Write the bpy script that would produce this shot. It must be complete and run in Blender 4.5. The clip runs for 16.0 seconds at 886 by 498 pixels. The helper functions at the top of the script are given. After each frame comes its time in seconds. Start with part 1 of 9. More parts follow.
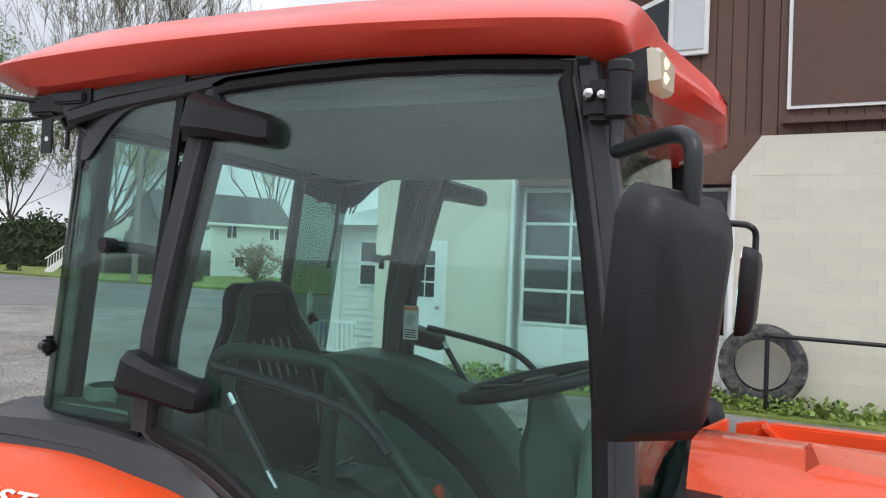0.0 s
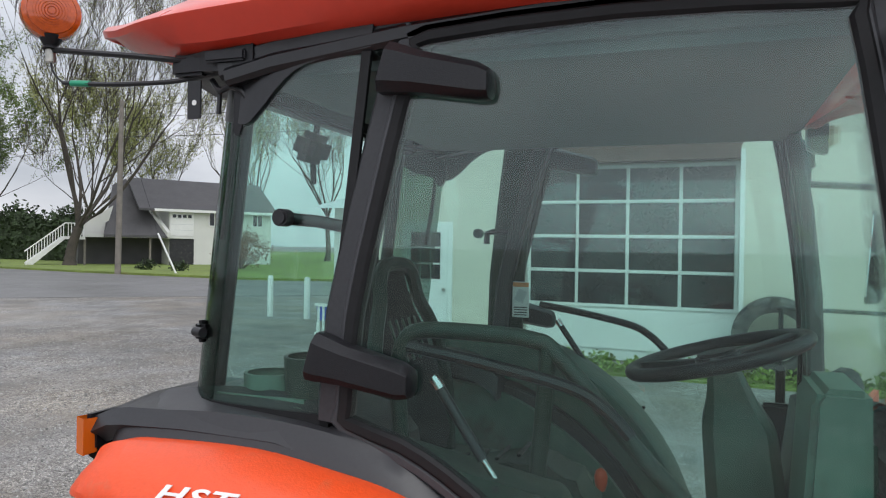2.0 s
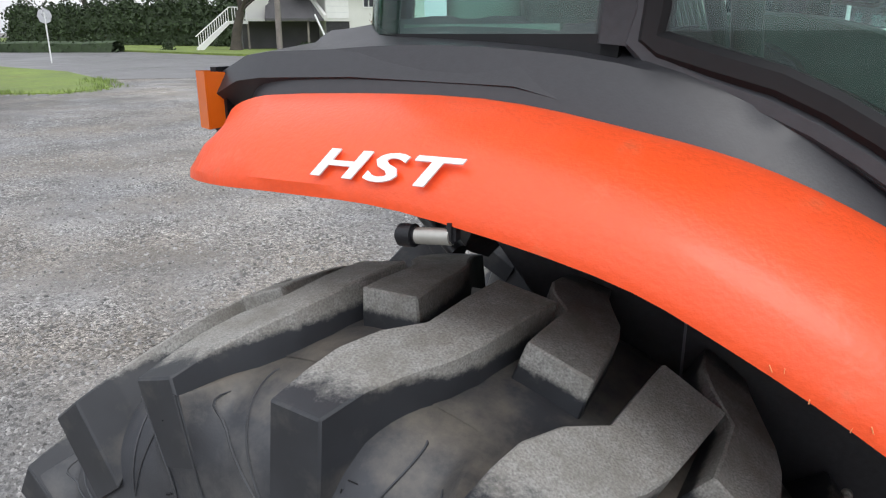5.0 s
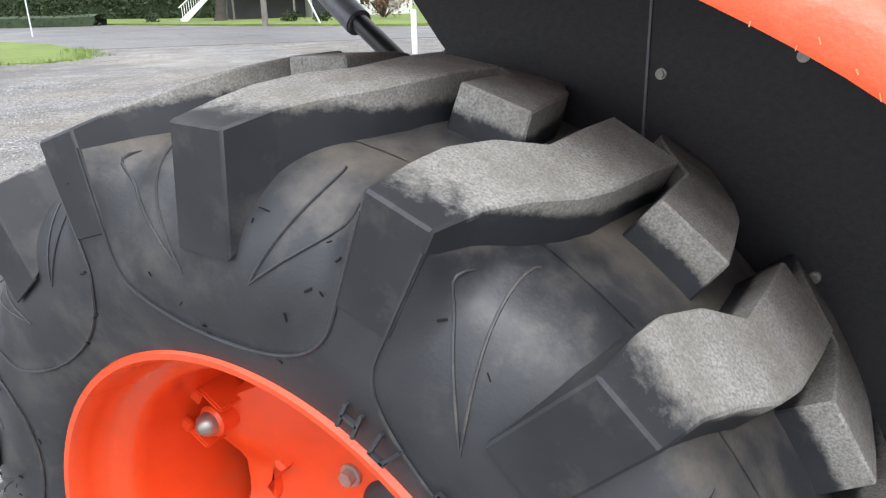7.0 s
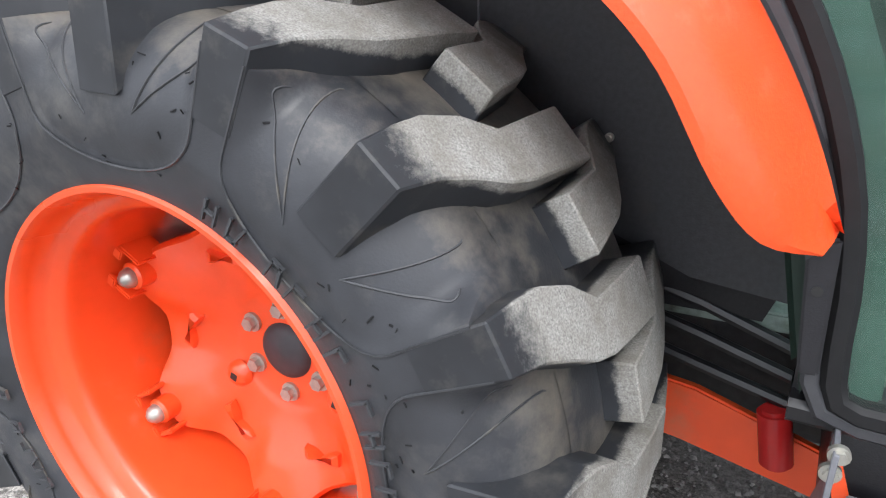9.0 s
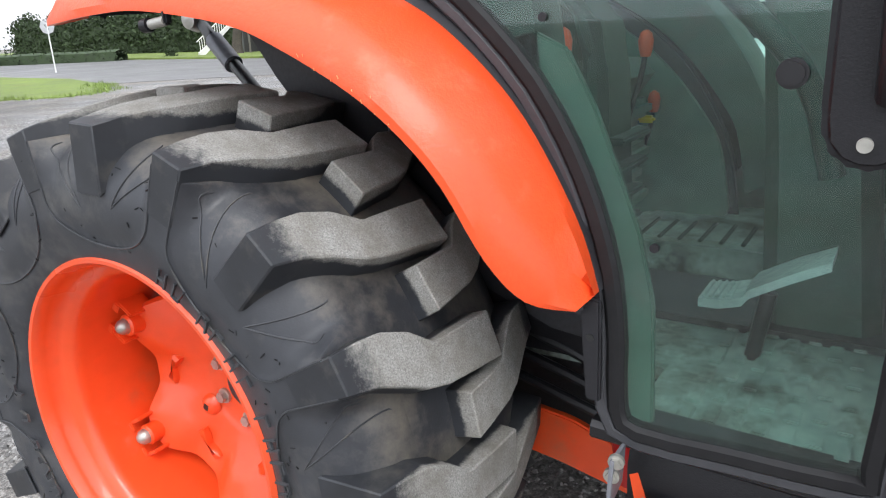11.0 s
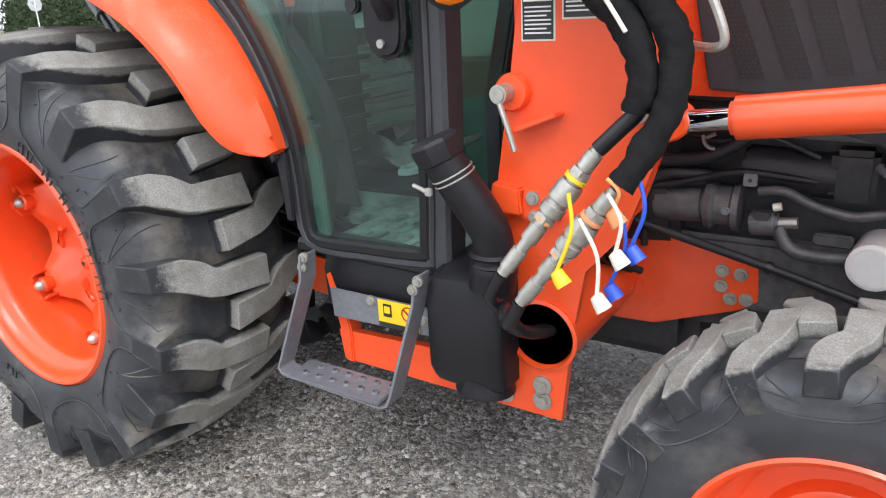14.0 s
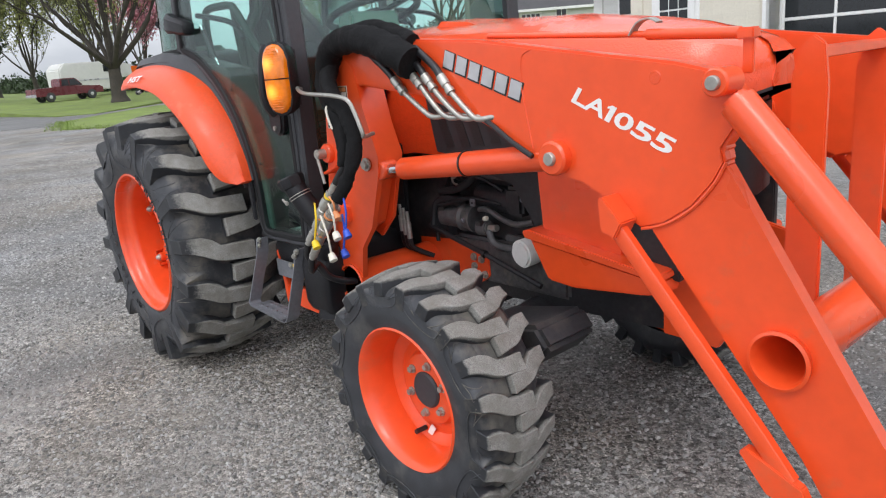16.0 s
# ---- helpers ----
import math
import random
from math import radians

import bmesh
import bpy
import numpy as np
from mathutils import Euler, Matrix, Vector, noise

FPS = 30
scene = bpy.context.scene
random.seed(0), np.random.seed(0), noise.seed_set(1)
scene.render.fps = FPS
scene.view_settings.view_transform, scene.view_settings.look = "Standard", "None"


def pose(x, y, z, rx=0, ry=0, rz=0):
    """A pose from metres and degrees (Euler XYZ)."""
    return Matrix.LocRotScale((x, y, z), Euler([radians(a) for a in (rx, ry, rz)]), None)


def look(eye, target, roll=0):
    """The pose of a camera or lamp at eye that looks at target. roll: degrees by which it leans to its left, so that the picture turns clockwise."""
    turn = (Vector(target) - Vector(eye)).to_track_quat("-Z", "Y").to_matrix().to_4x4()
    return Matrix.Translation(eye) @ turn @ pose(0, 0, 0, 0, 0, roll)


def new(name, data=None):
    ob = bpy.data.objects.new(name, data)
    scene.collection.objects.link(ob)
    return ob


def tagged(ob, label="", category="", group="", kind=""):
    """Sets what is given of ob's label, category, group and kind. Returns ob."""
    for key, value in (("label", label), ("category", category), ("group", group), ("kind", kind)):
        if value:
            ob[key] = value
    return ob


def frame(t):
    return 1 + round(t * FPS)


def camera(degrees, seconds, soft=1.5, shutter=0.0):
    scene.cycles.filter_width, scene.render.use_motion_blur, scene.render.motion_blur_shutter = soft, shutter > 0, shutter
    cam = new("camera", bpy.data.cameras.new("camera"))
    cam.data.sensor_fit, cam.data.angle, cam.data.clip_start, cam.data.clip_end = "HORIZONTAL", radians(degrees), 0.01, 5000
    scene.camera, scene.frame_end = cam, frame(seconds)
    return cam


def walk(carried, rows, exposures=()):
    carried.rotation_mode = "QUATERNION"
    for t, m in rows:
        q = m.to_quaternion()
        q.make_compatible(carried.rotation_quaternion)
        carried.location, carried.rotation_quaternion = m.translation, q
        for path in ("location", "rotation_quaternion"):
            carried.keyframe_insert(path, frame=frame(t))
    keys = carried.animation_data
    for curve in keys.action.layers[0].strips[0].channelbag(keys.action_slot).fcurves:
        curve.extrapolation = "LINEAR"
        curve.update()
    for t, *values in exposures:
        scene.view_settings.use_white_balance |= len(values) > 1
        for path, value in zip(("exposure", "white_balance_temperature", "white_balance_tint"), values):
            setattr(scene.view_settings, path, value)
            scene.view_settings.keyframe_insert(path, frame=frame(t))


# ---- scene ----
cam = camera(63.4, 16.0, soft=1.15)
PATH = [
    (0, (1.284, -1.793, 1.779), (0.548, 0.066, 1.822), 2.3),
    (0.5, (1.166, -1.846, 1.784), (0.45, 0.02, 1.859), 2.1),
    (1, (1.024, -1.843, 1.786), (0.33, 0.03, 1.878), 1.5),
    (1.5, (0.921, -1.828, 1.777), (0.237, 0.05, 1.84), 1.1),
    (2, (0.849, -1.823, 1.74), (0.165, 0.056, 1.737), 0.9),
    (2.5, (0.764, -1.801, 1.71), (0.07, 0.072, 1.598), 0.8),
    (3, (0.649, -1.732, 1.649), (-0.059, 0.122, 1.4), 0.5),
    (3.5, (0.591, -1.668, 1.597), (-0.162, 0.149, 1.232), 0.5),
    (4, (0.551, -1.556, 1.548), (-0.308, 0.19, 1.089), 0.6),
    (4.2, (0.523, -1.498, 1.531), (-0.387, 0.214, 1.038), 0.5),
    (6.3, (0.436, -1.327, 1.277), (-0.62, 0.253, 0.654), -0.9),
    (6.5, (0.462, -1.331, 1.256), (-0.595, 0.253, 0.644), -1.1),
    (7, (0.511, -1.347, 1.223), (-0.48, 0.259, 0.563), -1.6),
    (7.5, (0.565, -1.379, 1.171), (-0.388, 0.236, 0.474), -1.8),
    (8, (0.621, -1.415, 1.145), (-0.29, 0.206, 0.407), -1.9),
    (8.5, (0.683, -1.455, 1.135), (-0.209, 0.172, 0.391), -1.5),
    (9, (0.753, -1.476, 1.146), (-0.162, 0.144, 0.414), -1.5),
    (9.5, (0.858, -1.509, 1.194), (-0.129, 0.086, 0.502), -1.9),
    (9.7, (0.899, -1.528, 1.228), (-0.118, 0.057, 0.554), -2.1),
    (11.8, (1.19, -1.649, 1.249), (0.164, -0.026, 0.691), -3.2),
    (12, (1.22, -1.669, 1.215), (0.212, -0.035, 0.655), -2.9),
    (12.5, (1.302, -1.671, 1.147), (0.309, -0.046, 0.534), -2.9),
    (13, (1.454, -1.674, 1.115), (0.473, -0.061, 0.458), -2.8),
    (13.5, (1.65, -1.705, 1.132), (0.649, -0.105, 0.468), -3.0),
    (14, (1.88, -1.828, 1.175), (0.848, -0.241, 0.53), -3.0),
    (14.5, (2.185, -1.926, 1.227), (1.07, -0.388, 0.599), -3.2),
    (15, (2.583, -1.937, 1.26), (1.338, -0.488, 0.668), -4.3),
    (15.5, (2.989, -1.99, 1.284), (1.625, -0.633, 0.739), -5.0),
    (16, (3.435, -1.993, 1.31), (1.956, -0.749, 0.794), -5.0),
]
EXPOSURE = [(0, 0.20), (1, 0.14), (1.5, 0.12), (2, 0.09), (2.5, 0.22), (3, 0.13), (3.5, -0.02), (4.2, 0.20), (6.3, 0.64), (7, 0.98), (8, 1.22), (9, 1.20), (9.7, 1.12), (11.8, 0.84), (12.5, 0.92), (13.5, 1.00), (14.2, 1.01), (14.5, 0.84), (15.2, 0.61), (16, 0.39)]
walk(cam, [(t, look(eye, target, roll)) for t, eye, target, roll in PATH], EXPOSURE)


# ---- world, sun ----
world = bpy.data.worlds.new("overcast_sky")
scene.world = world
world.use_nodes = True
wn, wl = world.node_tree.nodes, world.node_tree.links
wn.clear()
SUN_EL, SUN_ROT = radians(48), radians(215)
sky = wn.new("ShaderNodeTexSky")
sky.sky_type, sky.sun_disc, sky.sun_elevation, sky.sun_rotation = "NISHITA", False, SUN_EL, SUN_ROT
sky_gain = wn.new("ShaderNodeVectorMath")
sky_gain.operation = "SCALE"
sky_gain.inputs["Scale"].default_value = 0.1
wl.new(sky.outputs[0], sky_gain.inputs[0])
wtc = wn.new("ShaderNodeTexCoord")
wsep = wn.new("ShaderNodeSeparateXYZ")
wl.new(wtc.outputs["Generated"], wsep.inputs[0])
wstretch = wn.new("ShaderNodeMapping")
wstretch.inputs["Scale"].default_value = (1.0, 1.0, 2.6)
wl.new(wtc.outputs["Generated"], wstretch.inputs[0])
wnoise = wn.new("ShaderNodeTexNoise")
wnoise.inputs["Scale"].default_value, wnoise.inputs["Detail"].default_value = 3.0, 6.0
wl.new(wstretch.outputs[0], wnoise.inputs["Vector"])
wramp = wn.new("ShaderNodeValToRGB")
wramp.color_ramp.elements[0].position, wramp.color_ramp.elements[1].position = 0.3, 0.72
wramp.color_ramp.elements[0].color, wramp.color_ramp.elements[1].color = (0.46, 0.50, 0.575, 1), (0.99, 1.005, 1.065, 1)
wl.new(wnoise.outputs["Fac"], wramp.inputs[0])
wgain = wn.new("ShaderNodeMapRange")
wgain.inputs["From Min"].default_value, wgain.inputs["From Max"].default_value = 0.0, 1.0
wgain.inputs["To Min"].default_value, wgain.inputs["To Max"].default_value = 0.82, 1.66
wl.new(wsep.outputs["Z"], wgain.inputs["Value"])
wside = wn.new("ShaderNodeVectorMath")
wside.operation = "DOT_PRODUCT"
wside.inputs[1].default_value = (0.6, -0.8, 0.0)
wl.new(wtc.outputs["Generated"], wside.inputs[0])
wsun = wn.new("ShaderNodeMapRange")
wsun.inputs["From Min"].default_value, wsun.inputs["From Max"].default_value = -0.4, 1.0
wsun.inputs["To Min"].default_value, wsun.inputs["To Max"].default_value = 1.0, 1.5
wl.new(wside.outputs["Value"], wsun.inputs["Value"])
wboth = wn.new("ShaderNodeMath")
wboth.operation = "MULTIPLY"
wl.new(wgain.outputs[0], wboth.inputs[0])
wl.new(wsun.outputs[0], wboth.inputs[1])
wcloud = wn.new("ShaderNodeVectorMath")
wcloud.operation = "SCALE"
wl.new(wramp.outputs[0], wcloud.inputs[0])
wl.new(wboth.outputs[0], wcloud.inputs["Scale"])
wmix = wn.new("ShaderNodeMix")
wmix.data_type = "RGBA"
wmix.inputs[0].default_value = 0.93
wl.new(sky_gain.outputs[0], wmix.inputs[6])
wl.new(wcloud.outputs[0], wmix.inputs[7])
wbg = wn.new("ShaderNodeBackground")
wbg.inputs["Strength"].default_value = 1.0
wl.new(wmix.outputs[2], wbg.inputs["Color"])
wout = wn.new("ShaderNodeOutputWorld")
wl.new(wbg.outputs[0], wout.inputs["Surface"])
sun = new("sun", bpy.data.lights.new("sun", "SUN"))
sun.data.energy, sun.data.angle, sun.data.color = 0.8, radians(25), (1.0, 0.98, 0.96)
sun.matrix_world = look((0, 0, 20), (-9, 12, 0))


# ---- materials ----
def material(name, base, rough=0.5, metal=0.0, vary=0.12, grain=40.0, broad=3.0, bump=0.0, bump_scale=120.0, coat=0.0, dirt=None, dirt_amount=0.0, dirt_scale=6.0, rough_vary=0.08, island=0.0, obj_random=0.0, spec=0.5):
    """A painted, rubber, stone or metal surface with colour variation at two scales, relief and, if given, blotches of dirt."""
    m = bpy.data.materials.new(name)
    m.use_nodes = True
    n, l = m.node_tree.nodes, m.node_tree.links
    bsdf = n["Principled BSDF"]
    tc = n.new("ShaderNodeTexCoord")
    fine, wide = n.new("ShaderNodeTexNoise"), n.new("ShaderNodeTexNoise")
    for tex, scale, detail in ((fine, grain, 5.0), (wide, broad, 4.0)):
        tex.inputs["Scale"].default_value, tex.inputs["Detail"].default_value = scale, detail
        l.new(tc.outputs["Object"], tex.inputs["Vector"])
    both = n.new("ShaderNodeMath")
    both.operation = "ADD"
    l.new(fine.outputs["Fac"], both.inputs[0])
    l.new(wide.outputs["Fac"], both.inputs[1])
    span = n.new("ShaderNodeMapRange")
    span.inputs["From Min"].default_value, span.inputs["From Max"].default_value = 0.7, 1.3
    span.inputs["To Min"].default_value, span.inputs["To Max"].default_value = 1 - vary, 1 + vary
    l.new(both.outputs[0], span.inputs["Value"])
    tint = n.new("ShaderNodeVectorMath")
    tint.operation = "SCALE"
    tint.inputs[0].default_value = base
    scale_from = span.outputs[0]
    for amount, node, socket in ((island, "ShaderNodeNewGeometry", "Random Per Island"), (obj_random, "ShaderNodeObjectInfo", "Random")):
        if amount:
            src = n.new(node)
            rnd = n.new("ShaderNodeMapRange")
            rnd.inputs["To Min"].default_value, rnd.inputs["To Max"].default_value = 1 - amount, 1 + amount
            l.new(src.outputs[socket], rnd.inputs["Value"])
            mul = n.new("ShaderNodeMath")
            mul.operation = "MULTIPLY"
            l.new(scale_from, mul.inputs[0])
            l.new(rnd.outputs[0], mul.inputs[1])
            scale_from = mul.outputs[0]
    l.new(scale_from, tint.inputs["Scale"])
    colour = tint.outputs[0]
    if dirt:
        blot = n.new("ShaderNodeTexNoise")
        blot.inputs["Scale"].default_value, blot.inputs["Detail"].default_value, blot.inputs["Roughness"].default_value = dirt_scale, 8.0, 0.65
        l.new(tc.outputs["Object"], blot.inputs["Vector"])
        edge = n.new("ShaderNodeMapRange")
        edge.inputs["From Min"].default_value, edge.inputs["From Max"].default_value = 0.62 - 0.3 * dirt_amount, 0.8 - 0.3 * dirt_amount
        l.new(blot.outputs["Fac"], edge.inputs["Value"])
        mix = n.new("ShaderNodeMix")
        mix.data_type = "RGBA"
        mix.inputs[7].default_value = (*dirt, 1)
        l.new(edge.outputs[0], mix.inputs[0])
        l.new(colour, mix.inputs[6])
        colour = mix.outputs[2]
    l.new(colour, bsdf.inputs["Base Color"])
    rr = n.new("ShaderNodeMapRange")
    rr.inputs["From Min"].default_value, rr.inputs["From Max"].default_value = 0.3, 0.7
    rr.inputs["To Min"].default_value, rr.inputs["To Max"].default_value = max(0.02, rough - rough_vary), min(1, rough + rough_vary)
    l.new(wide.outputs["Fac"], rr.inputs["Value"])
    l.new(rr.outputs[0], bsdf.inputs["Roughness"])
    bsdf.inputs["Metallic"].default_value = metal
    bsdf.inputs["Specular IOR Level"].default_value = spec
    if coat:
        bsdf.inputs["Coat Weight"].default_value, bsdf.inputs["Coat Roughness"].default_value = coat, 0.08
    if bump:
        tex = n.new("ShaderNodeTexNoise")
        tex.inputs["Scale"].default_value, tex.inputs["Detail"].default_value = bump_scale, 6.0
        l.new(tc.outputs["Object"], tex.inputs["Vector"])
        b = n.new("ShaderNodeBump")
        b.inputs["Strength"].default_value, b.inputs["Distance"].default_value = bump, 0.01
        l.new(tex.outputs["Fac"], b.inputs["Height"])
        l.new(b.outputs[0], bsdf.inputs["Normal"])
    return m


def glass(name, tint, gloss=0.04, rough=0.02):
    """A tinted pane: clear through, with a mirror sheen that grows where it is seen edge-on."""
    m = bpy.data.materials.new(name)
    m.use_nodes = True
    n, l = m.node_tree.nodes, m.node_tree.links
    n.clear()
    clear, shine, mixer, weight, out = (n.new("ShaderNode" + k) for k in ("BsdfTransparent", "BsdfGlossy", "MixShader", "LayerWeight", "OutputMaterial"))
    clear.inputs["Color"].default_value = (*tint, 1)
    shine.inputs["Roughness"].default_value = rough
    weight.inputs["Blend"].default_value = 0.5
    power, scale = n.new("ShaderNodeMath"), n.new("ShaderNodeMath")
    power.operation, scale.operation = "POWER", "MULTIPLY_ADD"
    power.inputs[1].default_value = 5.0
    scale.inputs[1].default_value, scale.inputs[2].default_value = 0.6, gloss
    l.new(weight.outputs["Facing"], power.inputs[0])
    l.new(power.outputs[0], scale.inputs[0])
    l.new(scale.outputs[0], mixer.inputs[0])
    l.new(clear.outputs[0], mixer.inputs[1])
    l.new(shine.outputs[0], mixer.inputs[2])
    l.new(mixer.outputs[0], out.inputs["Surface"])
    return m


def lamp_glow(name, base, glow, strength):
    m = material(name, base, 0.15, vary=0.05)
    bsdf = m.node_tree.nodes["Principled BSDF"]
    bsdf.inputs["Emission Color"].default_value = (*glow, 1)
    bsdf.inputs["Emission Strength"].default_value = strength
    return m


def lit_lens(name, bulb):
    """A ribbed amber lens with a lit bulb behind it: brightest at the bulb, deeper amber away from it."""
    m = material(name, (0.70, 0.17, 0.004), 0.18, vary=0.2, grain=60, coat=0.4)
    n, l = m.node_tree.nodes, m.node_tree.links
    bsdf = n["Principled BSDF"]
    tc, gap, glow, tint = n.new("ShaderNodeTexCoord"), n.new("ShaderNodeVectorMath"), n.new("ShaderNodeMapRange"), n.new("ShaderNodeValToRGB")
    gap.operation = "DISTANCE"
    gap.inputs[1].default_value = bulb
    l.new(tc.outputs["Object"], gap.inputs[0])
    glow.inputs["From Min"].default_value, glow.inputs["From Max"].default_value = 0.050, 0.006
    l.new(gap.outputs["Value"], glow.inputs["Value"])
    tint.color_ramp.elements[0].color, tint.color_ramp.elements[1].color = (0.05, 0.010, 0.0, 1), (0.85, 0.50, 0.06, 1)
    tint.color_ramp.elements.new(0.45).color = (0.26, 0.075, 0.001, 1)
    l.new(glow.outputs[0], tint.inputs[0])
    l.new(tint.outputs[0], bsdf.inputs["Emission Color"])
    bsdf.inputs["Emission Strength"].default_value = 1.0
    return m


ORANGE = material("orange_paint", (0.82, 0.083, 0.017), 0.34, vary=0.06, grain=25, broad=2.5, bump=0.03, bump_scale=60, coat=0.35, dirt=(0.62, 0.12, 0.05), dirt_amount=0.05)
ORANGE_WET = material("orange_paint_wet", (0.82, 0.081, 0.017), 0.25, vary=0.08, grain=60, bump=0.25, bump_scale=170, coat=0.5)
ORANGE_FENDER = material("orange_paint_damp", (0.82, 0.083, 0.017), 0.36, vary=0.07, grain=90, broad=3, bump=0.10, bump_scale=190, coat=0.12, dirt=(0.66, 0.14, 0.06), dirt_amount=0.12, dirt_scale=12)
ROOF_RED = material("roof_plastic", (0.68, 0.055, 0.028), 0.34, vary=0.05, grain=30, bump=0.02, coat=0.2)
BLACK_PLASTIC = material("black_plastic", (0.011, 0.011, 0.013), 0.42, vary=0.25, grain=200, broad=6, bump=0.10, bump_scale=450, rough_vary=0.1, spec=0.35)
GREY_PLASTIC = material("dark_grey_plastic", (0.017, 0.017, 0.020), 0.5, vary=0.15, grain=120, bump=0.08, bump_scale=400, spec=0.4)
FRAME_GREY = material("cab_frame_paint", (0.048, 0.049, 0.054), 0.42, vary=0.12, grain=80, broad=5, bump=0.05, bump_scale=350, spec=0.45)
DECK_GREY = material("satin_deck_plastic", (0.026, 0.026, 0.029), 0.40, vary=0.12, grain=120, broad=5, bump=0.04, bump_scale=400, spec=0.5)
HUB_GREY = material("dark_hub_paint", (0.035, 0.037, 0.042), 0.5, vary=0.15, grain=80)
WELL_BLACK = material("wheel_well_plastic", (0.034, 0.035, 0.039), 0.5, vary=0.25, grain=120, broad=4, bump=0.08, bump_scale=300, dirt=(0.05, 0.045, 0.04), dirt_amount=0.15, dirt_scale=8)
GRILLE_GREY = material("satin_grey_plastic", (0.040, 0.041, 0.045), 0.45, vary=0.15, grain=120, bump=0.06, bump_scale=400, spec=0.4)
BLACK_STEEL = material("black_steel", (0.012, 0.012, 0.014), 0.35, vary=0.2, grain=60, bump=0.03)
ENGINE_BLACK = material("engine_black", (0.026, 0.026, 0.029), 0.5, vary=0.35, grain=60, bump=0.1, dirt=(0.075, 0.068, 0.06), dirt_amount=0.25, spec=0.4)
RUBBER = material("tyre_rubber", (0.042, 0.044, 0.048), 0.5, vary=0.3, grain=25, broad=5, bump=0.12, bump_scale=220, dirt=(0.17, 0.15, 0.115), dirt_amount=0.22, dirt_scale=6)


def lug_rubber(name, radius, pale=1.0):
    """Tyre rubber that is scuffed pale and rough beyond a radius about the y axis, with a ragged edge."""
    m = material(name, (0.026, 0.028, 0.032), 0.46, vary=0.4, grain=14, broad=4, bump=0.06, bump_scale=300, dirt=(0.085, 0.08, 0.072), dirt_amount=0.24, dirt_scale=9, rough_vary=0.14, spec=0.45)
    n, l = m.node_tree.nodes, m.node_tree.links
    bsdf = n["Principled BSDF"]
    tc = n.new("ShaderNodeTexCoord")
    flat = n.new("ShaderNodeVectorMath")
    flat.operation = "MULTIPLY"
    flat.inputs[1].default_value = (1, 0, 1)
    l.new(tc.outputs["Object"], flat.inputs[0])
    dist = n.new("ShaderNodeVectorMath")
    dist.operation = "LENGTH"
    l.new(flat.outputs[0], dist.inputs[0])
    info = n.new("ShaderNodeObjectInfo")
    place = n.new("ShaderNodeVectorMath")
    place.operation = "ADD"
    l.new(tc.outputs["Object"], place.inputs[0])
    l.new(info.outputs["Random"], place.inputs[1])
    ragged = n.new("ShaderNodeTexNoise")
    ragged.inputs["Scale"].default_value, ragged.inputs["Detail"].default_value, ragged.inputs["Roughness"].default_value = 38.0, 10.0, 0.82
    l.new(place.outputs[0], ragged.inputs["Vector"])
    shift = n.new("ShaderNodeMath")
    shift.operation = "MULTIPLY_ADD"
    shift.inputs[1].default_value = 0.030
    l.new(ragged.outputs["Fac"], shift.inputs[0])
    l.new(dist.outputs["Value"], shift.inputs[2])
    edge = n.new("ShaderNodeMapRange")
    edge.inputs["From Min"].default_value, edge.inputs["From Max"].default_value = radius + 0.013, radius + 0.020
    l.new(shift.outputs[0], edge.inputs["Value"])
    grit = n.new("ShaderNodeTexNoise")
    grit.inputs["Scale"].default_value, grit.inputs["Detail"].default_value = 420.0, 9.0
    l.new(place.outputs[0], grit.inputs["Vector"])
    ramp = n.new("ShaderNodeValToRGB")
    ramp.color_ramp.elements[0].position, ramp.color_ramp.elements[1].position = 0.24, 0.72
    ramp.color_ramp.elements[0].color, ramp.color_ramp.elements[1].color = (0.17 * pale, 0.168 * pale, 0.158 * pale, 1), (0.50 * pale, 0.49 * pale, 0.455 * pale, 1)
    l.new(grit.outputs["Fac"], ramp.inputs[0])
    film, film_edge, dust = n.new("ShaderNodeTexNoise"), n.new("ShaderNodeMapRange"), n.new("ShaderNodeMix")
    film.inputs["Scale"].default_value, film.inputs["Detail"].default_value, film.inputs["Roughness"].default_value = 16.0, 8.0, 0.7
    l.new(place.outputs[0], film.inputs["Vector"])
    film_edge.inputs["From Min"].default_value, film_edge.inputs["From Max"].default_value, film_edge.inputs["To Max"].default_value = 0.36, 0.66, 0.8
    l.new(film.outputs["Fac"], film_edge.inputs["Value"])
    dust.data_type = "RGBA"
    dust.inputs[7].default_value = (0.20 * pale, 0.185 * pale, 0.155 * pale, 1)
    l.new(film_edge.outputs[0], dust.inputs[0])
    l.new(ramp.outputs[0], dust.inputs[6])
    mix = n.new("ShaderNodeMix")
    mix.data_type = "RGBA"
    l.new(edge.outputs[0], mix.inputs[0])
    l.new(bsdf.inputs["Base Color"].links[0].from_socket, mix.inputs[6])
    l.new(dust.outputs[2], mix.inputs[7])
    l.new(mix.outputs[2], bsdf.inputs["Base Color"])
    rough = n.new("ShaderNodeMapRange")
    rough.inputs["To Min"].default_value, rough.inputs["To Max"].default_value = 0.5, 0.95
    l.new(edge.outputs[0], rough.inputs["Value"])
    l.new(rough.outputs[0], bsdf.inputs["Roughness"])
    lift = n.new("ShaderNodeBump")
    lift.inputs["Strength"].default_value, lift.inputs["Distance"].default_value = 0.4, 0.003
    high = n.new("ShaderNodeMath")
    high.operation = "MULTIPLY"
    l.new(grit.outputs["Fac"], high.inputs[0])
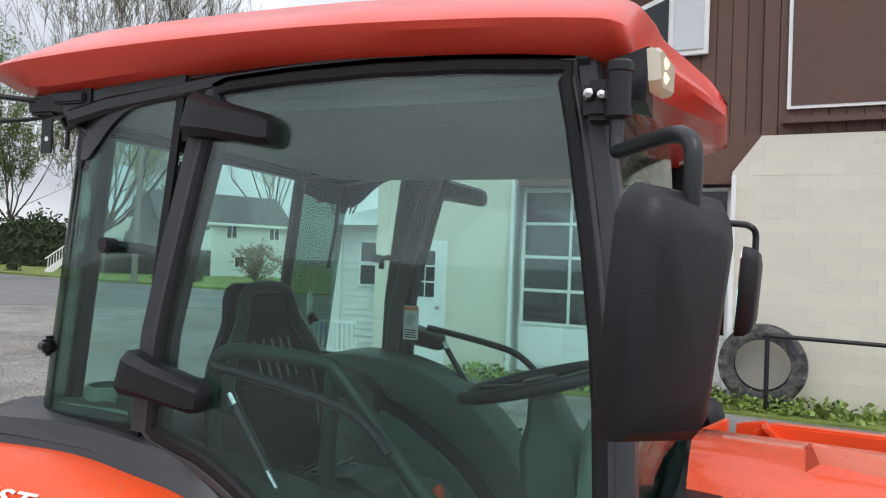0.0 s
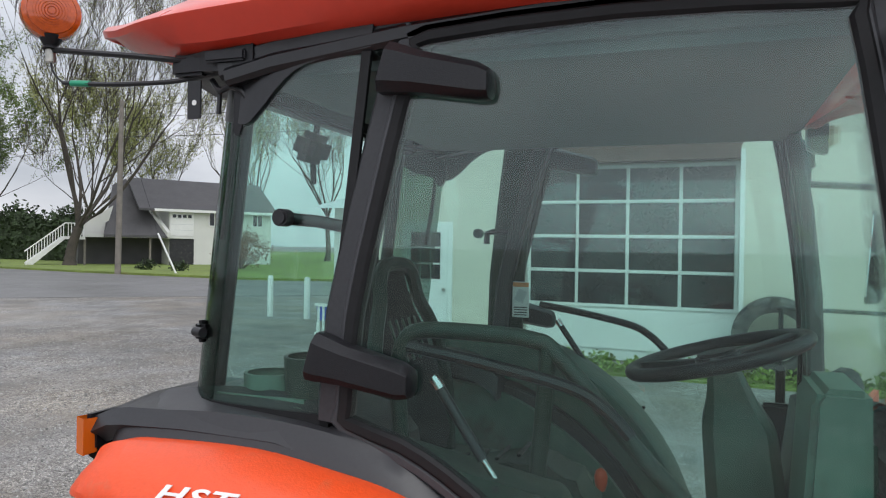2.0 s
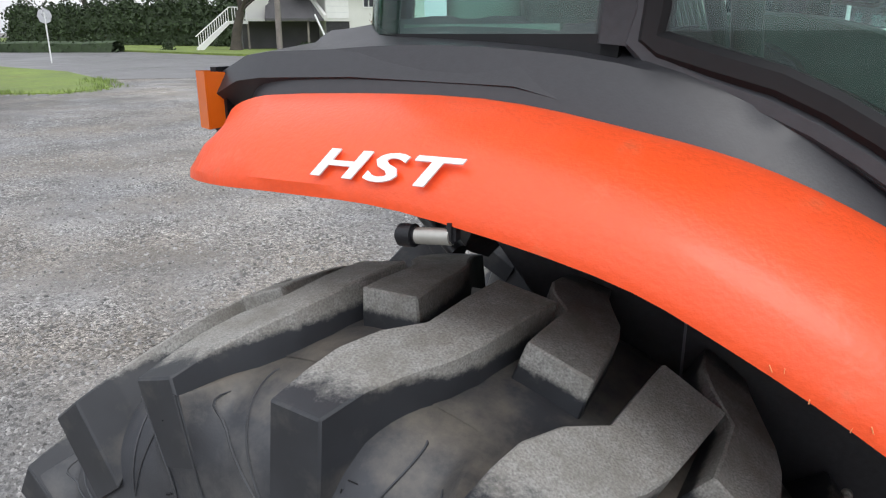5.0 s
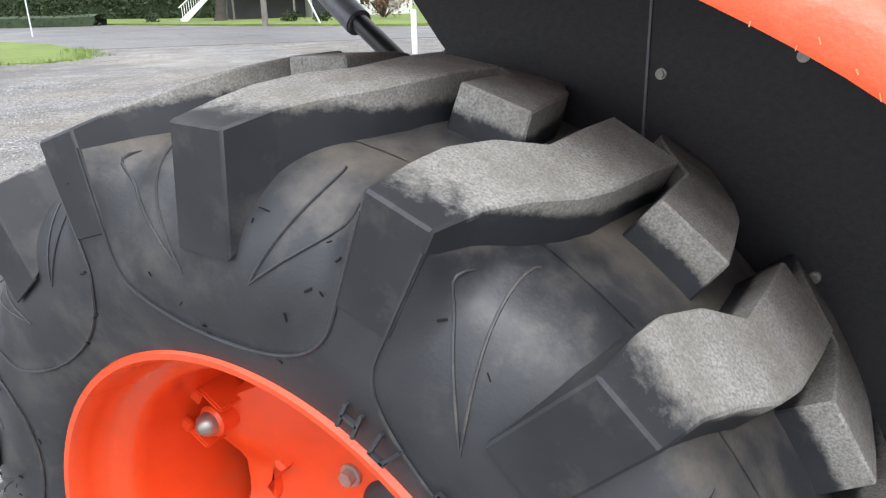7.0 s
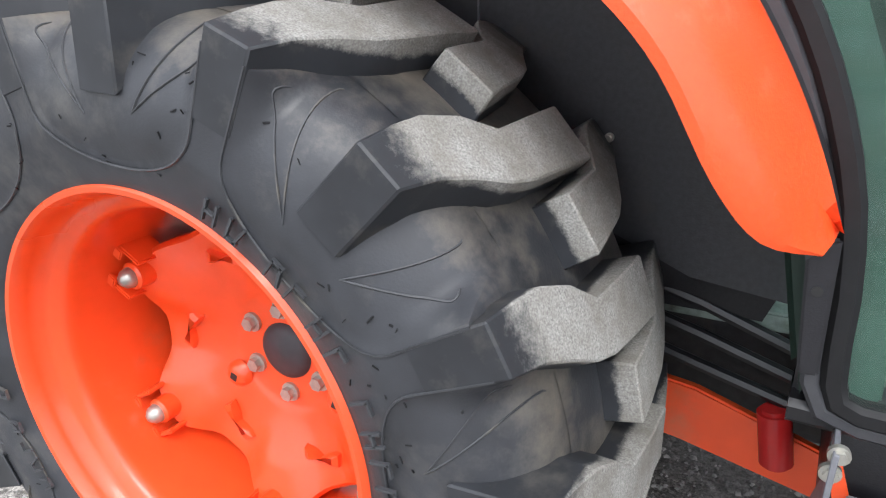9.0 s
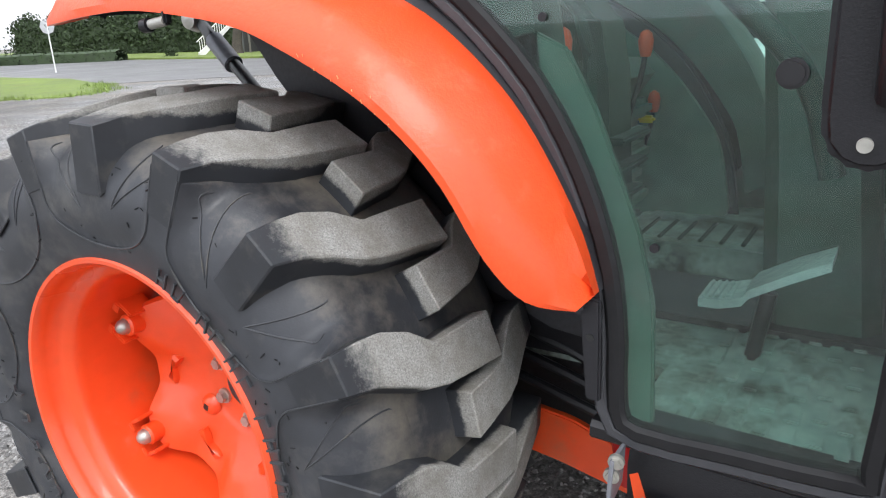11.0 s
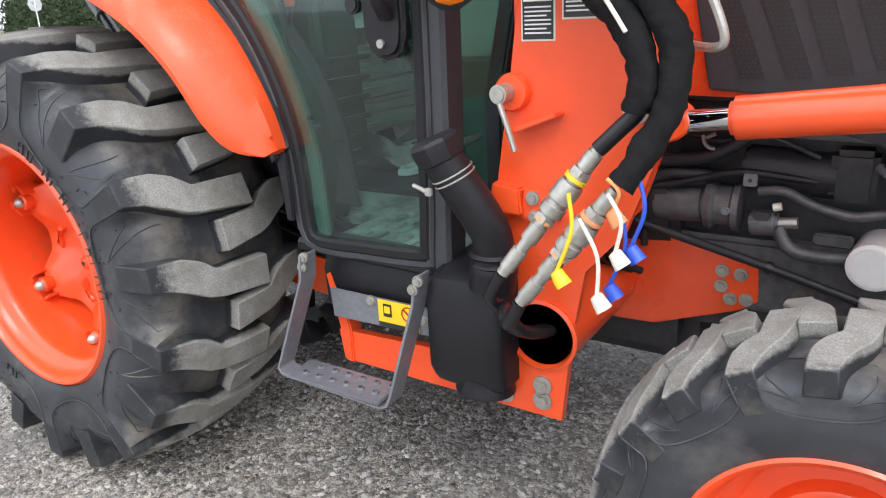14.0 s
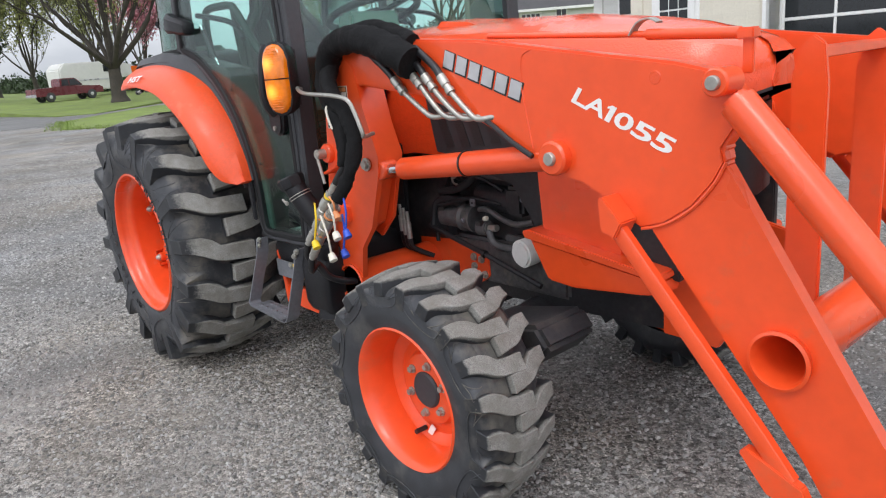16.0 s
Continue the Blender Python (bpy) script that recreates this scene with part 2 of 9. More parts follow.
    l.new(edge.outputs[0], high.inputs[1])
    l.new(high.outputs[0], lift.inputs["Height"])
    l.new(lift.outputs[0], bsdf.inputs["Normal"])
    return m


SEAL_HAIR = material("rubber_hair", (0.012, 0.012, 0.013), 0.6, vary=0.2, spec=0.3)


def tyre_rubber(name, inner, outer, tread):
    """Tyre rubber with brown mud caught in patches between the lugs, beyond a radius about the y axis."""
    m = material(name, (0.036, 0.038, 0.043), 0.46, vary=0.38, grain=14, broad=4, bump=0.06, bump_scale=300, dirt=(0.085, 0.083, 0.08), dirt_amount=0.32, dirt_scale=9, rough_vary=0.14, spec=0.45)
    n, l = m.node_tree.nodes, m.node_tree.links
    bsdf = n["Principled BSDF"]
    tc, flat, dist, blot, band, add, edge, mix = (n.new("ShaderNode" + k) for k in ("TexCoord", "VectorMath", "VectorMath", "TexNoise", "MapRange", "Math", "MapRange", "Mix"))
    flat.operation, dist.operation, add.operation, mix.data_type = "MULTIPLY", "LENGTH", "ADD", "RGBA"
    flat.inputs[1].default_value = (1, 0, 1)
    l.new(tc.outputs["Object"], flat.inputs[0])
    l.new(flat.outputs[0], dist.inputs[0])
    blot.inputs["Scale"].default_value, blot.inputs["Detail"].default_value, blot.inputs["Roughness"].default_value = 7.0, 9.0, 0.68
    l.new(tc.outputs["Object"], blot.inputs["Vector"])
    band.inputs["From Min"].default_value, band.inputs["From Max"].default_value = inner, outer
    band.inputs["To Min"].default_value, band.inputs["To Max"].default_value = 0.0, 0.21
    l.new(dist.outputs["Value"], band.inputs["Value"])
    l.new(blot.outputs["Fac"], add.inputs[0])
    l.new(band.outputs[0], add.inputs[1])
    edge.inputs["From Min"].default_value, edge.inputs["From Max"].default_value, edge.inputs["To Max"].default_value = 0.64, 0.86, 0.8
    l.new(add.outputs[0], edge.inputs["Value"])
    mix.inputs[7].default_value = (*tread, 1)
    l.new(edge.outputs[0], mix.inputs[0])
    l.new(bsdf.inputs["Base Color"].links[0].from_socket, mix.inputs[6])
    l.new(mix.outputs[2], bsdf.inputs["Base Color"])
    return m


TYRE_REAR = tyre_rubber("rear_tyre_rubber", 0.47, 0.538, (0.165, 0.145, 0.115))
TYRE_FRONT = tyre_rubber("front_tyre_rubber", 0.31, 0.345, (0.16, 0.145, 0.12))
LUG_REAR = lug_rubber("rear_lug_rubber", 0.5605, 0.85)
LUG_FRONT = lug_rubber("front_lug_rubber", 0.3545, 0.72)
LUG_OLD = lug_rubber("old_lug_rubber", 0.588, 0.8)
SEAL = material("rubber_seal", (0.012, 0.012, 0.013), 0.6, vary=0.2, spec=0.3)
STEEL = material("zinc_steel", (0.44, 0.43, 0.39), 0.42, 0.75, vary=0.2, grain=90)
CHROME = material("chrome", (0.62, 0.62, 0.63), 0.1, 1.0, vary=0.05)
GREY_STEEL = material("grey_steel", (0.19, 0.195, 0.215), 0.45, 0.3, vary=0.15, grain=80)
WHITE_PAINT = material("white_paint", (0.75, 0.75, 0.72), 0.4, vary=0.06)
DECAL_WHITE = material("white_decal", (0.82, 0.80, 0.78), 0.35, vary=0.04)
DECAL_SILVER = material("silver_decal", (0.60, 0.60, 0.61), 0.3, 0.6, vary=0.1)
DECAL_BLACK = material("black_decal", (0.02, 0.02, 0.02), 0.4, vary=0.05)
SPLICE_GREEN = material("splice_green", (0.02, 0.30, 0.16), 0.35, vary=0.06)
YELLOW = material("yellow_plastic", (0.80, 0.55, 0.02), 0.4, vary=0.06)
BLUE = material("blue_plastic", (0.03, 0.09, 0.55), 0.4, vary=0.08)
IVORY = material("ivory_plastic", (0.70, 0.66, 0.56), 0.45, vary=0.06)
PEACH = material("peach_plastic", (0.75, 0.30, 0.12), 0.45, vary=0.06)
AMBER = lamp_glow("amber_lens", (0.62, 0.12, 0.01), (1.0, 0.30, 0.02), 0.02)
BEACON_LENS = material("beacon_lens", (0.47, 0.070, 0.004), 0.12, vary=0.25, grain=120, coat=0.6)
WARM_BULB = lamp_glow("warm_bulb", (0.9, 0.7, 0.4), (1.0, 0.72, 0.32), 1.6)
ENGINE_GREY = material("engine_casting", (0.095, 0.096, 0.10), 0.45, 0.2, vary=0.4, grain=50, bump=0.15, bump_scale=150, dirt=(0.16, 0.145, 0.12), dirt_amount=0.3, dirt_scale=14)
AMBER_LIT = lit_lens("amber_lens_lit", (1.245, -0.83, 1.335))
AMBER_HOT = lit_lens("amber_lens_hot", (1.25, -0.83, 1.245))
HEADLAMP = lamp_glow("headlamp_lens", (0.42, 0.39, 0.33), (1.0, 0.78, 0.45), 0.12)
RED_LENS = material("red_lens", (0.45, 0.02, 0.02), 0.15, vary=0.05)
CLOTH_SLEEVE = material("nylon_sleeve", (0.0085, 0.0085, 0.009), 0.85, vary=0.3, grain=150, bump=0.35, bump_scale=60, spec=0.2)
SEAT_GREY = material("seat_vinyl", (0.080, 0.115, 0.092), 0.38, vary=0.15, bump=0.1)
FLOOR_MAT = material("rubber_floor_mat", (0.25, 0.30, 0.27), 0.42, vary=0.3, grain=30, broad=5, dirt=(0.05, 0.046, 0.034), dirt_amount=0.5, dirt_scale=8)
SEAT_BLACK = material("seat_cloth", (0.012, 0.012, 0.013), 0.9, vary=0.2, grain=200, bump=0.3, bump_scale=400)
INTERIOR = material("interior_plastic", (0.016, 0.033, 0.025), 0.5, vary=0.15, bump=0.08, bump_scale=300, spec=0.35)
# paler copies of the interior plastic, with window light painted into the colour
INTERIOR_LIT_PALE = material("interior_lit_panel", (0.11, 0.175, 0.14), 0.5, vary=0.2, grain=20, broad=4, bump=0.08, bump_scale=300, dirt=(0.10, 0.095, 0.075), dirt_amount=0.2)
INTERIOR_LIT_TRIM = material("interior_lit_trim", (0.042, 0.080, 0.060), 0.5, vary=0.2, grain=20, broad=4, bump=0.08, bump_scale=300, dirt=(0.08, 0.075, 0.06), dirt_amount=0.2)
PEDAL_GREY = material("worn_pedal", (0.40, 0.43, 0.40), 0.5, vary=0.25, grain=60)
MIRROR = material("mirror_glass", (0.85, 0.87, 0.88), 0.02, 1.0, vary=0.01)
CAB_GLASS = glass("cab_glass", (0.855, 0.980, 0.955), 0.060)
EDGE_GLASS = glass("edge_glass", (0.45, 0.52, 0.49))
LEVER_RED = material("lever_red", (0.62, 0.07, 0.02), 0.45, vary=0.06)
HEADLINER = material("grey_headliner", (0.17, 0.185, 0.185), 0.85, vary=0.1, grain=90, bump=0.1)
WINDOW_GLASS = material("dark_window", (0.012, 0.015, 0.018), 0.06, vary=0.2, rough_vary=0.02)


# ---- builders ----
def V(*a):
    return Vector(a)


def finish(bm):
    bmesh.ops.recalc_face_normals(bm, faces=bm.faces)
    return bm


def part(name, bm, mat, parent=None, label="", angle=38):
    """Links a bmesh as one mesh object under a thing or a part."""
    finish(bm)
    me = bpy.data.meshes.new(name)
    bm.to_mesh(me)
    bm.free()
    for m in mat if isinstance(mat, (list, tuple)) else [mat]:
        me.materials.append(m)
    me.shade_smooth()
    me.set_sharp_from_angle(angle=radians(angle))
    ob = new(name, me)
    if parent:
        ob.parent = parent
    return tagged(ob, label) if label else ob


def thing(name, label, category, group="", kind="", at=(0, 0, 0)):
    ob = new(name)
    ob.location = at
    ob.empty_display_size = 0.1
    return tagged(ob, label, category, group, kind)


def bevel(bm, width, segments=2, edges=None):
    if width > 0:
        bmesh.ops.bevel(bm, geom=list(edges or bm.edges), offset=width, segments=segments, affect="EDGES", clamp_overlap=True)
    return bm


def box(centre, size, bev=0.0, rot=None, bm=None, seg=2):
    made = bmesh.new()
    bmesh.ops.create_cube(made, size=1.0)
    bmesh.ops.scale(made, vec=size, verts=made.verts)
    bevel(made, bev, seg)
    m = Matrix.Translation(centre) @ (rot or Matrix.Identity(4))
    bmesh.ops.transform(made, matrix=m, verts=made.verts)
    return merge(bm, made)


def merge(bm, made, mi=None):
    """Adds made to bm, and returns the sum."""
    if bm is None:
        return made
    tmp = bpy.data.meshes.new("tmp")
    made.to_mesh(tmp)
    made.free()
    old = len(bm.faces)
    bm.from_mesh(tmp)
    bpy.data.meshes.remove(tmp)
    if mi is not None:
        bm.faces.ensure_lookup_table()
        for f in bm.faces[old:]:
            f.material_index = mi
    return bm


def prism(poly, a, b, axis="y", bev=0.0, bm=None, seg=2):
    """A polygon of (u, v) pairs, pushed from a to b along an axis: y takes (x, z), z takes (x, y), x takes (y, z)."""
    made = bmesh.new()
    place = {"y": lambda u, v, w: (u, w, v), "z": lambda u, v, w: (u, v, w), "x": lambda u, v, w: (w, u, v)}[axis]
    low = [made.verts.new(place(u, v, a)) for u, v in poly]
    top = [made.verts.new(place(u, v, b)) for u, v in poly]
    made.faces.new(low[::-1])
    made.faces.new(top)
    for i in range(len(poly)):
        j = (i + 1) % len(poly)
        made.faces.new((low[i], low[j], top[j], top[i]))
    bmesh.ops.recalc_face_normals(made, faces=made.faces)
    bevel(made, bev, seg)
    return merge(bm, made)


def spline(points, steps=6, closed=False):
    """Points on a smooth curve through those given."""
    pts = [Vector(p) for p in points]
    n, out = len(pts), []
    for i in range(n if closed else n - 1):
        p0, p1, p2, p3 = (pts[(i + k) % n] if closed else pts[min(max(i + k, 0), n - 1)] for k in (-1, 0, 1, 2))
        for s in range(steps):
            t = s / steps
            out.append(0.5 * ((2 * p1) + (p2 - p0) * t + (2 * p0 - 5 * p1 + 4 * p2 - p3) * t * t + (3 * p1 - p0 - 3 * p2 + p3) * t ** 3))
    if not closed:
        out.append(pts[-1])
    return out


def loft(rows, bm=None, close_u=False, close_v=False, caps=False):
    """Quads between rows of points; close_u joins each row's ends, close_v the last row to the first."""
    made = bmesh.new()
    vs = [[made.verts.new(p) for p in row] for row in rows]
    for i in range(len(vs) if close_v else len(vs) - 1):
        a, b = vs[i], vs[(i + 1) % len(vs)]
        for j in range(len(a) if close_u else len(a) - 1):
            k = (j + 1) % len(a)
            made.faces.new((a[j], a[k], b[k], b[j]))
    if caps:
        made.faces.new(vs[0][::-1])
        made.faces.new(vs[-1])
    return merge(bm, made)


def tube(path, r, seg=10, bm=None, closed=False, section=None):
    """A round bar along a path; r is a radius or one for each point. section: (a, b) half sizes of a flat bar instead."""
    pts = [Vector(p) for p in path]
    n = len(pts)
    rows, side = [], None
    for i, p in enumerate(pts):
        nxt = pts[(i + 1) % n] if closed or i < n - 1 else p
        prv = pts[i - 1] if closed or i else p
        d = (nxt - prv).normalized()
        if side is None:
            side = d.cross(V(0, 0, 1)) if abs(d.z) < 0.9 else d.cross(V(0, 1, 0))
        side = (side - d * side.dot(d)).normalized()
        up = side.cross(d)
        rr = r[i] if isinstance(r, (list, tuple)) else r
        if section:
            a, b = section
            rows.append([p + side * (a * u) + up * (b * v) for u, v in ((1, 0.8), (0.8, 1), (-0.8, 1), (-1, 0.8), (-1, -0.8), (-0.8, -1), (0.8, -1), (1, -0.8))])
        else:
            rows.append([p + (side * math.cos(2 * math.pi * k / seg) + up * math.sin(2 * math.pi * k / seg)) * rr for k in range(seg)])
    return loft(rows, bm, close_u=True, close_v=closed, caps=not closed)


def rod(a, b, r, seg=12, bm=None, bev=0.0):
    made = tube([a, b], r, seg)
    if bev:
        caps = [f for f in made.faces if len(f.verts) == seg]
        bevel(made, bev, 2, {e for f in caps for e in f.edges})
    return merge(bm, made)


def lathe(profile, centre, seg=48, bm=None, axis="y", mi=None):
    """A profile of (radius, place along the axis) turned about an axis through centre."""
    rows = []
    for k in range(seg):
        a = 2 * math.pi * k / seg
        c, s = math.cos(a), math.sin(a)
        if axis == "y":
            rows.append([(centre[0] + r * c, centre[1] + h, centre[2] + r * s) for r, h in profile])
        elif axis == "z":
            rows.append([(centre[0] + r * c, centre[1] + r * s, centre[2] + h) for r, h in profile])
        else:
            rows.append([(centre[0] + h, centre[1] + r * c, centre[2] + r * s) for r, h in profile])
    return merge(bm, loft(rows, close_v=True), mi)


def ribbon(points, width, y0, y1, bev=0.004, closed=False, bm=None):
    """A flat bar of that width along points (x, z) of the side plane, from y0 to y1."""
    pts = [Vector(p) for p in points]
    n = len(pts)
    rows = []
    for i, p in enumerate(pts):
        nxt = pts[(i + 1) % n] if closed or i < n - 1 else p
        prv = pts[i - 1] if closed or i else p
        d = (nxt - prv).normalized()
        nrm = Vector((-d.y, d.x))
        h = width / 2
        e = min(bev, h * 0.5)
        ring = [(-h, y0 + e), (-h + e, y0), (h - e, y0), (h, y0 + e), (h, y1 - e), (h - e, y1), (-h + e, y1), (-h, y1 - e)]
        rows.append([(p.x + nrm.x * u, y, p.y + nrm.y * u) for u, y in ring])
    return merge(bm, loft(rows, close_u=True, close_v=closed, caps=not closed))


def hexbolt(centre, axis, r, depth=0.008, washer=True, bm=None):
    """A hexagon head on a washer, that looks along an axis."""
    d = Vector(axis).normalized()
    c = Vector(centre)
    made = tube([c - d * 0.004, c + d * depth], r, 6)
    if washer:
        made = tube([c - d * 0.004, c + d * 0.0025], r * 1.45, 14, made)
    return merge(bm, made)


def holed(poly, centre, r, seg=28):
    """An outline with a round hole let into it by a slit from its nearest corner."""
    c = Vector(centre)
    area = sum(poly[i][0] * poly[(i + 1) % len(poly)][1] - poly[(i + 1) % len(poly)][0] * poly[i][1] for i in range(len(poly)))
    i = min(range(len(poly)), key=lambda q: (Vector(poly[q]) - c).length)
    start = math.atan2(poly[i][1] - c.y, poly[i][0] - c.x)
    way = -1 if area > 0 else 1
    ring = [(c.x + r * math.cos(start + way * 2 * math.pi * q / seg), c.y + r * math.sin(start + way * 2 * math.pi * q / seg)) for q in range(seg + 1)]
    return list(poly[:i + 1]) + ring + list(poly[i:])


def mirrored(bm_fn, sign):
    """Builds with a function and mirrors the mesh in the tractor's middle plane where sign is +1 (the far side)."""
    bm = bm_fn()
    if sign > 0:
        bmesh.ops.scale(bm, vec=(1, -1, 1), verts=bm.verts)
        bmesh.ops.translate(bm, vec=(0, 2 * YC, 0), verts=bm.verts)
    return bm


def writing(text, size, depth, matrix, mat, parent, name="lettering", label="", shear=0.0, thick=0.0, spread=1.0):
    cu = bpy.data.curves.new(name, "FONT")
    cu.body, cu.size, cu.extrude, cu.shear, cu.offset, cu.space_character = text, size, depth, shear, thick, spread
    cu.resolution_u = 3
    tmp = bpy.data.objects.new("tmp", cu)
    me = bpy.data.meshes.new_from_object(tmp)
    bpy.data.objects.remove(tmp)
    me.name = name
    me.transform(matrix)
    me.materials.append(mat)
    ob = new(name, me)
    ob.parent = parent
    return tagged(ob, label) if label else ob


# ---- the tractor ----
tractor = thing("tractor", "orange compact utility tractor with cab and front loader on gravel", "tractor")
YC = -0.11                 # middle plane of the tractor
RX, RZ = 0.030, 0.585      # rear axle
FX, FZ = 1.888, 0.363      # front axle


def tyre_mesh(yc, half, r_rim, r_base, r_out, starts, gaps, width, out, bottom, straight):
    """Tyre body about the y axis. Each start is the leading angle of a short lug; round it the outer sidewall has a scooped U that rounds over into the tread floor, lined by thin ridges."""
    w, span = half, r_out - bottom
    centres = [(a - width * 0.5, straight) for a in starts] + [(a, 6.4) for a in gaps]
    r_turn = bottom + 0.30 * span

    def depth(deg, r):
        for c, wide in centres:
            d = abs((deg - c + 180) % 360 - 180)
            if r <= bottom:
                break
            reach = wide * (1 - max(0.0, (bottom + 0.4 * span - r) / (0.4 * span)) ** 2) ** 0.5
            if d < reach:
                u, v = min(1.0, (reach - d) / 1.2), min(1.0, (reach - d) / 4.2)
                q = min(1.0, max(0.0, (r - r_turn) / (r_base - r_turn)))
                return (u * u * (3 - 2 * u)) * 0.003 + (v * v * (3 - 2 * v)) * 0.46 * w * (1 - (1 - q ** 2.4) ** 0.5)
        return 0.0

    def skin(r):
        f = (r - r_rim) / (r_base - r_rim)
        return w * (0.90 + 0.10 * max(0.0, min(1.0, f / 0.38)) ** 0.7 - 0.012 * max(0.0, f - 0.5))

    def at(deg, r, lift=0.0):
        a = radians(deg)
        return (r * math.cos(a), yc + out * (skin(r) - depth(deg, r) + lift), r * math.sin(a))

    radii = [r_rim - 0.001] + [r_rim + (r_turn - r_rim) * q / 12 for q in range(12)] + [r_turn + (r_base - r_turn) * math.sin(q / 13 * math.pi / 2) for q in range(14)]
    floor = lambda k, r, h: (r * math.cos(radians(k * 0.75)), yc + out * w * h, r * math.sin(radians(k * 0.75)))
    bm = loft([[at(k * 0.75, r) for r in radii] + [floor(k, r_base + 0.001, 0.535), floor(k, r_base + 0.004, 0.45)] for k in range(480)], close_v=True)
    rest = [(r_base + 0.004, 0.455), (r_base + 0.008, 0.2), (r_base + 0.008, -0.2), (r_base + 0.004, -0.6), (r_base - 0.02, -0.85), (r_base * 0.88, -0.97), (r_rim + 0.05, -1.0), (r_rim, -0.9)]
    lathe([(r, yc + out * w * h) for r, h in rest], (0, 0, 0), 96, bm)
    ridges = []
    for c, wide in centres[:len(starts)]:
        pts = []
        for q in range(-15, 16):
            g = q / 15
            if abs(g) > 0.72:
                f = (abs(g) - 0.72) / 0.28
                pts.append(at(c + math.copysign(straight, g), bottom + span * (0.4 + 0.52 * f), 0.0008))
            else:
                d = straight * math.sin(g / 0.72 * math.pi / 2)
                pts.append(at(c + d, bottom + 0.4 * span * (1 - math.cos(g / 0.72 * math.pi / 2)), 0.0008))
        ridges.append(tube(pts, 0.0016, 5))
        # leaf-shaped mould lines that sweep from a point beside the lug into the scoop
        for lead, sweep, low, high in ((width * 0.5 + 2.0, 6.5, 0.34, 0.985), (width * 0.5 + 2.0, 10.0, 0.34, 0.93), (-width * 0.5 - 2.6, -4.5, 0.40, 0.96), (-width * 0.5 - 2.6, -9.0, 0.40, 0.90)):
            pts = []
            for q in range(13):
                f = q / 12
                r = bottom + (r_base - bottom) * (low + (high - low) * math.sin(f * math.pi / 2))
                pts.append(at(c + lead + sweep * math.sin(f * math.pi * 0.62), r, 0.0006))
            ridges.append(tube(pts, [0.0006] + [0.0014] * 11 + [0.0007], 5))
    return bm, ridges


def lug_mesh(yc, half, r_base, r_out, r_top, width, side, out, short, bottom, rubber=None):
    """One tread lug about the y axis, its leading outer corner at angle 0. The top is slot 1 where it is worn."""
    w, k, span = half, width / 5.8, r_out - bottom
    plan = [(1.0, 0, -5.8), (0.80, -0.15, -6.8), (0.64, -0.6, -8.4), (0.46, -2.4, -10.6), (0.30, -5.4, -11.6), (0.0, -5.6, -12.3), (-0.30, -5.8, -13.0)]
    if side != out:
        plan[-1] = (-0.16, -5.7, -12.7)
    rows = []
    for f, top, low in plan:
        h = side * f * w
        rt = r_top - (r_top - r_out) * max(0.0, f - 0.05) ** 1.6
        lean = 1.0 * k
        low_r = r_base - 0.03 * r_top / 0.6
        a, b = top * k + lean, low * k - lean
        if f == 1.0:
            low_r = bottom + span * 0.44 if short else r_base - 0.08 * r_top / 0.6
            a, b = (top * k + 1.3 * k, low * k - 0.4) if short else (top * k + 0.2, low * k - 0.2)
        elif f == 0.80:
            low_r = r_base - 0.05 * r_top / 0.6
        p = lambda deg, r, hh: (r * math.cos(radians(deg)), yc + hh, r * math.sin(radians(deg)))
        hb = h + (side * 0.001 if f == 1.0 else 0.0)
        rows.append([p(a, low_r, hb), p(top * k, rt, h), p(low * k, rt, h), p(b, low_r, hb)])
    bm = loft(rows, close_u=True, caps=True)
    bm.faces.ensure_lookup_table()
    rim_edges = [e for e in bm.edges if len(e.link_faces) == 2 and e.calc_face_angle(0) > 0.6]
    bevel(bm, 0.0022, 1, rim_edges)
    finish(bm)
    me = bpy.data.meshes.new("lug")
    bm.to_mesh(me)
    bm.free()
    me.materials.append(rubber)
    me.shade_smooth()
    me.set_sharp_from_angle(angle=radians(30))
    return me


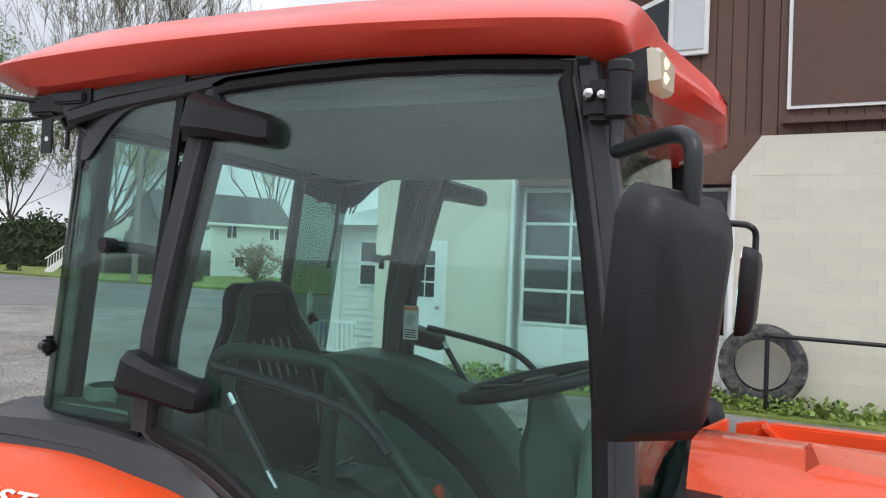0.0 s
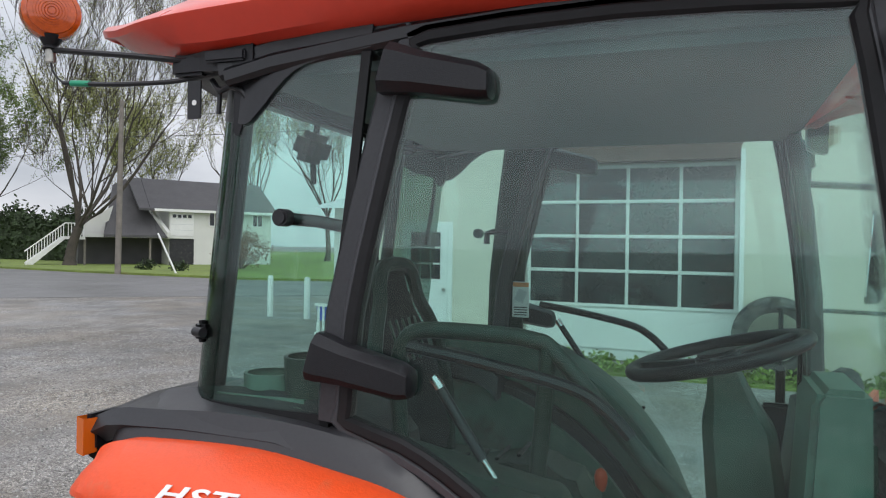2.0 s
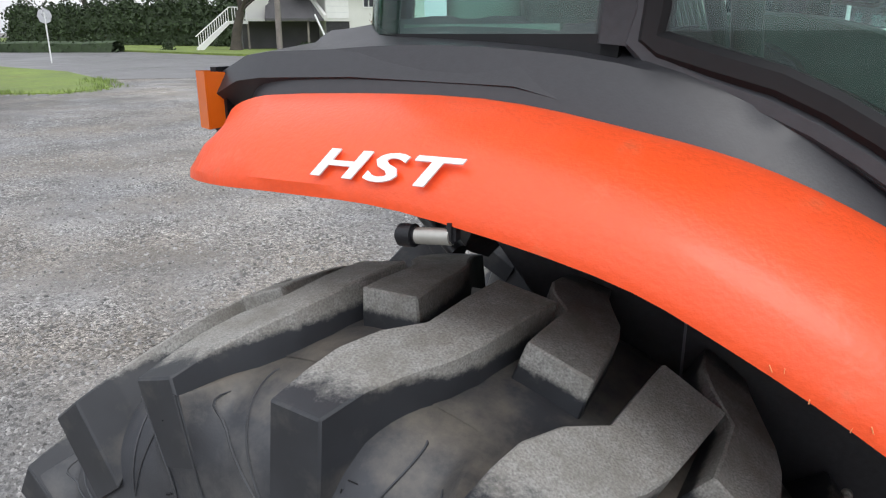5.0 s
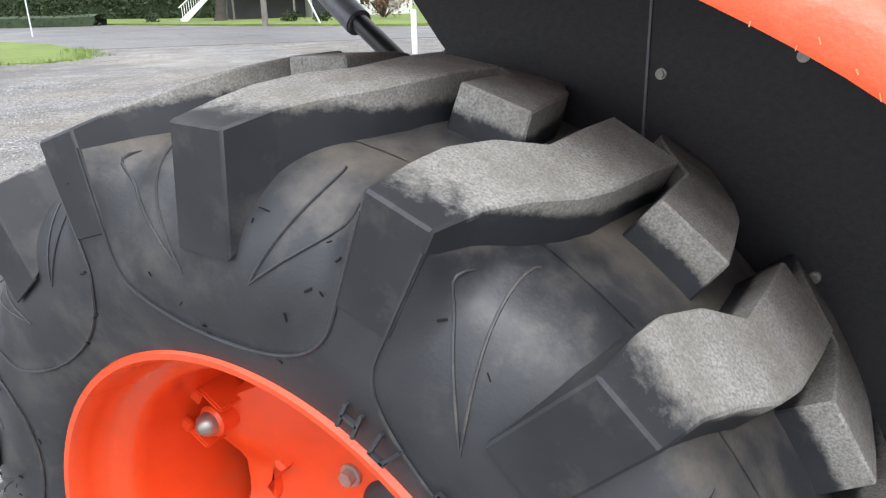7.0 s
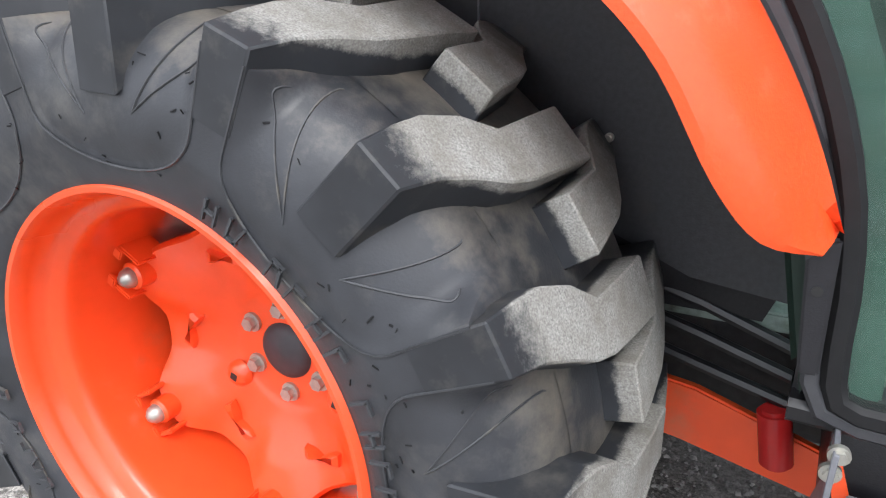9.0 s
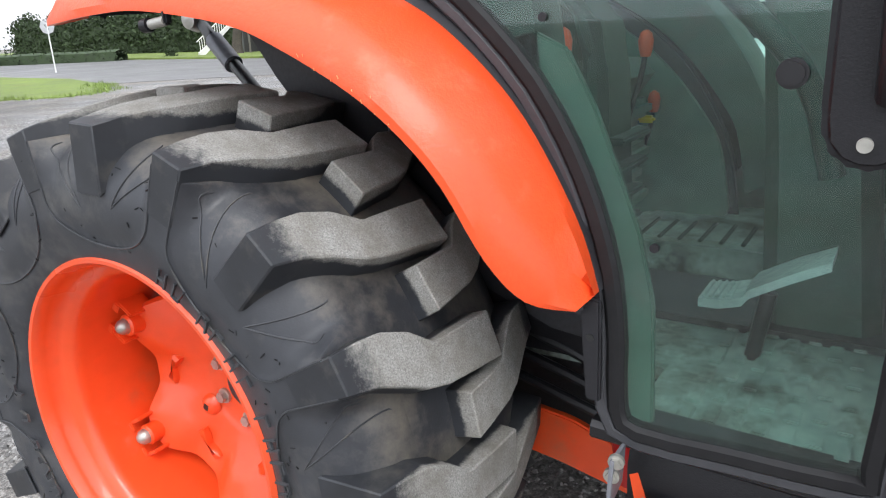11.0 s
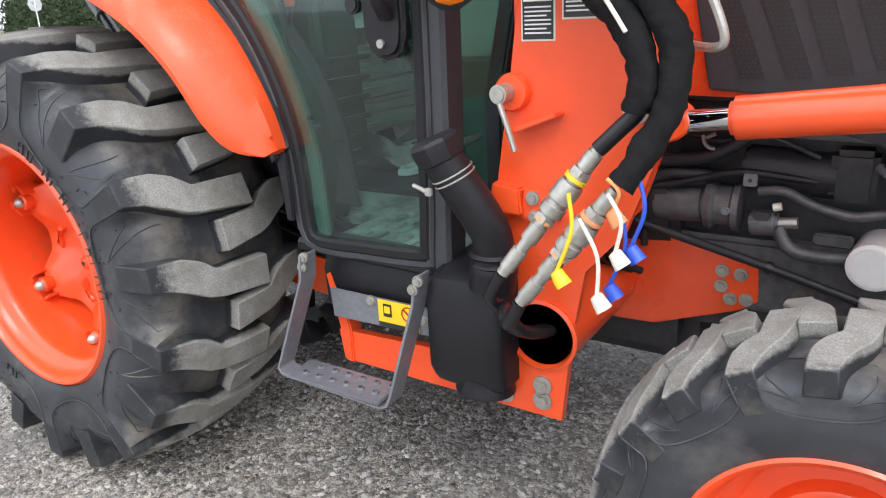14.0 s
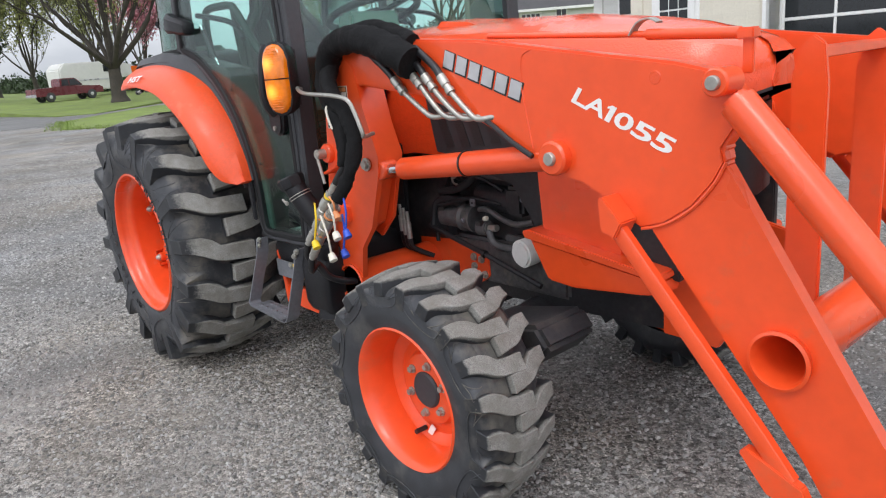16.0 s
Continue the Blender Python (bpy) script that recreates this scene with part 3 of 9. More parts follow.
def add_tyre(owner, cx, cz, yc, half, r_rim, r_base, r_out, r_top, count, out, turn, width, bottom, straight, marks=False):
    """The tyre body and each of its lugs, under their wheel."""
    pitch = 360 / count
    short = set(range(0, count // 2, 2)) | set(range(count - 2, count // 2, -2))
    starts = [turn + pitch * k for k in sorted(short)]
    gaps = [turn + pitch * (k + 0.5) - width * 0.5 for k in range(count) if k not in short and (k + 1) % count not in short]
    skin_bm, ridges = tyre_mesh(yc, half, r_rim, r_base, r_out, starts, gaps, width, out, bottom, straight)
    body = part("tyre", skin_bm, TYRE_REAR if half > 0.2 else TYRE_FRONT, owner, "black industrial tyre with worn dusty lugs")
    body.location = (cx, 0, cz)
    if out < 0 and half > 0.2:
        g, hairs = random.Random(11), bmesh.new()
        faces = [p for p in body.data.polygons if p.normal.y < -0.55 and r_rim + 0.03 < math.hypot(p.center.x, p.center.z) < r_base - 0.02]
        for p in g.sample(faces, min(110, len(faces))):
            along = p.normal.orthogonal().normalized()
            along = Matrix.Rotation(g.uniform(0, 6.28), 3, p.normal) @ along
            tip = p.center + along * g.uniform(0.003, 0.009) + p.normal * g.uniform(0.001, 0.004)
            rod(p.center, tip, g.uniform(0.0006, 0.0013), 5, hairs)
        tagged(part("moulding_hairs", hairs, SEAL_HAIR, owner, "small rubber moulding hairs"), kind="stuff").location = (cx, 0, cz)
    for bm in ridges:
        if out < 0 and owner.type == "MESH":
            part("moulded_ridge", bm, RUBBER, owner).location = (cx, 0, cz)
        else:
            bm.free()
    kinds = [lug_mesh(yc, half, r_base, r_out, r_top, width, out, out, flared, bottom, LUG_REAR if half > 0.2 else LUG_FRONT if cz < 0.4 else LUG_OLD) for flared in (False, True)] + [lug_mesh(yc, half, r_base, r_out, r_top, width, -out, out, False, bottom, LUG_REAR if half > 0.2 else LUG_FRONT if cz < 0.4 else LUG_OLD)]
    for k in range(count):
        for me, shift in ((kinds[1 if k in short else 0], 0.0), (kinds[2], pitch / 2 + 1.0)):
            lug = new("lug", me)
            lug.parent = owner
            lug.matrix_world = Matrix.Translation((cx, 0, cz)) @ Matrix.Rotation(-radians(turn + pitch * k + shift), 4, "Y")
    if marks:
        bm, g = bmesh.new(), random.Random(3)
        for first, last in ((64, -6), (244, 172)):
            deg = first
            while deg > last:
                a = radians(deg)
                r = r_rim + 0.036
                c = V(cx + r * math.cos(a), yc + out * half * 0.982, cz + r * math.sin(a))
                m = Matrix.Rotation(-a, 4, "Y")
                put = lambda du, dv, su, sv, tilt: box(c + m.to_3x3() @ V(du, 0, dv), (su, 0.0045, sv), 0, m @ Matrix.Rotation(radians(tilt), 4, "Y"), bm)
                kind = g.randrange(4)
                put(0, 0.008, 0.026, 0.0032, 0)
                if kind != 3:
                    put(0, -0.008, 0.026, 0.0032, 18 * (kind - 1))
                put((0.0115, 0.0, -0.0115, 0.0115)[kind], 0, 0.0032, 0.016, 0)
                deg -= g.choice((5.2, 5.6, 6.4, 9.5))
        tagged(part("sidewall_moulding", bm, RUBBER, owner), kind="stuff")
    return body


def wheel(name, cx, cz, yc, half, r_rim, r_base, r_out, r_top, count, side, turn, lug_deg, bottom, straight, dish, rear):
    """A wheel with its rim, disc, bolts and tyre; side -1 is the near one."""
    rim_y = yc + side * half * 0.86
    o = side
    deep = o * -1
    lip = r_rim - 0.007
    prof = [(lip + 0.014, rim_y + o * 0.004), (lip + 0.004, rim_y + o * 0.015), (lip - 0.003, rim_y + o * 0.014), (lip - 0.008, rim_y + o * 0.006), (lip - 0.010, rim_y - o * 0.008), (lip - 0.015, rim_y - o * 0.030), (lip - 0.022, rim_y - o * 0.036),
            (lip - 0.036, rim_y - o * 0.042), (lip - 0.042, rim_y - o * 0.052), (lip - 0.044, rim_y - o * 0.070), (lip - 0.048, rim_y - o * 0.13), (lip - 0.050, rim_y - o * 0.20), (lip - 0.050, rim_y - o * 0.27), (lip - 0.03, rim_y - o * 0.31), (lip, rim_y - o * 0.37)]
    if not rear:
        prof = [(r_rim + 0.008, rim_y + o * 0.004), (r_rim, rim_y + o * 0.012), (r_rim - 0.010, rim_y + o * 0.004), (r_rim - 0.016, rim_y - o * 0.012),
                (r_rim - 0.030, rim_y - o * 0.05), (r_rim - 0.034, rim_y - o * 0.10), (r_rim - 0.034, rim_y - o * 0.17), (r_rim, rim_y - o * 0.21)]
    rim = part("wheel", lathe(prof, (cx - (0.006 if rear else 0), 0, cz + (0.004 if rear else 0)), 96), ORANGE, tractor, "orange steel wheel")
    rim.name = name
    disc_y = dish
    if rear:
        hx = cx + 0.005
        spot = lambda deg, r, lift: V(hx + r * math.cos(radians(deg)), disc_y + o * lift, cz - 0.004 + r * math.sin(radians(deg)))
        rows = []
        for k in range(96):
            deg = 360 * k / 96
            wave = 0.5 + 0.5 * math.cos(radians(6 * (deg - 150)))
            wave = wave * wave * (3 - 2 * wave)
            edge = 0.236 + 0.028 * wave
            low = 0.5 + 0.5 * math.cos(radians(3 * (deg - 30)))
            rows.append([spot(deg, r, lift) for r, lift in ((0.0, 0), (0.05, 0), (0.096, 0.0), (0.104, 0.005), (0.116, 0.010), (0.15, 0.014 + 0.010 * wave), (0.175, 0.020 + 0.018 * wave + 0.008 * low), (0.195, 0.026 + 0.030 * wave), (edge - 0.030, 0.032 + 0.036 * wave), (edge - 0.010, 0.036 + 0.040 * wave), (edge - 0.002, 0.030 + 0.038 * wave), (edge, 0.018 + 0.03 * wave), (edge - 0.002, -0.02), (edge - 0.06, -0.03))])
        part("disc", loft(rows, close_v=True), ORANGE, rim, "pressed orange wheel disc")
        for k in range(6):
            deg = 150 + 60 * k
            turned = Matrix.Rotation(-radians(deg), 4, "Y")
            br = box(spot(deg, 0.272, 0.048), (0.050, 0.010, 0.084), 0.003, turned)
            for sgn in (-1, 1):
                c = spot(deg, 0.264, 0.072) + turned.to_3x3() @ V(0, 0, sgn * 0.038)
                br = box(c, (0.052, 0.060, 0.008), 0.0025, turned, br)
                c = spot(deg, 0.280, 0.102) + turned.to_3x3() @ V(0, 0, sgn * 0.030)
                br = box(c, (0.018, 0.008, 0.020), 0.002, turned, br)
            part("rim_bracket", br, ORANGE, rim)
            bx, bz = spot(deg, 0.250, 0).x, spot(deg, 0.250, 0).z
            part("bolt_boss", lathe([(0.0, disc_y + o * 0.098), (0.019, disc_y + o * 0.098), (0.0225, disc_y + o * 0.094), (0.0225, disc_y + o * 0.045), (0.030, disc_y + o * 0.036)], (bx, 0, bz), 24), ORANGE, rim)
            bean = spot(deg + 26, 0.176, 0.034)
            part("disc_pressing", loft([[bean + turned.to_3x3() @ V(0.016 * math.cos(q / 6 * math.pi) * (1 - f), o * h, 0.012 * (q - 3) * (1 - f * 0.7)) for q in range(7)] + [bean + turned.to_3x3() @ V(-0.008 * math.cos(q / 6 * math.pi) * (1 - f), o * h, 0.012 * (q - 3) * (1 - f * 0.7)) for q in range(6, -1, -1)] for f, h in ((0.0, -0.012), (0.1, 0.0), (0.5, 0.004))], close_u=True, caps=True), ORANGE, rim)
            part("bolt", lathe([(0.0, disc_y + o * 0.118), (0.008, disc_y + o * 0.116), (0.015, disc_y + o * 0.108), (0.017, disc_y + o * 0.098), (0.017, disc_y + o * 0.09)], (spot(deg, 0.250, 0).x, 0, spot(deg, 0.250, 0).z), 20), STEEL, rim, "zinc-plated bolt")
            part("bolt", hexbolt(spot(deg, 0.075, 0.003), (0, o, 0), 0.0115, 0.014), STEEL, rim, "zinc-plated bolt")
            if k % 2:
                b = spot(deg + 2, 0.122, 0.014)
                part("disc_boss", lathe([(0.0, o * 0.010), (0.012, o * 0.010), (0.020, o * 0.004), (0.026, -o * 0.006)], tuple(b), 24), ORANGE, rim)
                part("boss_hole", box(b + V(0, o * 0.010, 0), (0.013, 0.002, 0.013), 0, Matrix.Rotation(radians(20), 4, "Y")), DECAL_BLACK, rim)
        part("hub", lathe([(0.0, disc_y + o * 0.016), (0.035, disc_y + o * 0.013), (0.046, disc_y + o * 0.006), (0.050, disc_y - o * 0.004)], (hx, 0, cz - 0.004), 32), HUB_GREY, rim, "dark steel hub cap")
    else:
        prof = [(0.0, disc_y), (0.098, disc_y), (0.108, disc_y - o * 0.004), (0.118, disc_y - o * 0.022), (0.15, disc_y - o * 0.028), (0.175, disc_y - o * 0.012), (r_rim - 0.032, disc_y - o * 0.01)]
        part("disc", lathe(prof, (cx, 0, cz), 48), ORANGE, rim, "pressed orange wheel disc")
        for k in range(6):
            a = radians(20 + 60 * k)
            part("bolt", hexbolt((cx + 0.079 * math.cos(a), disc_y + o * 0.002, cz + 0.079 * math.sin(a)), (0, o, 0), 0.0095, 0.014), STEEL, rim, "zinc-plated bolt")
        part("hub", lathe([(0.0, disc_y + o * 0.010), (0.050, disc_y + o * 0.010), (0.056, disc_y + o * 0.004), (0.056, disc_y - o * 0.03)], (cx, 0, cz), 32), HUB_GREY, rim, "dark steel hub cap")
        part("valve", rod((cx - 0.05, disc_y - o * 0.02, cz - 0.15), (cx - 0.05, disc_y + o * 0.02, cz - 0.15), 0.008, 10), BLACK_STEEL, rim)
        part("sticker", box((cx - 0.02, disc_y - o * 0.018, cz - 0.150), (0.020, 0.003, 0.042), 0, Matrix.Rotation(radians(35), 4, "Y")), DECAL_WHITE, rim, "small white sticker")
    add_tyre(rim, cx, cz, yc, half, r_rim, r_base, r_out, r_top, count, o, turn, lug_deg, bottom, straight, side < 0 and rear)
    return rim


wheel("rear_wheel", RX, RZ, -0.742, 0.235, 0.328, 0.534, 0.551, 0.588, 18, -1, 9.7, 6.0, 0.361, 17.1, -0.72, True)
wheel("rear_wheel", RX, RZ, 0.522, 0.235, 0.328, 0.534, 0.551, 0.588, 18, 1, 3.0, 6.0, 0.361, 17.1, 0.50, True)
wheel("front_wheel", FX, FZ, -0.772, 0.130, 0.216, 0.342, 0.357, 0.377, 22, -1, 3.1, 6.2, 0.285, 13.3, -0.80, False)
wheel("front_wheel", FX, FZ, 0.552, 0.130, 0.216, 0.342, 0.357, 0.377, 22, 1, 0.0, 6.2, 0.285, 13.3, 0.580, False)


# ---- cab ----
DOOR_TOP = [(0.41, 2.095), (0.72, 2.108), (1.02, 2.095)]
DOOR_FRONT = [(1.045, 2.07), (1.075, 1.90), (1.105, 1.68), (1.120, 1.45), (1.118, 1.15), (1.114, 0.90), (1.105, 0.72)]
DOOR_BOTTOM = [(1.09, 0.695), (0.94, 0.69), (0.82, 0.688)]
DOOR_REAR = [(0.790, 0.72), (0.787, 0.82), (0.776, 0.92), (0.750, 1.01), (0.715, 1.09), (0.665, 1.172), (0.60, 1.245), (0.53, 1.307), (0.45, 1.362), (0.37, 1.402), (0.27, 1.430)]
DOOR_BACK = [(0.262, 1.46), (0.275, 1.62), (0.315, 1.80), (0.365, 2.0), (0.39, 2.07)]
DOOR = DOOR_TOP + DOOR_FRONT + DOOR_BOTTOM + DOOR_REAR + DOOR_BACK
YS = 0.70                   # half width over the cab's sides


def door_edge(grow=0.0, rear=0.0, steps=2):
    """The door's outline, scaled about its middle; its curved rear edge moved out by rear."""
    pts = [Vector((p.x, p.y)) for p in spline([(x, z, 0) for x, z in DOOR], steps, True)]
    c, out = Vector((0.75, 1.5)), []
    way = 1 if sum(a.x * b.y - b.x * a.y for a, b in zip(pts, pts[1:] + pts[:1])) > 0 else -1
    for i, p in enumerate(pts):
        d = (pts[(i + 1) % len(pts)] - pts[i - 1]).normalized()
        nrm = Vector((d.y, -d.x)) * way
        w = min(max((1.46 - p.y) / 0.05, 0.0), 1.0) * min(max((0.815 - p.x) / 0.02, 0.0), 1.0)
        q = c + (p - c) * (1 + grow * (1 - w)) + nrm * rear * w
        out.append((q.x, q.y))
    return out


def side_y(s, v):
    """The place across of something v out from y = 0 on the near side (s -1), or its mirror image."""
    return -v if s < 0 else v + 2 * YC


def cab_side(s):
    """Pillars, door and quarter window of one side; s -1 is the near one."""
    y = lambda v: side_y(s, v)
    pillar = lambda pts, w, a, b: mirrored(lambda: ribbon(pts, w, -a, -b, 0.008), s)
    part("front_pillar", pillar([(1.070, 2.13), (1.115, 1.86), (1.140, 1.62), (1.148, 1.40), (1.146, 1.1), (1.142, 0.86), (1.135, 0.655)], 0.043, YS - 0.005, YS - 0.075), FRAME_GREY, tractor)
    part("middle_pillar", pillar([(0.385, 2.115), (0.335, 2.0), (0.283, 1.80), (0.243, 1.62), (0.228, 1.43)], 0.05, YS + 0.002, YS - 0.07), GRILLE_GREY, tractor)
    part("roof_rail", pillar([(0.00, 2.055), (0.10, 2.075), (0.36, 2.105), (0.72, 2.128), (1.08, 2.112)], 0.035, YS + 0.004, YS - 0.08), BLACK_STEEL, tractor)
    part("roof_gasket", pillar([(-0.02, 2.075), (0.12, 2.100), (0.36, 2.122), (0.72, 2.142), (1.06, 2.124)], 0.05, YS - 0.004, YS - 0.06), BLACK_STEEL, tractor)
    part("sill", pillar([(0.75, 0.672), (1.18, 0.662)], 0.03, YS - 0.002, YS - 0.09), BLACK_STEEL, tractor)
    door = part("cab_door", mirrored(lambda: prism(door_edge(-0.012, -0.006), -YS - 0.001, -YS + 0.004, "y"), s), CAB_GLASS, tractor, "tinted glass cab door, closed")
    part("door_seal", mirrored(lambda: ribbon(door_edge(0.0), 0.026, -YS - 0.008, -YS + 0.022, 0.006, True), s), SEAL, door, "black rubber door seal")
    part("door_frame", mirrored(lambda: ribbon(door_edge(0.022, 0.0225), 0.021, -YS - 0.004, -YS + 0.04, 0.005, True), s), FRAME_GREY, tractor)
    # hinge covers
    for zz, x0, drop in ((2.044, 0.333, 0.040), (1.549, 0.203, 0.038)):
        rows = []
        for f, hh, dd in ((0.0, 0.034, 0.018), (0.02, 0.042, 0.028), (0.10, 0.041, 0.034), (0.35, 0.034, 0.034), (0.88, 0.030, 0.032), (0.97, 0.024, 0.026), (1.0, 0.012, 0.014)):
            x, z = x0 + 0.195 * f, zz - drop * f
            rows.append([(x + 0.012 * q * (1 - f), y(YS + 0.012 + dd * c), z + hh * q) for c, q in ((-1, -0.7), (-0.4, -1), (0.55, -0.98), (1, -0.6), (1, 0.6), (0.55, 0.98), (-0.4, 1), (-1, 0.7))])
        part("hinge_cover", loft(rows, close_u=True, caps=True), BLACK_PLASTIC, door, "black plastic hinge cover")
    # gas strut behind the glass
    strut = part("gas_strut", rod((0.425, y(0.665), 1.50), (0.505, y(0.665), 1.385), 0.0095, 12), BLACK_STEEL, door, "black gas strut with chrome rod")
    part("strut_rod", rod((0.505, y(0.665), 1.385), (0.53, y(0.665), 1.350), 0.005, 10), CHROME, strut)
    part("strut_end", rod((0.413, y(0.665), 1.518), (0.428, y(0.665), 1.497), 0.010, 12, bev=0.002), CHROME, strut)
    part("strut_ball", box((0.533, y(0.672), 1.345), (0.022, 0.03, 0.022), 0.006), BLACK_STEEL, strut)
    # door handle
    hy = YS + 0.03
    handle = part("door_handle", mirrored(lambda: prism([(1.010, 1.30), (1.106, 1.30), (1.106, 1.14), (1.102, 1.11), (1.09, 1.09), (1.07, 1.082), (1.05, 1.082), (1.03, 1.09), (1.014, 1.11), (1.010, 1.14)], -hy, -YS + 0.002, "y", 0.012, seg=3), s), BLACK_PLASTIC, door, "black plastic door handle")
    part("handle_grip", mirrored(lambda: tube(spline([(1.072, -hy - 0.004, 1.16), (1.072, -hy - 0.03, 1.20), (1.07, -hy - 0.034, 1.27), (1.068, -hy - 0.02, 1.36), (1.066, -hy, 1.40)], 4), 0.014, 10), s), BLACK_PLASTIC, handle)
    part("key_lock", rod((1.055, y(hy), 1.112), (1.055, y(hy + 0.006), 1.112), 0.008, 16), STEEL, handle, "steel key lock")
    part("glass_knob", rod((0.978, y(YS), 1.183), (0.978, y(YS + 0.016), 1.183), 0.017, 16, bev=0.004), BLACK_STEEL, door)
    for bx, bz in ((0.62, 1.255), (0.775, 0.965)):
        part("bolt", rod((bx + 0.06, y(YS), bz), (bx + 0.06, y(YS + 0.006), bz), 0.006, 10), BLACK_STEEL, door)
    # curved quarter window
    plan = [(0.228, 0.698), (0.10, 0.694), (0.0, 0.684), (-0.07, 0.662), (-0.115, 0.625), (-0.135, 0.585), (-0.145, 0.53)]
    path = spline([(a, b, 0) for a, b in plan], 5)
    rows_of = lambda z0, z1, off, i0=0, i1=None: [[(p.x + (z - 1.41) * 0.11, y(p.y + off), z) for p in path[i0:i1]] for z in [z0 + (z1 - z0) * q / 6 for q in range(7)]]

    def shell(z0, z1, i0=0, i1=None, t=0.005, off=0.0):
        a, b = rows_of(z0, z1, off, i0, i1), rows_of(z0, z1, off - t, i0, i1)
        rows = [ra + rb[::-1] for ra, rb in zip(a, b)]
        return loft(rows, close_u=True, caps=True)

    quarter = part("quarter_window", shell(1.415, 2.075), CAB_GLASS, tractor, "curved tinted quarter window")
    part("window_border", shell(1.41, 1.44, t=0.009, off=0.002), SEAL, quarter)
    part("window_border", shell(1.41, 2.08, 0, 2, t=0.009, off=0.002), SEAL, quarter)
    part("window_border", shell(1.41, 2.08, 13, None, t=0.009, off=0.002), EDGE_GLASS, quarter, "dark tinted glass edge")
    rows = []
    for i, p in enumerate(path):
        f = i / (len(path) - 1)
        low = float(np.interp(f, (0.0, 0.10, 0.19, 0.25, 0.31, 0.38, 0.5, 1.0), (2.086, 2.078, 2.062, 2.035, 1.995, 1.965, 1.975, 2.01)))
        rows.append([(p.x + (z - 1.41) * 0.11, y(p.y + dy), z) for dy, z in ((0.005, 2.13), (0.005, low), (-0.010, low), (-0.010, 2.13))])
    part("window_header", loft(rows, close_u=True, caps=True), BLACK_STEEL, quarter)
    part("rear_pillar", tube([(-0.15 + (z - 1.41) * 0.11, y(0.52), z) for z in (1.40, 1.6, 1.8, 2.0, 2.10)], 0.02, 10), BLACK_STEEL, tractor)
    part("window_knob", rod((0.135, y(0.690), 1.79), (0.135, y(0.722), 1.79), 0.016, 16, bev=0.004), BLACK_STEEL, quarter, "black window knob")
    latch = part("window_latch", box((-0.088, y(0.640), 1.567), (0.022, 0.036, 0.044), 0.008), BLACK_PLASTIC, quarter, "black window hinge")
    part("latch_pin", rod((-0.095, y(0.655), 1.567), (-0.070, y(0.664), 1.567), 0.010, 12), BLACK_STEEL, latch)
    # inside door bar and window handle
    part("inside_lever", mirrored(lambda: tube(spline([(0.36, -0.652, 1.565), (0.49, -0.648, 1.545), (0.64, -0.645, 1.515), (0.70, -0.645, 1.485), (0.745, -0.65, 1.443)], 4), 0.011, 8), s), BLACK_PLASTIC, door)
    if s > 0:
        part("window_handle", mirrored(lambda: tube([(0.26, -0.67, 1.795), (0.205, -0.64, 1.795), (0.185, -0.64, 1.79), (0.183, -0.64, 1.755)], 0.010, 8), s), BLACK_PLASTIC, quarter)


for side in (-1, 1):
    cab_side(side)

# roof: sections across, from tail to front lip
ROOF = [(-0.425, 0.50, 2.195, 2.208, 2.262), (-0.40, 0.60, 2.185, 2.202, 2.290), (-0.30, 0.665, 2.150, 2.178, 2.318), (-0.16, 0.735, 2.118, 2.165, 2.328), (-0.02, 0.755, 2.105, 2.166, 2.335), (0.25, 0.762, 2.118, 2.172, 2.338), (0.60, 0.764, 2.126, 2.172, 2.333),
        (0.90, 0.762, 2.116, 2.160, 2.314), (1.06, 0.760, 2.102, 2.148, 2.294), (1.12, 0.757, 2.095, 2.140, 2.280), (1.145, 0.70, 2.09, 2.138, 2.272), (1.155, 0.58, 2.088, 2.138, 2.262), (1.193, 0.48, 2.085, 2.13, 2.235), (1.246, 0.38, 2.08, 2.11, 2.19), (1.276, 0.30, 2.088, 2.10, 2.145)]
rows = []
for (x, w, zl), (_, zc, zt) in zip(spline([r[:3] for r in ROOF], 3), spline([(r[0], r[3], r[4]) for r in ROOF], 3)):
    half = [(w - 0.075, zl), (w - 0.035, zl + 0.012), (w - 0.006, zc - 0.012), (w, zc), (w - 0.012, zc + 0.012), (w - 0.16, zc + (zt - zc) * 0.62), (w * 0.55, zc + (zt - zc) * 0.85), (w * 0.2, zt)]
    rows.append([(x, -h, z) for h, z in half] + [(x, h + 2 * YC, z) for h, z in reversed(half)])
roof = part("roof", loft(rows, close_u=True, caps=True), ROOF_RED, tractor, "red moulded plastic cab roof", 28)
part("headliner", prism([(0.0, -0.66), (1.08, -0.66), (1.08, 0.44), (0.0, 0.44)], 2.06, 2.115, "z", 0.02), HEADLINER, roof, "light grey moulded headliner")
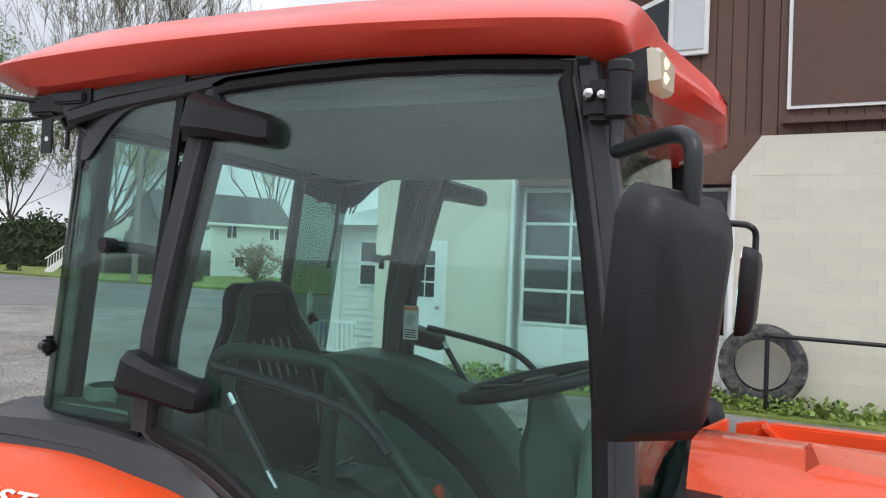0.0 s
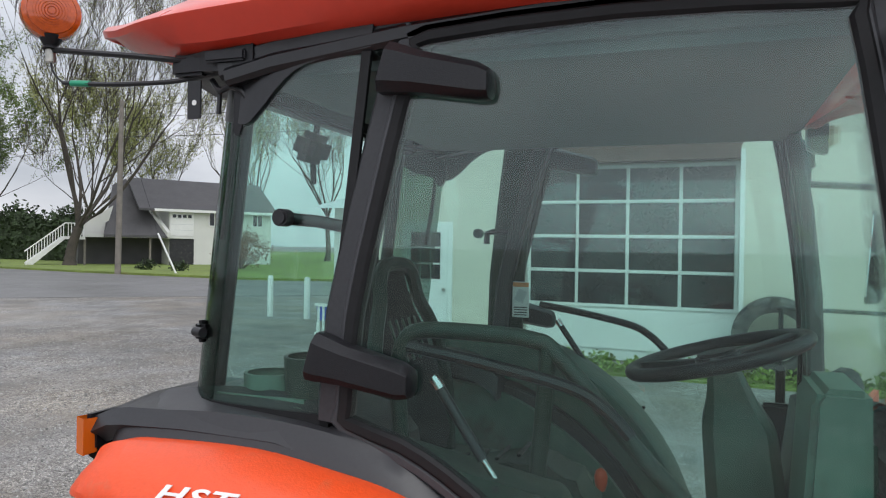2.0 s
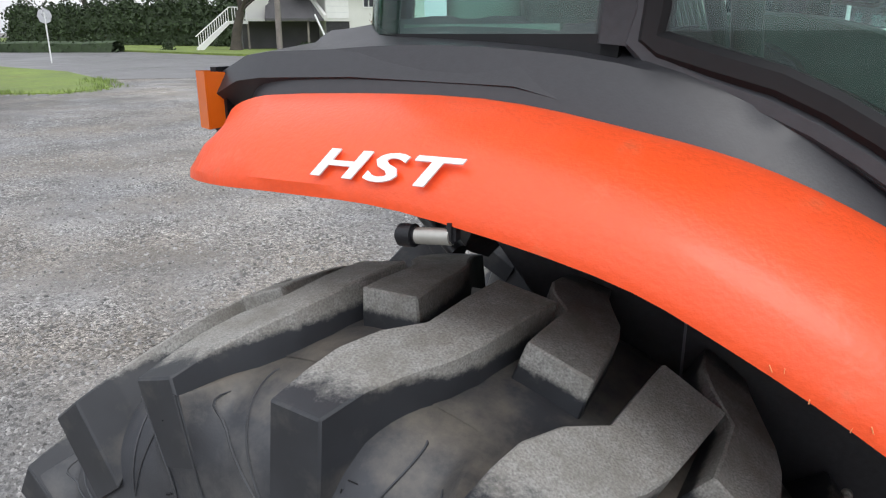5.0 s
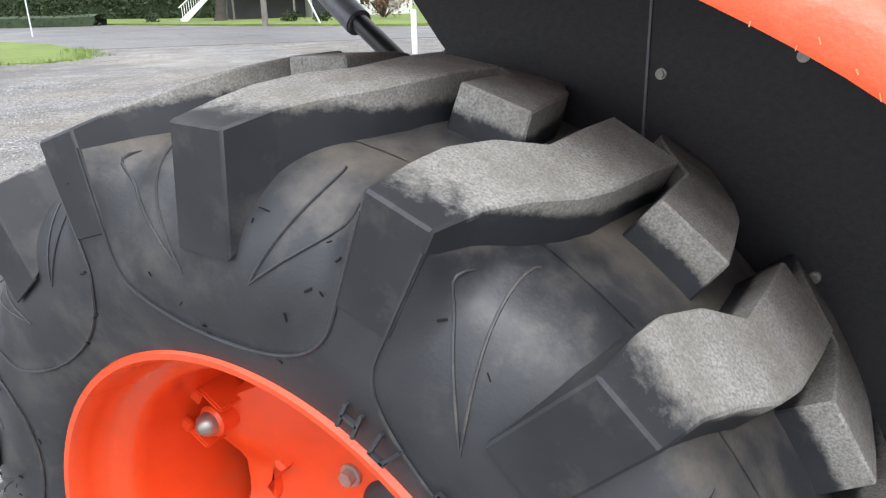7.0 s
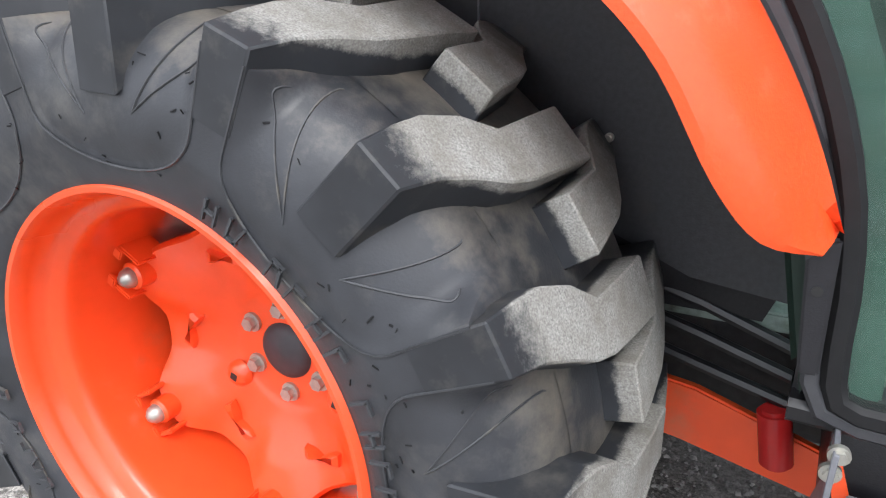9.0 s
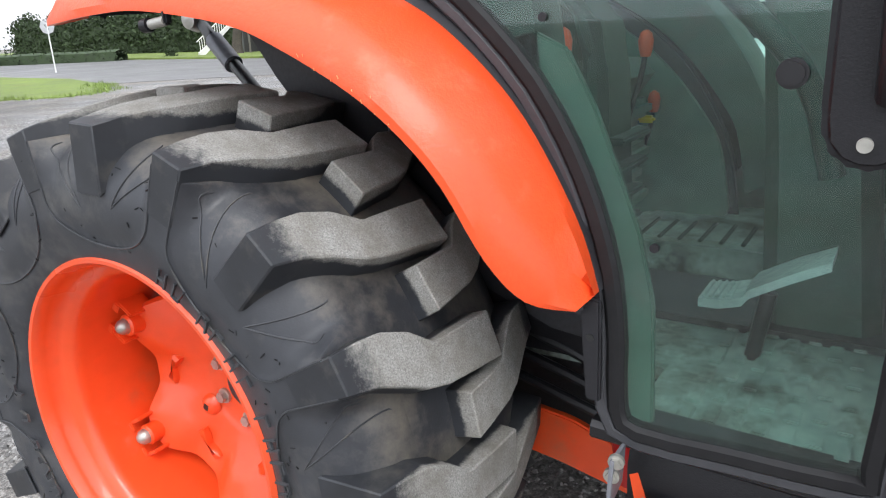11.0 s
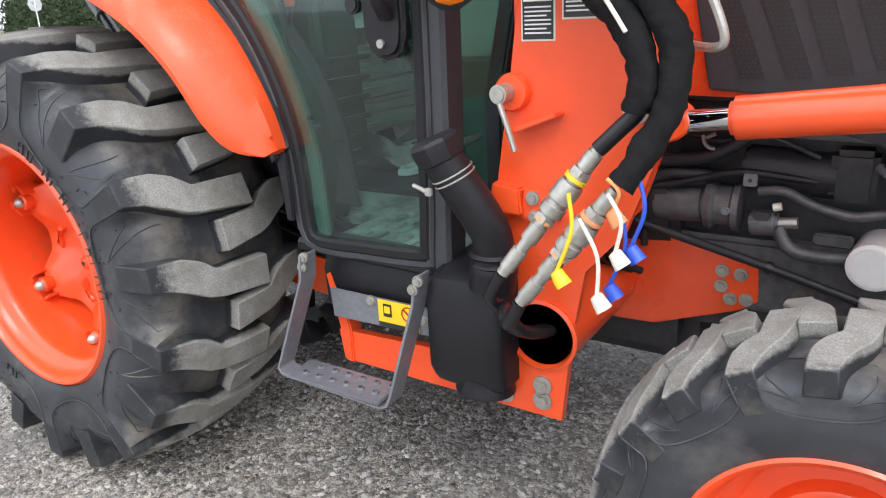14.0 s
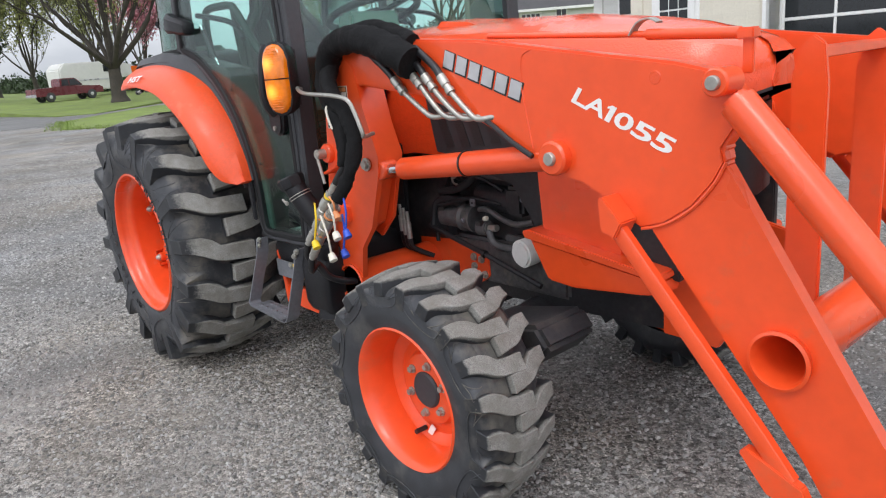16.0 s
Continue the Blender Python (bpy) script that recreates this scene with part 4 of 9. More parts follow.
for s in (-1, 1):
    pod = part("work_light", mirrored(lambda: loft([[(1.12 + 0.05 * f + dx, -0.70 + dy * (0.6 + 0.4 * f), 2.065 + dz * (0.7 + 0.3 * f)) for dx, dy, dz in ((0, -0.035, -0.04), (0, 0.06, -0.045), (0.0, 0.065, 0.04), (0, -0.02, 0.045))] for f in (0, 0.5, 1)], close_u=True, caps=True), s), BLACK_PLASTIC, roof, "front work light, lit")
    part("lens", mirrored(lambda: loft([[(1.172 + f * 0.018 + dx, -0.70 + dy * k, 2.076 + dz * 0.72 * k) for dx, dy, dz in ((0, -0.036, -0.030), (0.0, -0.015, -0.046), (0.012, 0.050, -0.04), (0.012, 0.058, 0.03), (0, -0.015, 0.046), (-0.004, -0.036, 0.035))] for f, k in ((0, 1), (0.6, 0.97), (1, 0.8))], close_u=True, caps=True), s), HEADLAMP, pod, "warm glowing lens")
    for bz in (2.066, 2.088):
        part("bulb", mirrored(lambda: lathe([(0.0, -0.012), (0.011, -0.006), (0.013, 0.0), (0.011, 0.006), (0.0, 0.012)], (1.186, -0.695, bz), 16, axis="x"), s), WARM_BULB, pod, "warm lit bulb")
    # rear corner module under the roof
    pod = part("roof_bracket", mirrored(lambda: loft([[(x, -yo, 2.072 + q * 0.01), (x, -yo, 2.135), (x, -0.50, 2.14), (x, -0.50, 2.062)] for x, yo, q in ((-0.165, 0.64, 4), (-0.15, 0.66, 1), (-0.06, 0.69, 0), (0.06, 0.70, -1))], close_u=True, caps=True), s), BLACK_PLASTIC, roof, "black rear roof module")
    part("module_cover", mirrored(lambda: box((-0.10, -0.672, 2.086), (0.075, 0.03, 0.038), 0.006), s), GREY_PLASTIC, pod)
    part("module_rib", mirrored(lambda: box((0.0, -0.700, 2.094), (0.09, 0.012, 0.022), 0.004), s), GREY_PLASTIC, pod)
    part("bracket_plate", mirrored(lambda: box((-0.092, -0.672, 2.022), (0.032, 0.004, 0.075), 0.001), s), BLACK_STEEL, pod)
    part("plate_hole", mirrored(lambda: rod((-0.091, -0.6745, 2.016), (-0.091, -0.6735, 2.016), 0.0055, 12), s), DECAL_WHITE, pod)
    part("module_cable", mirrored(lambda: tube(spline([(-0.06, -0.66, 2.06), (-0.03, -0.675, 2.035), (0.0, -0.68, 2.04), (0.03, -0.675, 2.02), (0.028, -0.665, 1.97)], 4), 0.006, 8), s), BLACK_STEEL, pod)
    part("module_cable", mirrored(lambda: tube(spline([(-0.04, -0.665, 2.045), (-0.036, -0.668, 2.02), (-0.038, -0.668, 1.992)], 4), 0.0045, 8), s), BLACK_STEEL, pod)
    part("window_stay", mirrored(lambda: tube(spline([(-0.012, -0.655, 2.05), (-0.006, -0.658, 2.02), (-0.012, -0.657, 1.90), (-0.035, -0.652, 1.75)], 4), 0.007, 8), s), BLACK_STEEL, pod)
    part("window_catch", mirrored(lambda: prism([(0.0, 2.035), (0.028, 2.04), (0.035, 1.99), (0.018, 1.945), (0.0, 1.95)], -0.676, -0.655, "y", 0.004), s), BLACK_PLASTIC, pod)

# beacon on its wire arm at the tail corner
beacon = part("beacon_arm", tube([(-0.402, -0.742, 2.126), (-0.367, -0.742, 2.122), (-0.20, -0.715, 2.105), (-0.12, -0.685, 2.098), (-0.09, -0.665, 2.098)], 0.006, 8), BLACK_STEEL, tractor, "black bent wire lamp arm")
part("beacon_cable", tube(spline([(-0.387, -0.742, 2.10), (-0.382, -0.742, 2.082), (-0.36, -0.741, 2.06), (-0.337, -0.74, 2.055), (-0.24, -0.725, 2.05), (-0.14, -0.69, 2.056), (-0.09, -0.665, 2.068), (0.02, -0.675, 2.075)], 5), [0.0022] * 12 + [0.0048] * 24, 8), BLACK_STEEL, beacon)
part("cable_splice", rod((-0.337, -0.74, 2.055), (-0.292, -0.733, 2.0525), 0.0062, 10, bev=0.002), SPLICE_GREEN, beacon, "green cable splice")
turn_lens = Matrix.Translation((-0.388, -0.742, 2.197)) @ Matrix.Rotation(radians(51), 4, "Z")


def turned(bm):
    bm.transform(turn_lens)
    return bm


lens = part("warning_lamp", turned(lathe([(0.0, -0.028), (0.040, -0.026), (0.053, -0.018), (0.057, 0.0), (0.053, 0.018), (0.040, 0.026), (0.0, 0.028)], (0, 0, 0), 40)), BEACON_LENS, beacon, "round amber warning lamp")
for k in range(8):
    part("lens_ring", turned(lathe([(0.006 + 0.0052 * k, -0.0270 + 0.0006 * k), (0.0076 + 0.0052 * k, -0.0298 + 0.0006 * k), (0.0092 + 0.0052 * k, -0.0270 + 0.0006 * k)], (0, 0, 0), 32)), BEACON_LENS, lens)
part("lamp_foot", tube([(-0.388, -0.742, 2.152), (-0.388, -0.742, 2.132), (-0.388, -0.742, 2.126)], [0.026, 0.013, 0.018], 14), BLACK_PLASTIC, beacon)
part("lamp_socket", rod((-0.388, -0.742, 2.126), (-0.388, -0.742, 2.098), 0.010, 12, bev=0.002), STEEL, beacon)

# rear window and wiper motor
part("rear_window", loft([[(-0.155 + (z - 1.41) * 0.11, yy, z) for yy in (-0.52, 0.30)] + [(-0.150 + (z - 1.41) * 0.11, yy, z) for yy in (0.30, -0.52)] for z in (1.42, 2.07)], close_u=True, caps=True), CAB_GLASS, tractor, "tinted rear window")
part("rear_header", box((-0.05, YC, 2.07), (0.05, 0.88, 0.06), 0.01), BLACK_STEEL, tractor)
part("rear_sill", box((-0.11, YC, 1.405), (0.05, 0.90, 0.04), 0.01), BLACK_STEEL, tractor)
def screen_point(yy, z, d):
    return (1.15 + 0.09 * (1 - abs(yy) / 0.65) ** 0.6 - max(0, z - 1.1) * 0.085 - d, YC + yy * 0.83, z)


screen_y = [-0.65 + 1.3 * q / 12 for q in range(13)]
part("windscreen", loft([[screen_point(yy, z, 0) for yy in screen_y] + [screen_point(yy, z, 0.006) for yy in reversed(screen_y)] for z in (1.0, 1.1, 1.4, 1.75, 2.08)], close_u=True, caps=True), CAB_GLASS, tractor, "curved tinted windscreen")
part("dash_wall", prism([(-0.54, 0.66), (0.32, 0.66), (0.32, 1.0), (0.20, 1.30), (-0.42, 1.30), (-0.54, 1.0)], 1.16, 1.20, "x", 0.006), BLACK_PLASTIC, tractor)
part("front_header", box((1.07, YC, 2.10), (0.06, 1.08, 0.05), 0.01), BLACK_STEEL, tractor)

# cab floor and inner fender housings
part("cab_floor", prism([(0.79, -0.67), (1.16, -0.67), (1.16, 0.45), (0.60, 0.45), (0.60, 0.23), (0.10, 0.23), (0.10, -0.45), (0.79, -0.45)], 0.645, 0.675, "z", 0.004), FLOOR_MAT, tractor, "rubber-matted cab floor")
tunnel = part("floor_tunnel", prism([(0.50, 0.66), (0.52, 0.755), (0.56, 0.768), (1.00, 0.768), (1.10, 0.82), (1.12, 0.66)], 0.0, 0.36, "y", 0.012), FLOOR_MAT, tractor, "raised ribbed rubber floor tunnel")
for k in range(9):
    part("tunnel_rib", box((0.60 + 0.045 * k, 0.075, 0.770), (0.010, 0.16, 0.006), 0.002), INTERIOR, tunnel)
for k in range(7):
    for j in range(6):
        part("mat_rib", box((0.86 + 0.035 * k, -0.60 + 0.075 * j + (0.02 if k % 2 else 0), 0.678), (0.022, 0.058, 0.006), 0.002), FLOOR_MAT, tractor)
ARCH = {-1: [(-0.12, 1.40), (0.10, 1.405), (0.27, 1.40), (0.45, 1.37), (0.59, 1.347), (0.64, 1.33), (0.66, 1.25), (0.68, 1.1), (0.71, 0.95), (0.76, 0.69)],
        1: [(-0.12, 1.42), (0.10, 1.475), (0.24, 1.475), (0.34, 1.46), (0.475, 1.415), (0.60, 1.333), (0.69, 1.242), (0.77, 1.125), (0.83, 0.985), (0.865, 0.885)]}
ARCH_LOW = [(-0.12, 1.37), (0.10, 1.375), (0.27, 1.355), (0.37, 1.325), (0.46, 1.275), (0.55, 1.215), (0.63, 1.14), (0.70, 1.05), (0.745, 0.97), (0.775, 0.82)]
for s in (-1, 1):
    inner = 0.57 if s < 0 else 0.50
    tops = spline([(x, z, 0) for x, z in ARCH[s]], 4)
    lows = spline([(x, z, 0) for x, z in ARCH_LOW], 4)
    rows = [[(p.x, side_y(s, 0.685), p.y), (p.x, side_y(s, inner + 0.03), p.y), (p.x - 0.006, side_y(s, inner + 0.008), p.y - 0.006), (p.x - 0.015, side_y(s, inner), p.y - 0.02), (q.x, side_y(s, inner - 0.01), q.y), (q.x, side_y(s, 0.685), q.y)] for p, q in zip(tops, lows)]
    # far side gets the paler copies, window light in their colour; near stays dark
    part("inner_fender", loft(rows, close_u=True, caps=True), INTERIOR if s < 0 else INTERIOR_LIT_TRIM, tractor, "moulded plastic inner fender")
    wall = [(p.x - 0.03, p.y - 0.03) for p in lows] + ([(0.70, 0.67), (0.30, 0.67), (0.03, 1.14)] if s < 0 else [(0.70, 0.67), (-0.12, 0.67)])
    part("cab_side_wall", mirrored(lambda: prism(wall, -0.475, -0.455, "y", 0.0), s), BLACK_PLASTIC if s < 0 else INTERIOR_LIT_PALE, tractor)
# pale colour here stands in for sky light on the panel
part("kick_panel", prism([(0.66, 0.66), (1.15, 0.66), (1.15, 0.92), (0.92, 0.92), (0.80, 1.0), (0.66, 1.12)], 0.375, 0.40, "y", 0.006), INTERIOR_LIT_PALE, tractor)
console = part("console", prism([(0.12, 1.16), (0.30, 1.27), (0.52, 1.325), (0.60, 1.315), (0.65, 1.275), (0.672, 1.20), (0.69, 0.80), (0.12, 0.80)], -0.47, -0.30, "y", 0.03, seg=3), INTERIOR, tractor, "grey control console")
part("door_side_trim", prism([(0.60, 1.230), (0.655, 1.240), (0.705, 1.215), (0.745, 1.14), (0.78, 1.055), (0.81, 0.975), (0.832, 0.88), (0.838, 0.70), (0.79, 0.70), (0.784, 0.82), (0.77, 0.92), (0.712, 1.08), (0.655, 1.175)], -0.685, -0.672, "y", 0.003), INTERIOR_LIT_TRIM, tractor, "pale moulded trim beside the door")
for k in range(5):
    part("console_slot", box((0.33 + 0.045 * k, -0.385, 1.283 + 0.012 * k), (0.008, 0.10, 0.006), 0.001), BLACK_STEEL, console)
    part("console_rib", box((0.70 - 0.004 * k, -0.40, 1.06 - 0.05 * k), (0.03, 0.15, 0.012), 0.004), INTERIOR, console)
part("pillar_trim", ribbon([(0.295, 2.12), (0.27, 1.90), (0.245, 1.65), (0.24, 1.42)], 0.115, 0.435, 0.475, 0.012), INTERIOR, tractor, "wide grey pillar trim")
wl_ = part("pillar_label", box((0.297, 0.432, 1.578), (0.055, 0.003, 0.115), 0.001), DECAL_WHITE, tractor, "white warning label on pillar")
part("label_header", box((0.297, 0.430, 1.626), (0.052, 0.003, 0.014)), PEACH, wl_)
part("label_icon", box((0.297, 0.430, 1.590), (0.030, 0.003, 0.040), 0.0, Matrix.Rotation(radians(25), 4, "Y")), DECAL_SILVER, wl_)
for k in range(4):
    part("text_bar", box((0.297, 0.430, 1.553 - 0.008 * k), (0.042, 0.003, 0.003)), DECAL_BLACK, wl_)

# seat
seat = part("seat", loft([[(0.08 + x, YC + yy * w, 1.075 + z) for x, z in ((0.0, 0.06), (0.10, 0.10), (0.30, 0.095), (0.46, 0.085), (0.50, 0.05), (0.46, 0.0), (0.0, 0.0))] for yy, w in ((-0.25, 1.0), (-0.235, 1.02), (-0.1, 1), (0.1, 1), (0.235, 1.02), (0.25, 1.0))], close_u=True, caps=True), SEAT_GREY, tractor, "grey vinyl operator seat")
rows = []
for z, w, d, x in ((1.10, 0.24, 0.06, 0.16), (1.25, 0.25, 0.065, 0.13), (1.42, 0.245, 0.06, 0.10), (1.50, 0.225, 0.058, 0.09), (1.555, 0.18, 0.055, 0.08), (1.60, 0.145, 0.05, 0.07), (1.66, 0.135, 0.045, 0.06), (1.69, 0.12, 0.04, 0.055), (1.705, 0.09, 0.025, 0.05)):
    rows.append([(x + d * math.cos(a) * (1.0 if math.cos(a) < 0 else 0.55), YC + w * math.sin(a), z) for a in [2 * math.pi * q / 18 for q in range(18)]])
part("backrest", loft(rows, close_u=True, caps=True), SEAT_BLACK, seat, "black cloth backrest")
part("backrest_bolster", tube(spline([(x + 0.13, YC + yy, z) for x, yy, z in ((0.05, -0.20, 1.16), (0.035, -0.228, 1.32), (0.012, -0.215, 1.46), (-0.005, -0.175, 1.54), (-0.02, -0.125, 1.60), (-0.03, -0.105, 1.66), (-0.035, -0.06, 1.693), (-0.035, 0.06, 1.693), (-0.03, 0.105, 1.66), (-0.02, 0.125, 1.60), (-0.005, 0.175, 1.54), (0.012, 0.215, 1.46), (0.035, 0.228, 1.32), (0.05, 0.20, 1.16))], 4), 0.019, 8), INTERIOR, seat, "grey moulded seat rim")
part("lumbar_cushion", loft([[(x, YC + yy, z) for yy in (-0.15, -0.05, 0.05, 0.15)] for x, z in ((0.185, 1.16), (0.20, 1.24), (0.175, 1.34), (0.15, 1.44), (0.10, 1.45), (0.10, 1.16))], close_v=True), SEAT_BLACK, seat)
for k in range(5):
    part("cushion_seam", tube([(0.152 - 0.012 * q, YC - 0.08 + 0.04 * k, 1.45 + 0.035 * q) for q in range(4)], 0.004, 6), SEAT_GREY, seat)
part("seat_base", box((0.30, YC, 0.93), (0.36, 0.36, 0.22), 0.03), INTERIOR, seat)
part("armrest", prism([(0.05, 1.27), (0.33, 1.28), (0.36, 1.25), (0.33, 1.22), (0.05, 1.22)], -0.42, -0.36, "y", 0.015), SEAT_GREY, seat)
# steering column and wheel
# paler copy: light from the windscreen painted into the column's colour
part("steering_column", loft([[(x + a * w, YC + b * w * 1.1, z) for a, b in ((-1, -0.7), (-0.7, -1), (0.7, -1), (1, -0.7), (1, 0.7), (0.7, 1), (-0.7, 1), (-1, 0.7))] for x, z, w in ((1.00, 0.68, 0.10), (0.97, 1.0, 0.09), (0.94, 1.22, 0.08), (0.925, 1.36, 0.075), (0.91, 1.42, 0.05), (0.895, 1.48, 0.035))], close_u=True, caps=True), INTERIOR_LIT_TRIM, tractor, "dark steering column")
tilt = Matrix.Translation((0.88, YC, 1.512)) @ Matrix.Rotation(radians(-15), 4, "Y")
ring = tube([tilt @ V(0.19 * math.cos(a), 0.19 * math.sin(a), 0) for a in [2 * math.pi * q / 40 for q in range(40)]], 0.0155, 10, closed=True)
sw = part("steering_wheel", ring, BLACK_PLASTIC, tractor, "black three-spoke steering wheel")
for a in (20, 160, 270):
    part("spoke", tube([tilt @ V(0.03 * math.cos(radians(a)), 0.03 * math.sin(radians(a)), -0.012), tilt @ V(0.187 * math.cos(radians(a)), 0.187 * math.sin(radians(a)), 0)], 0.012, 8, section=(0.018, 0.008)), BLACK_PLASTIC, sw)
part("horn_pad", rod(tilt @ V(0, 0, -0.03), tilt @ V(0, 0, 0.008), 0.05, 20, bev=0.008), BLACK_PLASTIC, sw)
part("dash", prism([(1.02, 1.18), (1.05, 1.42), (1.10, 1.44), (1.16, 1.40), (1.17, 1.10)], -0.30, 0.10, "y", 0.02), INTERIOR, tractor, "dark instrument panel")
part("side_locker", prism([(1.01, 1.05), (1.035, 1.48), (1.05, 1.50), (1.13, 1.50), (1.14, 1.05)], -0.40, -0.17, "y", 0.015), INTERIOR_LIT_PALE, tractor)
# grab rail, levers
part("grab_rail", tube(spline([(0.33, -0.60, 1.36), (0.318, -0.60, 1.50), (0.33, -0.60, 1.565), (0.365, -0.60, 1.588), (0.46, -0.60, 1.590), (0.57, -0.60, 1.583), (0.62, -0.60, 1.555), (0.75, -0.60, 1.41), (0.88, -0.60, 1.28), (0.98, -0.60, 1.17), (1.02, -0.60, 1.05)], 6), 0.0155, 12), INTERIOR, tractor, "bent grey tubular grab rail")
for lx, ly, lz, mat in ((0.628, -0.10, 1.185, LEVER_RED), (0.555, 0.22, 1.035, LEVER_RED), (0.62, -0.50, 1.20, LEVER_RED)):
    lev = part("control_lever", tube(spline([(lx - 0.04, ly, lz - 0.16), (lx - 0.01, ly, lz - 0.06), (lx, ly, lz)], 4), 0.006, 8), BLACK_STEEL, tractor)
    part("lever_knob", loft([[(lx + r * math.cos(a), ly + r * math.sin(a), lz + h) for a in [2 * math.pi * q / 10 for q in range(10)]] for r, h in ((0.010, -0.012), (0.014, 0.0), (0.016, 0.02), (0.012, 0.034), (0.004, 0.04))], close_u=True, caps=True), mat, lev)
part("yellow_knob", box((0.552, 0.169, 1.012), (0.042, 0.024, 0.018), 0.006), YELLOW, tractor)
# cup holder tray at the rear corner
tray = part("cup_tray", prism([(-0.06, -0.66), (0.16, -0.66), (0.16, -0.45), (-0.06, -0.45)], 1.405, 1.45, "z", 0.012), INTERIOR_LIT_PALE, tractor, "grey cup holder tray")
part("cup_ring", lathe([(0.045, 0.0), (0.052, 0.0), (0.052, 0.035), (0.045, 0.035)], (0.03, -0.58, 1.45), 24, axis="z"), INTERIOR_LIT_PALE, tray)
part("cup_bin", lathe([(0.05, 0.0), (0.056, 0.0), (0.060, 0.075), (0.053, 0.075)], (0.135, -0.585, 1.45), 24, axis="z"), INTERIOR, tray)
pedal = part("drive_pedal", loft([[(x, y0 + a * w, z + h) for a, h in ((-1, 0), (-1, 0.016), (1, 0.016), (1, 0))] for x, y0, w, z in ((0.825, -0.35, 0.045, 0.772), (0.86, -0.35, 0.05, 0.775), (0.895, -0.35, 0.05, 0.785), (0.905, -0.35, 0.05, 0.80), (0.965, -0.35, 0.05, 0.835), (1.02, -0.35, 0.045, 0.862))], close_u=True, caps=True), PEDAL_GREY, tractor, "worn pale treadle pedal")
for k in range(7):
    part("pedal_rib", box((0.832 + 0.011 * k, -0.35, 0.791 + 0.001 * k), (0.006, 0.085, 0.006), 0.0015), PEDAL_GREY, pedal)
part("pedal_arm", rod((0.91, -0.35, 0.67), (0.93, -0.35, 0.80), 0.014, 10), BLACK_STEEL, pedal)
part("rail_leg", tube(spline([(0.60, -0.60, 1.575), (0.59, -0.59, 1.45), (0.575, -0.57, 1.30), (0.57, -0.55, 1.18)], 4), 0.0155, 12), INTERIOR, tractor)
lampb = part("rear_work_light", box((-0.075, -0.25, 1.985), (0.06, 0.11, 0.075), 0.018, Matrix.Rotation(radians(20), 4, "Y")), BLACK_PLASTIC, tractor, "black rear work light")
part("light_bracket", tube([(-0.06, -0.25, 2.06), (-0.09, -0.22, 1.96), (-0.10, -0.20, 1.90)], 0.008, 8), BLACK_STEEL, lampb)
part("window_arm", tube([(0.12, -0.685, 1.79), (0.18, -0.66, 1.785), (0.235, -0.65, 1.775)], 0.012, 10), BLACK_PLASTIC, tractor)
for k in range(5):
    part("seat_bellows", box((0.36, YC, 0.852 + 0.050 * k), (0.46 - 0.03 * (k % 2), 0.42 - 0.02 * (k % 2), 0.044), 0.014), SEAT_GREY, seat)


# ---- fenders ----
CI = [(-0.232, 1.318), (-0.215, 1.350), (-0.17, 1.368), (-0.1, 1.376), (0.11, 1.379), (0.27, 1.357), (0.38, 1.330), (0.486, 1.281), (0.565, 1.225), (0.642, 1.147), (0.70, 1.059), (0.743, 0.972), (0.766, 0.898)]
CO = [(-0.252, 1.284), (-0.225, 1.282), (-0.15, 1.285), (-0.03, 1.292), (0.10, 1.292), (0.28, 1.265), (0.38, 1.229), (0.49, 1.174), (0.561, 1.121), (0.614, 1.060), (0.664, 0.965), (0.707, 0.908), (0.757, 0.889)]
YO = [0.800, 0.832, 0.856, 0.870, 0.873, 0.873, 0.873, 0.873, 0.870, 0.862, 0.845, 0.818, 0.776]
CD = [(-0.235, 1.375), (-0.215, 1.40), (-0.18, 1.42), (-0.13, 1.43), (0.02, 1.438), (0.22, 1.425), (0.36, 1.380), (0.486, 1.300), (0.572, 1.234), (0.645, 1.152), (0.703, 1.063), (0.746, 0.976), (0.775, 0.906)]


